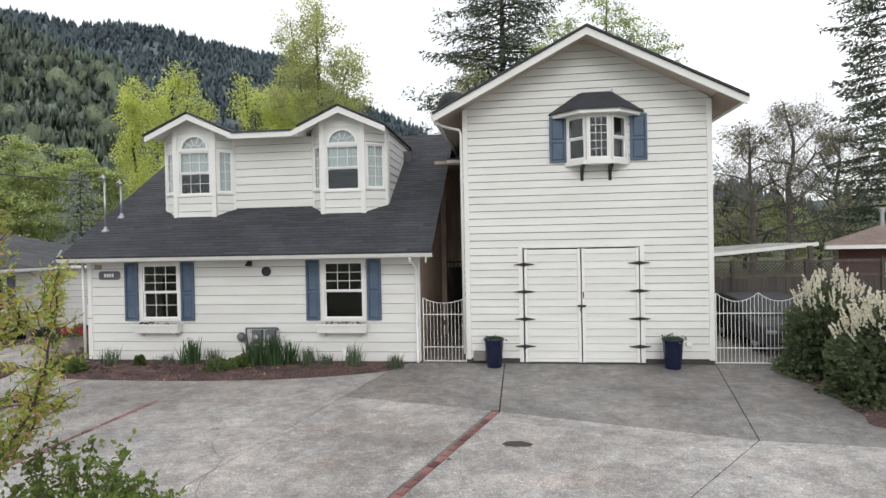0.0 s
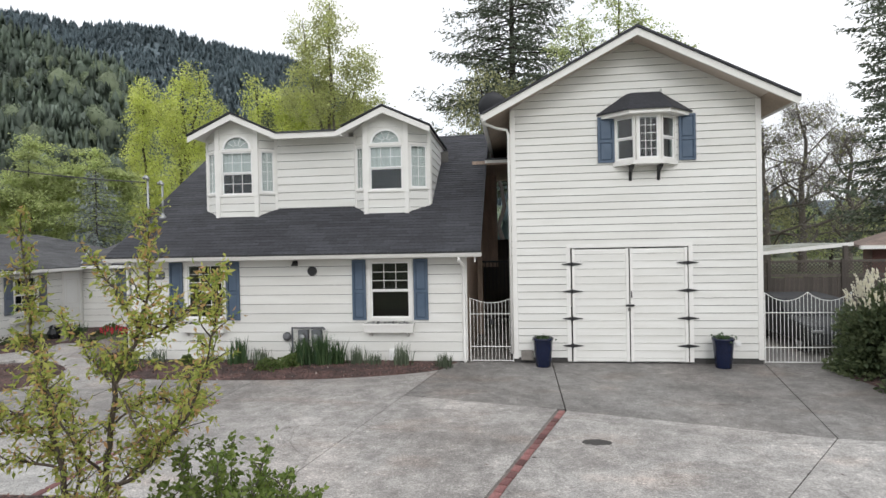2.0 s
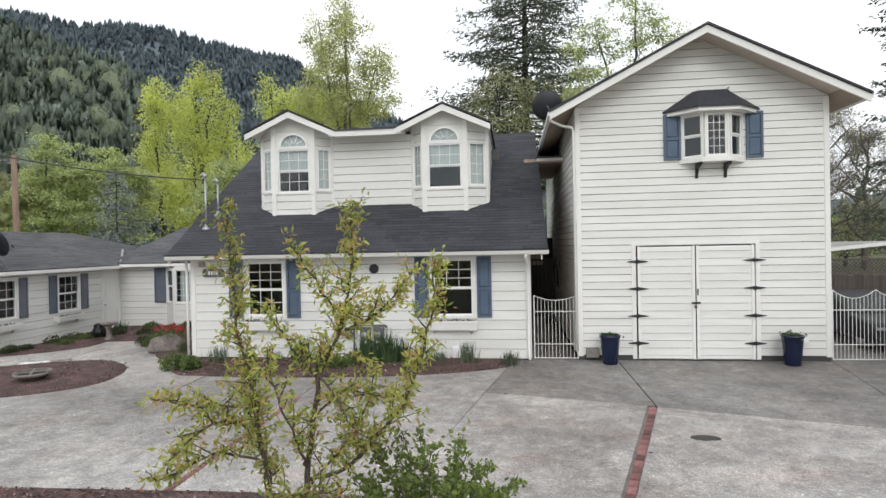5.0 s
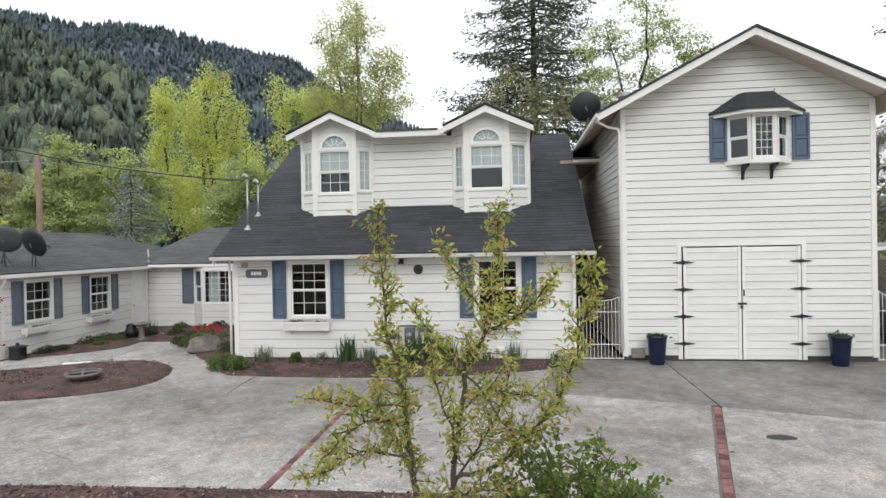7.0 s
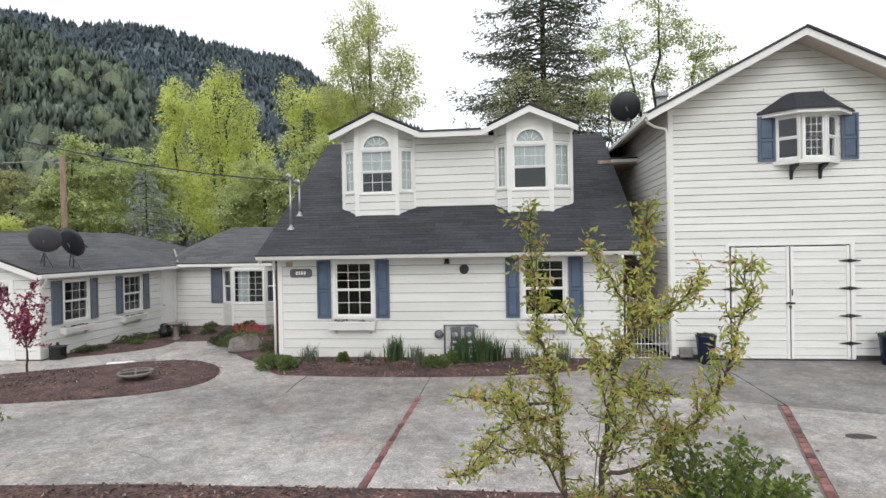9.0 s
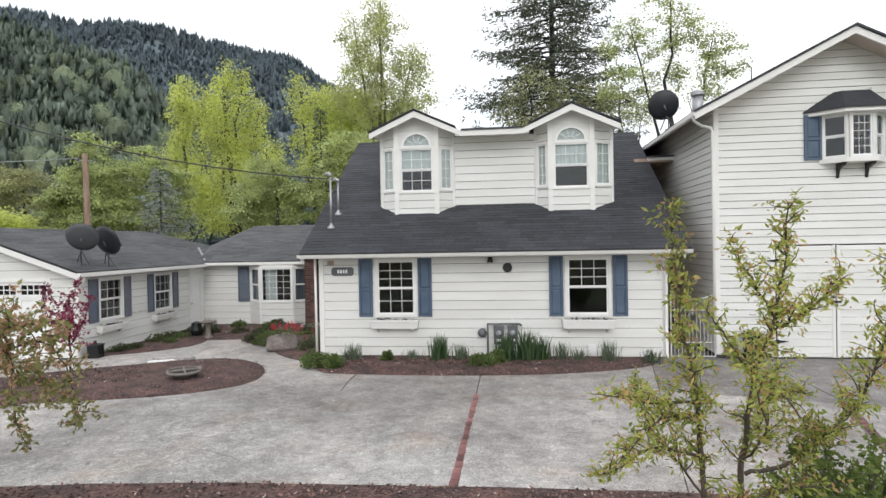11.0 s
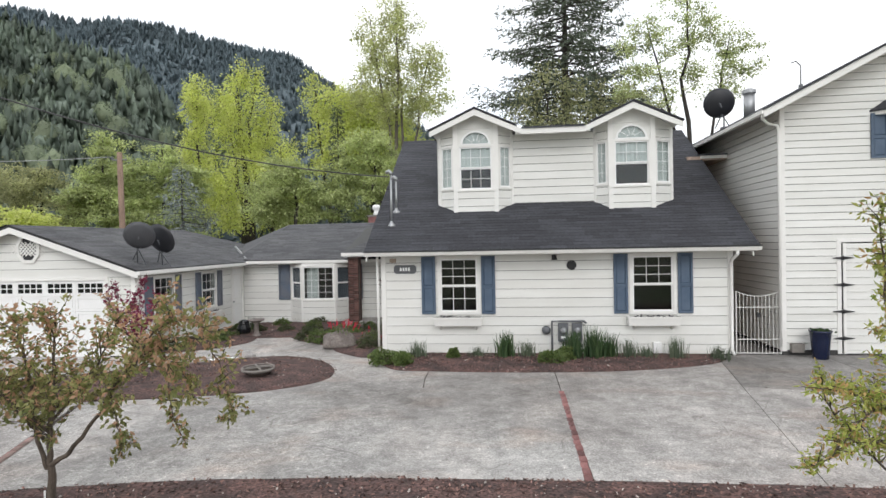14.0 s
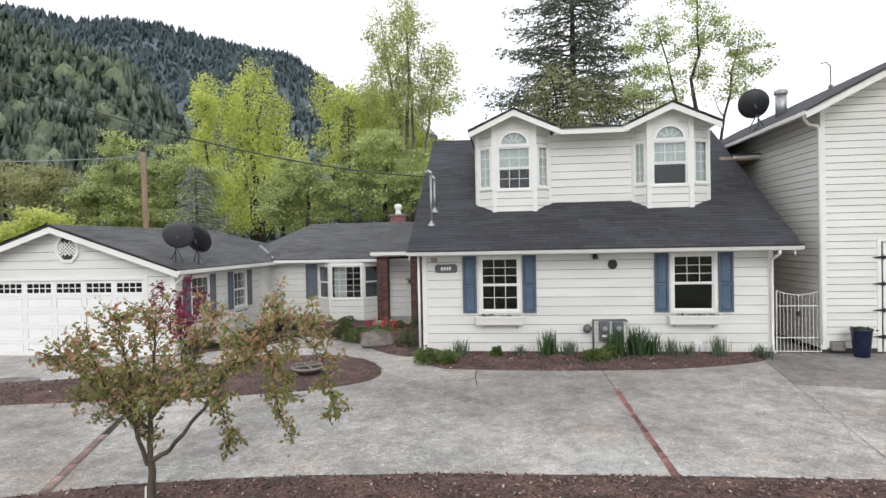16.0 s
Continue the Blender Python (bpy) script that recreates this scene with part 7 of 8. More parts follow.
# ---- shrubs and perennials ----
def shrub(name, x, y, w, d, h, mat, label, seed, leaves=2500, size=0.07, wide=0.4, base=None, flowers=None, stems=14):
    """A leafy mound on many stems; leaves crowd its uneven skin."""
    rng = np.random.default_rng(seed)
    z0 = gz(x, y) + 0.02 if base is None else base
    s = thing(name, (x, y, z0), label, "shrub")
    g = Geo()
    for _ in range(stems):
        a, r_ = rng.random() * 6.283, rng.random() ** 0.5 * 0.8
        e = Vector((x + math.cos(a) * r_ * w / 2, y + math.sin(a) * r_ * d / 2, z0 + h * (0.95 - 0.4 * r_)))
        o = Vector((x + math.cos(a) * r_ * w * .15, y + math.sin(a) * r_ * d * .15, z0 - 0.05))
        g.tube([o, o.lerp(e, .5) + Vector((0, 0, h * .1)), e], [max(0.006, h * .012), max(0.004, h * .008), 0.002], 4, caps=False)
    part("stem_clump", g, TWIG, s, kind="stuff")
    v = rng.normal(size=(leaves, 3))
    v /= np.linalg.norm(v, axis=1, keepdims=True)
    v[:, 2] = np.abs(v[:, 2])
    lump = 1 + 0.18 * np.sin(v[:, 0] * 5 + seed) * np.cos(v[:, 1] * 4) + 0.12 * np.sin(v[:, 2] * 9 + seed)
    rad = rng.random(leaves) ** 0.28 * lump
    p = v * rad[:, None] * np.array([w / 2, d / 2, h * 0.92]) + np.array([x, y, z0 + 0.02])
    part("leaves", leaf_mesh("leaves", p, v + rng.normal(size=v.shape) * 0.6, size, wide, rng, mat), None, s, kind="stuff")
    if flowers:
        fm, count, fsize, zmin = flowers
        at, al = [], []
        while len(at) < count * 14:
            u = rng.normal(size=3)
            u /= np.linalg.norm(u)
            if u[2] < zmin:
                continue
            c = np.array([x, y, z0]) + u * np.array([w / 2, d / 2, h]) * rng.uniform(0.95, 1.08)
            tilt = u * 0.5 + np.array([0, 0, 0.5])
            tilt = tilt + np.array([0, 0, 0.5]) + rng.normal(size=3) * 0.2
            for _ in range(14):
                at.append(c + tilt * rng.random() * fsize * 2.6 + rng.normal(size=3) * fsize * 0.10)
                al.append(tilt + rng.normal(size=3) * 0.3)
        part("blossoms", leaf_mesh("blossoms", at, al, fsize, 0.35, rng, fm), None, s, kind="stuff")
    return s


def blades(name, x, y, n, h, spread, label, seed, mat=None, wide=0.019):
    """A clump of upright sword leaves, each a bent tapering strip."""
    rng = np.random.default_rng(seed)
    z0 = gz(x, y) + 0.03
    c = thing(name, (x, y, z0), label, "plant", "bed plants")
    g = Geo()
    for _ in range(n):
        a, lean = rng.random() * 6.283, rng.uniform(0.02, 0.35)
        ox, oy = rng.normal() * spread * 0.4, rng.normal() * spread * 0.4
        hh = h * rng.uniform(0.55, 1.05)
        b = rng.random() * 3.14
        wx_, wy_ = math.cos(b) * wide, math.sin(b) * wide
        pts = []
        for t in (0, 0.4, 0.75, 1.0):
            k = lean * t * t * hh
            pts.append((x + ox + math.cos(a) * k, y + oy + math.sin(a) * k, z0 - 0.02 + hh * t * (1 - 0.12 * lean * t), 1 - t * t * 0.95))
        vs = [(px + s * wx_ * w_, py + s * wy_ * w_, pz) for px, py, pz, w_ in pts for s in (-1, 1)]
        g.add(vs, [(0, 1, 3, 2), (2, 3, 5, 4), (4, 5, 7, 6)])
    part("foliage", g, mat or IRISLEAF, c, kind="stuff")
    return c


rng = np.random.default_rng(81)
X, Y = -3.5, 4.1
bush = thing("roadside_shrub", (X, Y, 0.09), "bushy green shrub beneath the pear tree", "shrub")
g, at, along = Geo(), [], []
for k in range(46):
    a, q = k * 2.4, 0.25 + 0.75 * ((k + 0.5) / 46) ** 0.5
    ex, ey, ez = X + math.cos(a) * q * 0.92, Y + math.sin(a) * q * 0.6, 0.1 + (1.42 - 0.75 * q ** 2) * rng.uniform(0.8, 1.08)
    leader(g, rng, [(X + math.cos(a) * 0.08, Y + math.sin(a) * 0.08, 0.05), (X + (ex - X) * 0.45, Y + (ey - Y) * 0.45, ez * 0.6), (ex, ey, ez)], 0.010, 0.003, 9, at, along, cluster=3, leaf_every=0.030, start=0.3, twig_len=0.26, droop=0.0)
part("stem_clump", g, TWIG, bush, kind="stuff")
part("leaves", leaf_mesh("leaves", np.array(at), np.array(along), 0.058, 0.30, rng, BUSHLEAF, face=0.3), None, bush, kind="stuff")
TUFT = leaf_material("grey_green_tuft_leaf", (0.07, 0.095, 0.06), (0.15, 0.18, 0.12), 0.25)
blades("iris_clump", -8.15, 13.35, 120, 0.74, 0.24, "tall dark green iris clump in the bed", 1)
blades("iris_clump", -6.45, 13.3, 160, 0.74, 0.28, "tall dark green iris clump in the bed", 2)
blades("iris_clump", -5.95, 13.3, 160, 0.85, 0.26, "tall dark green iris clump in the bed", 3)
blades("iris_clump", -5.55, 13.35, 80, 0.69, 0.18, "tall dark green iris clump in the bed", 4)
for k, (x, h) in enumerate(((-7.58, 0.40), (-5.1, 0.45), (-3.97, 0.50), (-10.45, 0.42), (-2.92, 0.30), (-8.9, 0.26), (-4.7, 0.3))):
    blades("grass_tuft", x, 13.4, 95, h * 1.2, 0.26, "loose tuft of narrow grey-green leaves", 20 + k, TUFT, 0.011)
for k, (x, y, w, h) in enumerate(((-7.05, 12.75, 0.75, 0.32), (-11.25, 12.75, 0.75, 0.40), (-10.7, 12.55, 0.5, 0.34), (-9.5, 13.2, 0.3, 0.25), (-6.7, 13.1, 0.5, 0.3))):
    shrub("bed_shrub", x, y, w, w * 0.9, h, SHRUBLEAF, "low leafy green perennial in the mulch", 40 + k, 900, 0.06, 0.42)
for k, (x, y, w, h) in enumerate(((-12.2, 14.9, 0.7, 0.36), (-12.1, 16.2, 0.8, 0.5), (-14.2, 16.2, 0.7, 0.3), (-14.9, 17.6, 0.8, 0.3), (-13.4, 18.3, 0.8, 0.35), (-15.4, 19.2, 0.7, 0.3), (-12.4, 18.6, 0.7, 0.45), (-16.2, 18.6, 0.6, 0.22), (-17.0, 20.2, 0.7, 0.25), (-15.6, 20.6, 0.7, 0.2),
                                  (-18.3, 15.8, 0.45, 0.18), (-17.6, 16.6, 0.45, 0.18), (-18.2, 17.4, 0.45, 0.2), (-17.2, 18.6, 0.5, 0.24), (-18.3, 19.2, 0.5, 0.24))):
    shrub("bed_shrub", x, y, w, w, h, (OLDGREEN, OLDGREEN, SHRUBLEAF)[k % 3], "low leafy green perennial in the mulch", 60 + k, 420, 0.06, 0.4)
r = random.Random(44)
for k in range(26):
    if k % 2:
        x, y = r.uniform(-18.9, -17.3), r.uniform(15.2, 19.6)
    else:
        x, y = r.uniform(-15.4, -11.9), r.uniform(15.8, 19.3)
        if not inside(entry_bed, x, y):
            continue
    w = r.uniform(0.35, 0.75)
    shrub("ground_cover", x, y, w, w, r.uniform(0.10, 0.28), (OLDGREEN, SHRUBLEAF)[k % 3 == 0], "low dark ground-cover plant in the bed", 200 + k, 260, 0.06, 0.35, stems=4)
blades("iris_clump", -17.9, 19.6, 40, 0.5, 0.3, "green iris clump by the garage wall", 8)
# blossoming hedge by the gate
shrub("laurel_hedge", 6.80, 13.05, 2.1, 1.6, 2.04, LAUREL, "dark laurel bush with cream blossom spikes", 90, 9000, 0.12, 0.30, 0.02, (BLOSSOM, 150, 0.056, 0.68), 30)
shrub("laurel_hedge", 6.95, 11.0, 2.7, 2.0, 1.80, LAUREL, "broad laurel bush covered in cream blossom spikes", 91, 10000, 0.12, 0.30, 0.02, (BLOSSOM, 210, 0.058, 0.58), 30)
hedge_bed = smooth_loop([(6.0, 13.6), (5.9, 11.6), (5.7, 10.2), (6.1, 9.2), (12, 8.2), (12, 14), (8, 14)])
bed("hedge_bed", hedge_bed, "mulch under the laurel bushes", 500, 12)


# ---- boulder, bird bath, pots and yard things ----
def boulder(name, x, y, w, d, h, label, seed, mat=STONE):
    rng = np.random.default_rng(seed)
    b = bmesh.new()
    bmesh.ops.create_icosphere(b, subdivisions=3, radius=1.0)
    for v in b.verts:
        n_ = noise.noise(v.co * 1.3 + Vector((seed, 0, 0))) * 0.22 + noise.noise(v.co * 3.5 + Vector((0, seed, 0))) * 0.07
        v.co *= 1 + n_
        v.co = Vector((v.co.x * w / 2, v.co.y * d / 2, max(v.co.z, -0.35) * h * 0.62))
        v.co += Vector((x, y, gz(x, y) + h * 0.25))
    me = bpy.data.meshes.new(name)
    b.to_mesh(me)
    b.free()
    me.materials.append(mat)
    me.polygons.foreach_set("use_smooth", [True] * len(me.polygons))
    return tagged(new(name, me), label, "boulder")


boulder("boulder", -13.15, 15.3, 1.1, 0.85, 0.58, "rounded grey-pink boulder beside the walk", 3)
shrub("red_flowers", -13.0, 15.12, 1.0, 0.5, 0.24, SHRUBLEAF, "scarlet flowers spilling over the boulder", 95, 200, 0.05, 0.4, 0.44, (REDFLOWER, 30, 0.040, 0.2), 6)
shrub("red_flowers", -12.25, 15.6, 0.6, 0.5, 0.45, SHRUBLEAF, "scarlet flowers beside the boulder", 96, 300, 0.05, 0.4, None, (REDFLOWER, 7, 0.03, 0.3), 6)
bath = thing("bird_bath", (-16.9, 17.7, -0.1), "grey stone bird bath beside the walk", "bird bath")
part("pedestal", Geo().lathe([(0.17, 0.0), (0.17, 0.05), (0.09, 0.12), (0.08, 0.40), (0.12, 0.50)], (-16.9, 17.7, -0.1), 18), STONE, bath, smooth=True)
part("basin", Geo().lathe([(0.12, 0.50), (0.26, 0.56), (0.29, 0.60), (0.27, 0.60), (0.12, 0.55), (0.0, 0.545)], (-16.9, 17.7, -0.1), 24), STONE, bath, smooth=True)
urn = thing("dark_urn", (-17.5, 18.0, -0.1), "squat black ceramic urn by the bird bath", "pot")
part("body", Geo().lathe([(0.14, 0.0), (0.22, 0.12), (0.24, 0.28), (0.17, 0.42), (0.19, 0.47), (0.15, 0.47), (0.13, 0.40)], (-17.5, 18.0, -0.1), 20), GLOSSBLACK, urn, smooth=True)
part("lid", Geo().lathe([(0.20, 0.47), (0.12, 0.53), (0.03, 0.56)], (-17.5, 18.0, -0.1), 20), GLOSSBLACK, urn, smooth=True)
bn = thing("black_box", (-18.7, 14.55, -0.15), "small black meter box standing by the garage corner", "box")
part("body", Geo().box(-18.88, -18.52, 14.42, 14.7, -0.16, 0.22), GLOSSBLACK, bn, bevel=0.02)
part("lid", Geo().box(-18.90, -18.50, 14.40, 14.72, 0.22, 0.26), IRON, bn, bevel=0.01)
part("knob", Geo().lathe([(0.05, 0.0), (0.04, 0.10), (0.0, 0.11)], (-18.7, 14.55, 0.26), 10), IRON, bn)
fire = thing("stone_planter", (-13.9, 11.35, 0.0), "shallow round stone planter on a dark base", "planter")
zt = gz(-13.9, 11.35) + 0.10
part("base", Geo().lathe([(0.20, -0.04), (0.24, 0.03), (0.30, 0.09)], (-13.9, 11.35, zt), 22), SOIL, fire, smooth=True)
part("dish", Geo().lathe([(0.28, 0.09), (0.37, 0.13), (0.385, 0.17), (0.36, 0.185), (0.33, 0.14), (0.0, 0.12)], (-13.9, 11.35, zt), 26), MORTAR, fire, smooth=True)
part("soil", Geo().lathe([(0.33, 0.125), (0.325, 0.145)], (-13.9, 11.35, zt), 20), SOIL, fire)
for a in (35, 125):
    part("cross_bar", Geo(T(-13.9, 11.35, zt, a)).box(-0.34, 0.34, -0.018, 0.018, 0.178, 0.20), MORTAR, fire, "weathered bar across the planter")
part("rim_stone", Geo().tube([(-13.9 + 0.36 * math.cos(a * 0.3), 11.35 + 0.36 * math.sin(a * 0.3), zt + 0.185) for a in range(14)], 0.025, 6), STONE, fire)
for k, (x, y, w, d, a) in enumerate(((-15.75, 13.9, 1.25, 0.42, 8), (-21.3, 11.0, 1.3, 0.9, 20))):
    fl = thing("flat_stone", (x, y, gz(x, y)), "pale flat flagstone lying on the mulch", "stone", "flagstones")
    m = T(x, y, gz(x, y) + 0.09, a)
    pts = [(w / 2 * math.cos(i * 0.524) * (0.9 + 0.12 * math.sin(i * 2.3 + k)), d / 2 * math.sin(i * 0.524) * (0.9 + 0.12 * math.cos(i * 1.7))) for i in range(12)]
    part("slab", Geo(m).prism_z(pts, -0.06, 0.02), CONCRETE if k == 0 else STONE, fl, bevel=0.012)
# blue pots by the barn doors
for x, seed in ((-0.52, 1), (3.60, 2)):
    p = thing("blue_pot", (x, 13.55, 0.06), "tall glossy cobalt-blue planter beside the barn door", "pot", "blue pots")
    part("body", Geo().lathe([(0.165, 0.0), (0.175, 0.02), (0.215, 0.45), (0.232, 0.64), (0.25, 0.66), (0.25, 0.70), (0.225, 0.70), (0.21, 0.62)], (x, 13.55, 0.06), 24), POT, p, smooth=True)
    part("soil", Geo().lathe([(0.21, 0.60), (0.21, 0.65)], (x, 13.55, 0.06), 18), SOIL, p)
    rng = np.random.default_rng(seed)
    q = np.array([x, 13.55, 0.74]) + rng.normal(size=(160, 3)) * np.array([0.09, 0.09, 0.03])
    part("plant", leaf_mesh("plant", q, rng.normal(size=(160, 3)) + np.array([0, 0, 0.5]), 0.07, 0.30, rng, IRISLEAF), None, p, kind="stuff")


# ---- satellite dishes, flue, chimney ----
def dish(at, foot, aim, radius, label, mat=None):
    d = thing("satellite_dish", foot, label, "satellite dish", "satellite dishes")
    m = Matrix.Translation(at) @ Vector(aim).to_track_quat("Z", "Y").to_matrix().to_4x4()
    prof = [(0.02, 0.0), (radius * 0.4, 0.02), (radius * 0.75, 0.065), (radius, 0.115), (radius, 0.125), (radius * 0.75, 0.078), (radius * 0.4, 0.033), (0.0, 0.014)]
    part("reflector", Geo(m).lathe(prof, sides=28), mat or DISH, d, smooth=True)
    arm_end = m @ Vector((0, -radius * 0.75, 0.55))
    part("feed_arm", Geo().tube([m @ Vector((0, -radius * 0.9, 0.05)), arm_end], 0.014, 6), METER, d)
    part("feed_horn", Geo().tube([arm_end, m @ Vector((0, -radius * 0.5, 0.52))], [0.035, 0.045], 8), METER, d)
    f, a = Vector(foot), m @ Vector((0, 0, -0.02))
    part("mast", Geo().tube([f, f + Vector((0, 0, (a.z - f.z) * 0.6)), a], 0.022, 8), METER, d, smooth=True)
    for s in (-1, 1):
        part("brace", Geo().tube([f + Vector((s * 0.22, 0.1, -0.075 * s if abs(foot[0]) > 10 else 0)), f.lerp(a, 0.55)], 0.017, 6), METER, d)
    part("foot_plate", Geo().box(f.x - 0.09, f.x + 0.09, f.y - 0.09, f.y + 0.09, f.z - 0.05, f.z + 0.012), METER, d)
    return d


roof_z = lambda x: GE + (GR - GE) * (-18.72 - x) / (-18.72 - GX)
dish((-18.98, 14.45, 3.42), (-19.25, 14.75, roof_z(-19.25) + 0.02), (-0.35, 0.8, 0.40), 0.44, "dark grey satellite dish on the garage roof", material("faded_grey_dish_enamel", (0.07, 0.072, 0.08), 0.5, 0.1, 4, 60, 0.05))
dish((-18.95, 15.35, 3.33), (-19.0, 15.6, roof_z(-19.0) + 0.02), (0.15, 0.85, 0.35), 0.49, "black satellite dish on the garage roof")
dish((-1.73, 16.5, 7.05), (-1.55, 16.7, 6.37), (0.1, 0.9, 0.3), 0.44, "black satellite dish on the tall roof's eave")
flue = thing("flue_pipe", (-0.3, 18.0, 7.0), "short galvanised flue pipe on the tall roof", "flue")
part("pipe", Geo().tube([(-0.3, 18, 6.85), (-0.3, 18, 7.66)], 0.165, 14), GALV, flue, smooth=True)
part("cap", Geo().lathe([(0.17, 0.0), (0.205, 0.02), (0.205, 0.12), (0.08, 0.18)], (-0.3, 18, 7.64), 16), GALV, flue)
ant = thing("roof_antenna", (1.74, 19.0, 8.03), "thin hooked antenna rod on the roof ridge", "antenna")
part("rod", Geo().tube([(1.74, 19, 7.95), (1.74, 19, 8.75), (1.6, 19, 8.9), (1.45, 19, 8.86)], 0.02, 6), METER, ant)
part("clamp", Geo().box(1.69, 1.79, 18.95, 19.05, 8.0, 8.12), METER, ant)
chim = thing("chimney", (-14.6, 26.5, 3.4), "short brick chimney with a white cap", "chimney")
part("stack", Geo().box(-14.95, -14.25, 26.2, 26.8, 3.2, 4.42), BRICK, chim, bevel=0.01)
part("crown", Geo().box(-15.0, -14.2, 26.15, 26.85, 4.42, 4.50), MORTAR, chim)
part("cap", Geo().lathe([(0.20, 0.0), (0.14, 0.12), (0.13, 0.25), (0.20, 0.34), (0.19, 0.48), (0.10, 0.52)], (-14.6, 26.5, 4.50), 16), SASH, chim, smooth=True)

# utility pole and wires
up = thing("utility_pole", (-26.4, 24.0, -0.3), "weathered wooden utility pole behind the garage", "utility pole")
part("pole", Geo().tube([(-26.4, 24, -0.4), (-26.5, 24, 3.5), (-26.56, 24, 7.7)], [0.15, 0.14, 0.12], 12), POLE, up, smooth=True)
part("bracket", Geo().tube([(-26.95, 24, 7.35), (-26.2, 24, 7.35)], 0.035, 6), GALV, up)
part("insulator", Geo().lathe([(0.06, 0.0), (0.08, 0.06), (0.05, 0.14)], (-26.95, 24, 7.37), 10), METER, up)


def wire(a, b, sag, label, mat=IRON, thick=0.02):
    a, b = Vector(a), Vector(b)
    pts = [a.lerp(b, i / 16) - Vector((0, 0, sag * 4 * (i / 16) * (1 - i / 16))) for i in range(17)]
    tagged(part("power_line", Geo().tube(pts, thick, 5), mat, None, label), category="cable", group="power lines")


wire((-11.38, 14.42, 4.95), (-25.67, 7.35, 9.59), 1.02, "dark grey service cable running to the roof mast", material("weathered_cable_sheath", (0.05, 0.05, 0.052), 0.6, 0.1, 4, 30, 0.05), 0.018)
wire((-26.95, 24, 7.5), (-44, 24.5, 8.2), 0.25, "pale grey cable from the utility pole", GALV, 0.022)

# ---- fence, carport and neighbour beyond the far gate ----
fence = thing("board_fence", (8.5, 19.0, 0.0), "weathered brown board fence with a lattice top", "fence")
bd = Geo().box(-0.068, 0.068, -0.011, 0.011, 0.06, 1.78).mesh("board", OLDWOOD)
r = random.Random(12)
for i in range(52):
    ob = part("board", bd, None, fence)
    ob.matrix_basis = Matrix.Translation((4.75 + i * 0.142, 19.0 + r.uniform(-.006, .006), r.uniform(-.02, .02)))
    ob.matrix_parent_inverse = fence.matrix_basis.inverted()
for x in (4.72, 6.9, 9.1, 11.3):
    part("post", Geo().box(x - 0.05, x + 0.05, 18.93, 19.03, 0.0, 2.35), OLDWOOD, fence)
part("rail", Geo().box(4.7, 12.1, 18.96, 19.02, 1.80, 1.88), OLDWOOD, fence)
part("rail", Geo().box(4.7, 12.1, 18.96, 19.02, 2.24, 2.32), OLDWOOD, fence)
g = Geo()
for i in range(-3, 62):
    x = 4.75 + i * 0.115
    for s, yy in ((1, 18.985), (-1, 18.995)):
        a, b = (x, 1.88), (x + s * 0.36, 2.24)
        if min(a[0], b[0]) > 4.72 and max(a[0], b[0]) < 12.05:
            g.prism_y([(a[0] - 0.016, a[1]), (a[0] + 0.016, a[1]), (b[0] + 0.016, b[1]), (b[0] - 0.016, b[1])], yy, yy + 0.008)
part("lattice", g, OLDWOOD, fence, kind="stuff")
carport = thing("carport", (8.2, 20.5, 0.0), "low flat carport roof with a white edge", "carport")
part("roof", Geo().add([(5.2, 19.4, 2.36), (9.9, 20.0, 2.76), (10.4, 24.5, 2.74), (5.2, 24.5, 2.45), (5.2, 19.4, 2.44), (9.9, 20.0, 2.84), (10.4, 24.5, 2.82), (5.2, 24.5, 2.53)],
                       [(3, 2, 1, 0), (4, 5, 6, 7), (0, 1, 5, 4), (1, 2, 6, 5), (2, 3, 7, 6), (3, 0, 4, 7)]), material("mossy_roll_roofing", (0.38, 0.38, 0.36), 0.85, 0.2, 1.2, 12, 0.2, second=(0.22, 0.23, 0.17)), carport)
part("fascia", Geo().add([(5.15, 19.33, 2.34), (9.95, 19.93, 2.74), (9.95, 19.98, 2.74), (5.15, 19.38, 2.34), (5.15, 19.33, 2.46), (9.95, 19.93, 2.86), (9.95, 19.98, 2.86), (5.15, 19.38, 2.46)],
                         [(3, 2, 1, 0), (4, 5, 6, 7), (0, 1, 5, 4), (1, 2, 6, 5), (2, 3, 7, 6), (3, 0, 4, 7)]), TRIM, carport)
for x, z in ((5.4, 2.4), (9.6, 2.75)):
    part("post", Geo().box(x - 0.06, x + 0.06, 19.7, 19.82, 0.0, z), OLDWOOD, carport)
neigh = thing("neighbour_house", (14.0, 21.0, 0.0), "low red-brown neighbouring house with a tan shingle roof", "house")
part("wall", Geo().prism_z([(10.9, 20.6), (19.0, 20.6), (19.0, 28), (14.8, 28)], -0.1, 2.75), material("red_brown_clapboard", (0.13, 0.055, 0.045), 0.75, 0.15, 2, 25, 0.2, stretch=(0.4, 0.4, 8)), neigh)
TANROOF = material("tan_shingle", (0.23, 0.17, 0.14), 0.9, 0.25, 1.5, 12, 0.5, second=(0.17, 0.125, 0.105), island=0.2)
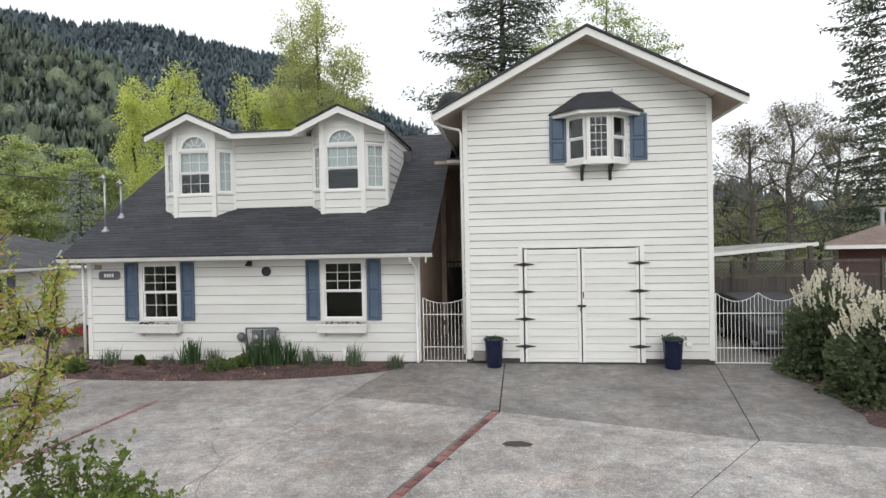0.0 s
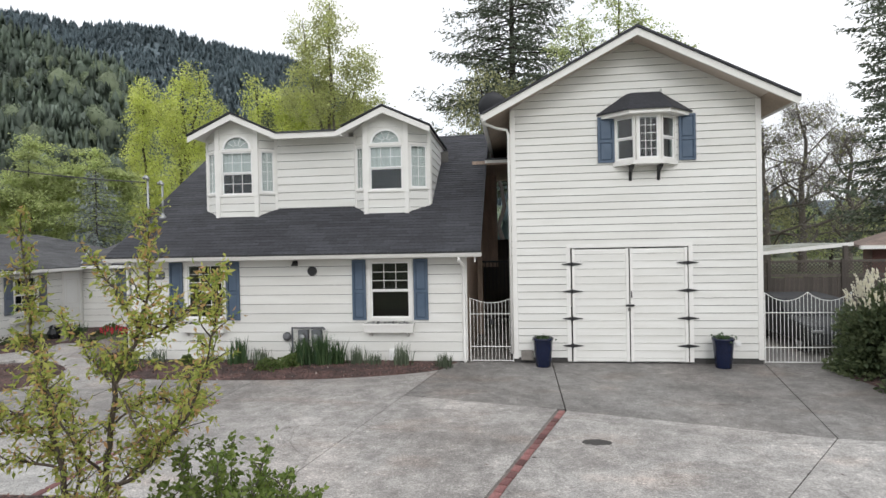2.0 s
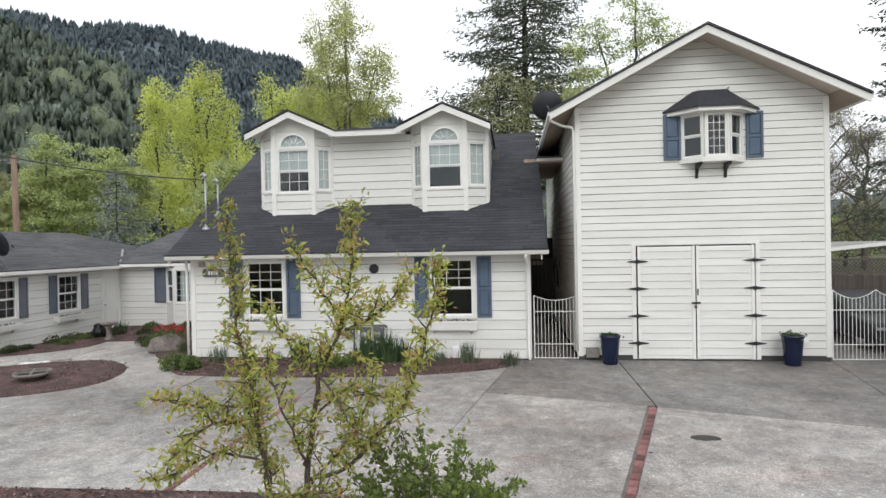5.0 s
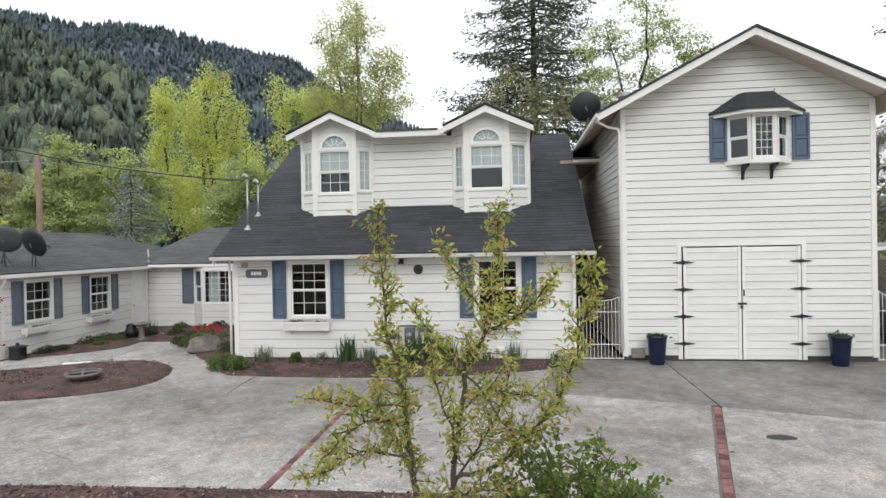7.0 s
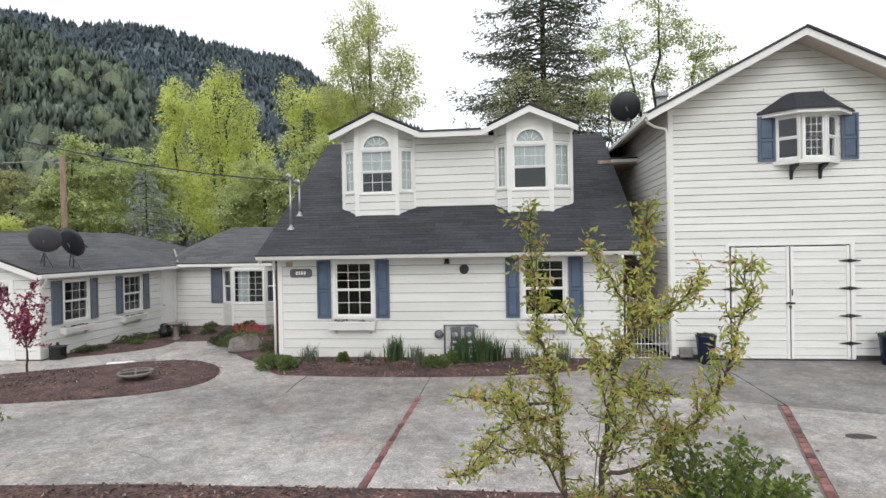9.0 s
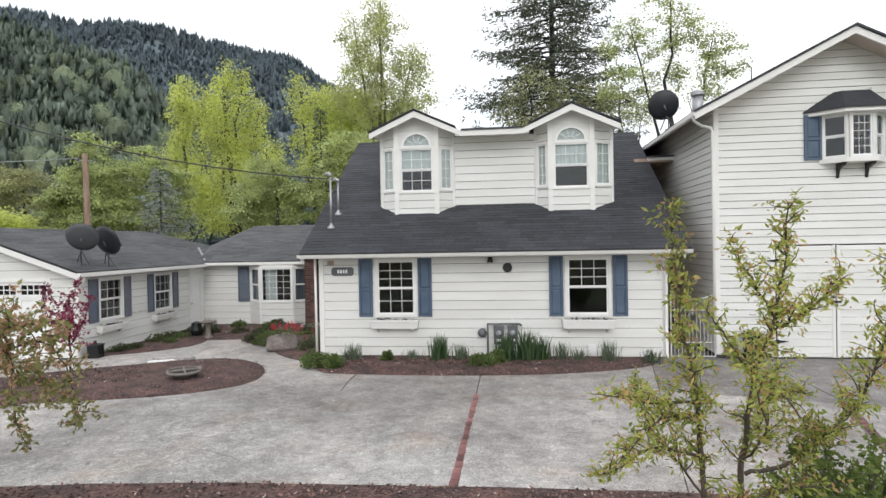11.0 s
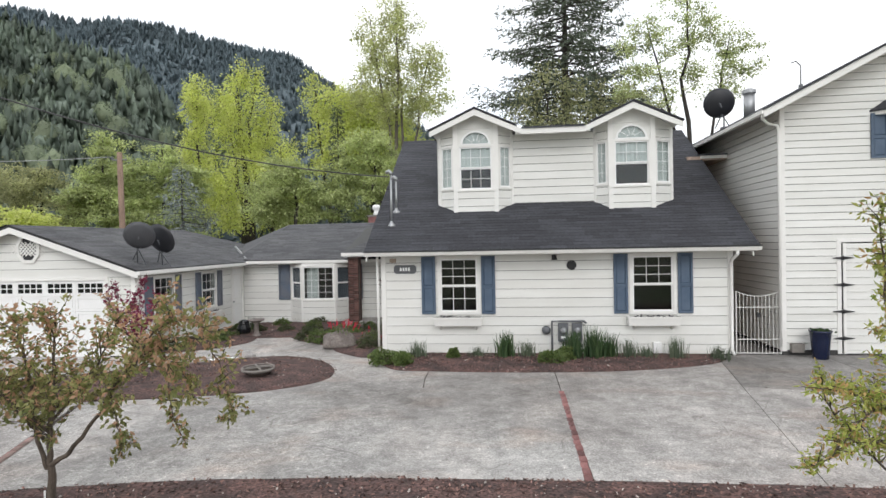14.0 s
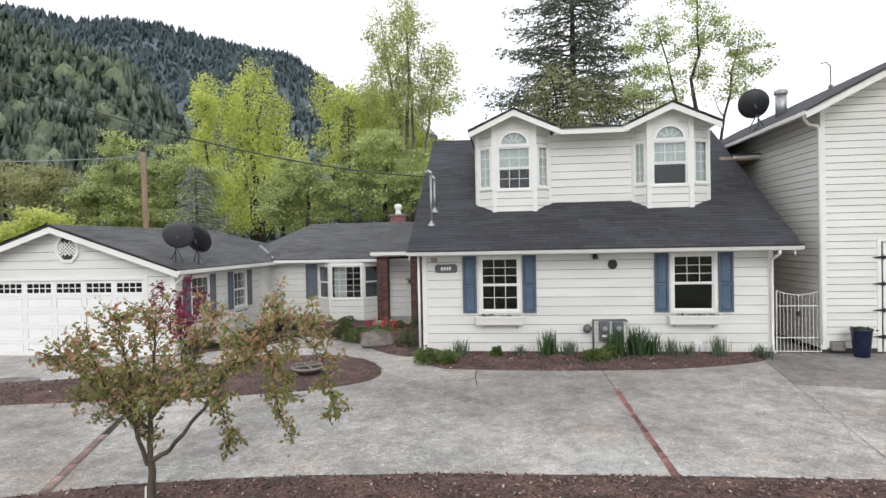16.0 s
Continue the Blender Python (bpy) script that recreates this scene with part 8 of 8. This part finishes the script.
part("roof", Geo().add([(10.2, 20.0, 2.74), (19.5, 20.0, 2.74), (19.5, 28.6, 2.74), (14.5, 28.6, 2.74), (15.6, 24.3, 3.85), (17.2, 24.3, 3.85), (10.2, 20.0, 2.66), (19.5, 20.0, 2.66), (19.5, 28.6, 2.66), (14.5, 28.6, 2.66)],
                       [(0, 1, 5, 4), (1, 2, 5), (2, 3, 4, 5), (3, 0, 4), (6, 7, 1, 0), (7, 8, 2, 1), (9, 6, 0, 3), (9, 8, 7, 6)]), TANROOF, neigh)
part("gutter", Geo().box(10.15, 19.5, 19.9, 20.0, 2.62, 2.74), TRIM, neigh)
part("window", ring(Geo(), 12.3, 13.6, 1.0, 2.2, 0.07, 20.54, 20.6), TRIM, neigh)
part("pane", Geo().box(12.36, 13.54, 20.57, 20.595, 1.06, 2.14), GLOSSBLACK, neigh)
part("vent_pipe", Geo().tube([(13.4, 22.5, 3.3), (13.4, 22.5, 3.9)], 0.07, 10).lathe([(0.10, 0.0), (0.10, 0.12), (0.03, 0.16)], (13.4, 22.5, 3.9), 10), GALV, neigh)
car = thing("parked_car", (7.0, 16.6, 0.06), "dark grey parked car behind the iron gate", "car")
side = [(14.9, 0.34), (14.95, 0.62), (15.1, 0.80), (16.1, 0.92), (16.7, 1.36), (18.0, 1.42), (18.6, 1.05), (18.8, 0.7), (18.78, 0.34)]
CARPAINT = material("dark_car_paint", (0.018, 0.019, 0.022), 0.6, 0.05, 2, 60, 0.0)
part("body", Geo().prism_x(side, 6.15, 7.85), CARPAINT, car, bevel=0.06)
part("windscreen", Geo().add([(6.28, 16.12, 0.96), (7.72, 16.12, 0.96), (7.62, 16.66, 1.345), (6.38, 16.66, 1.345), (6.28, 16.135, 0.945), (7.72, 16.135, 0.945), (7.62, 16.675, 1.33), (6.38, 16.675, 1.33)],
                             [(0, 1, 2, 3), (7, 6, 5, 4), (0, 4, 5, 1), (1, 5, 6, 2), (2, 6, 7, 3), (3, 7, 4, 0)]), GLOSSBLACK, car)
for x in (6.2, 7.6):
    for y in (15.6, 18.0):
        wh_ = part("wheel", Geo(pose(x, y, 0.37, 0, 90, 0)).lathe([(0.20, 0.0), (0.31, 0.0), (0.32, 0.05), (0.32, 0.17), (0.31, 0.21), (0.20, 0.21)], sides=20), IRON, car)
        part("rim", Geo(pose(x - 0.01, y, 0.37, 0, 90, 0)).lathe([(0.0, -0.01), (0.19, 0.0), (0.19, 0.02)], sides=14), GALV, wh_)
for x in (6.35, 7.65):
    part("headlight", Geo().box(x - 0.12, x + 0.12, 14.93, 14.98, 0.64, 0.71), GALV, car, bevel=0.01)
# loose stones and leaves on the drive
r = random.Random(31)
for k in range(26):
    x, y = r.uniform(-14, 3), r.uniform(6.4, 11.5)
    s = r.uniform(0.012, 0.05)
    a = r.uniform(0, 3)
    pb_ = Geo(T(x, y, gz(x, y) + 0.004, math.degrees(a))).add([(s, 0, 0), (0, s * .5, 0.004), (-s, 0, 0.006), (0, -s * .5, 0.01)], [(0, 1, 2, 3)])
    tagged(part("fallen_leaf", pb_, (SOIL, CHIP, STONE)[k % 3], None, "dry fallen leaf lying on the concrete"), category="leaf", group="fallen leaves")


# crumpled pale sheet on the back edge of the island bed
def crumpled_sheet(x, y, length, depth, turn):
    nx, ny, vs, fs = 22, 7, [], []
    for layer in (0.0, -0.012):
        for j in range(ny):
            for i in range(nx):
                u, v = i / (nx - 1) - 0.5, j / (ny - 1) - 0.5
                px = u * length + 0.04 * noise.noise((u * 9, v * 4, 3.0))
                py = v * depth * (0.7 + 0.5 * noise.noise((u * 5, 1.0, 2.0))) + 0.08 * math.sin(u * 5)
                vs.append((px, py, 0.05 + layer + 0.05 * abs(noise.noise((u * 8, v * 5, 0.4)))))
    m = nx * ny
    for j in range(ny - 1):
        for i in range(nx - 1):
            k = j * nx + i
            fs += [(k, k + 1, k + 1 + nx, k + nx), (m + k + nx, m + k + 1 + nx, m + k + 1, m + k)]
    rim = [i for i in range(nx)] + [j * nx + nx - 1 for j in range(1, ny)] + [(ny - 1) * nx + i for i in range(nx - 2, -1, -1)] + [j * nx for j in range(ny - 2, 0, -1)]
    for k, a in enumerate(rim):
        b = rim[(k + 1) % len(rim)]
        fs.append((a, m + a, m + b, b))
    g = Geo(T(x, y, gz(x, y), turn)).add(vs, fs)
    tagged(part("plastic_sheet", g, SASH, None, "crumpled white sheet lying on the bed edge"), category="sheet")


crumpled_sheet(-15.75, 13.75, 1.15, 0.34, 24)

# pale boards stacked on the island bed
boards = thing("white_boards", (-20.75, 10.49, 0.05), "two weathered white boards lying on the mulch", "boards")
for k in range(2):
    part("board", Geo(T(-20.75, 10.49 + 0.10 * k, gz(-20.60, 10.49), 12 - 9 * k)).box(-0.42, 0.42, -0.13, 0.13, 0.04 + 0.045 * k, 0.08 + 0.045 * k), SASH, boards, bevel=0.006)
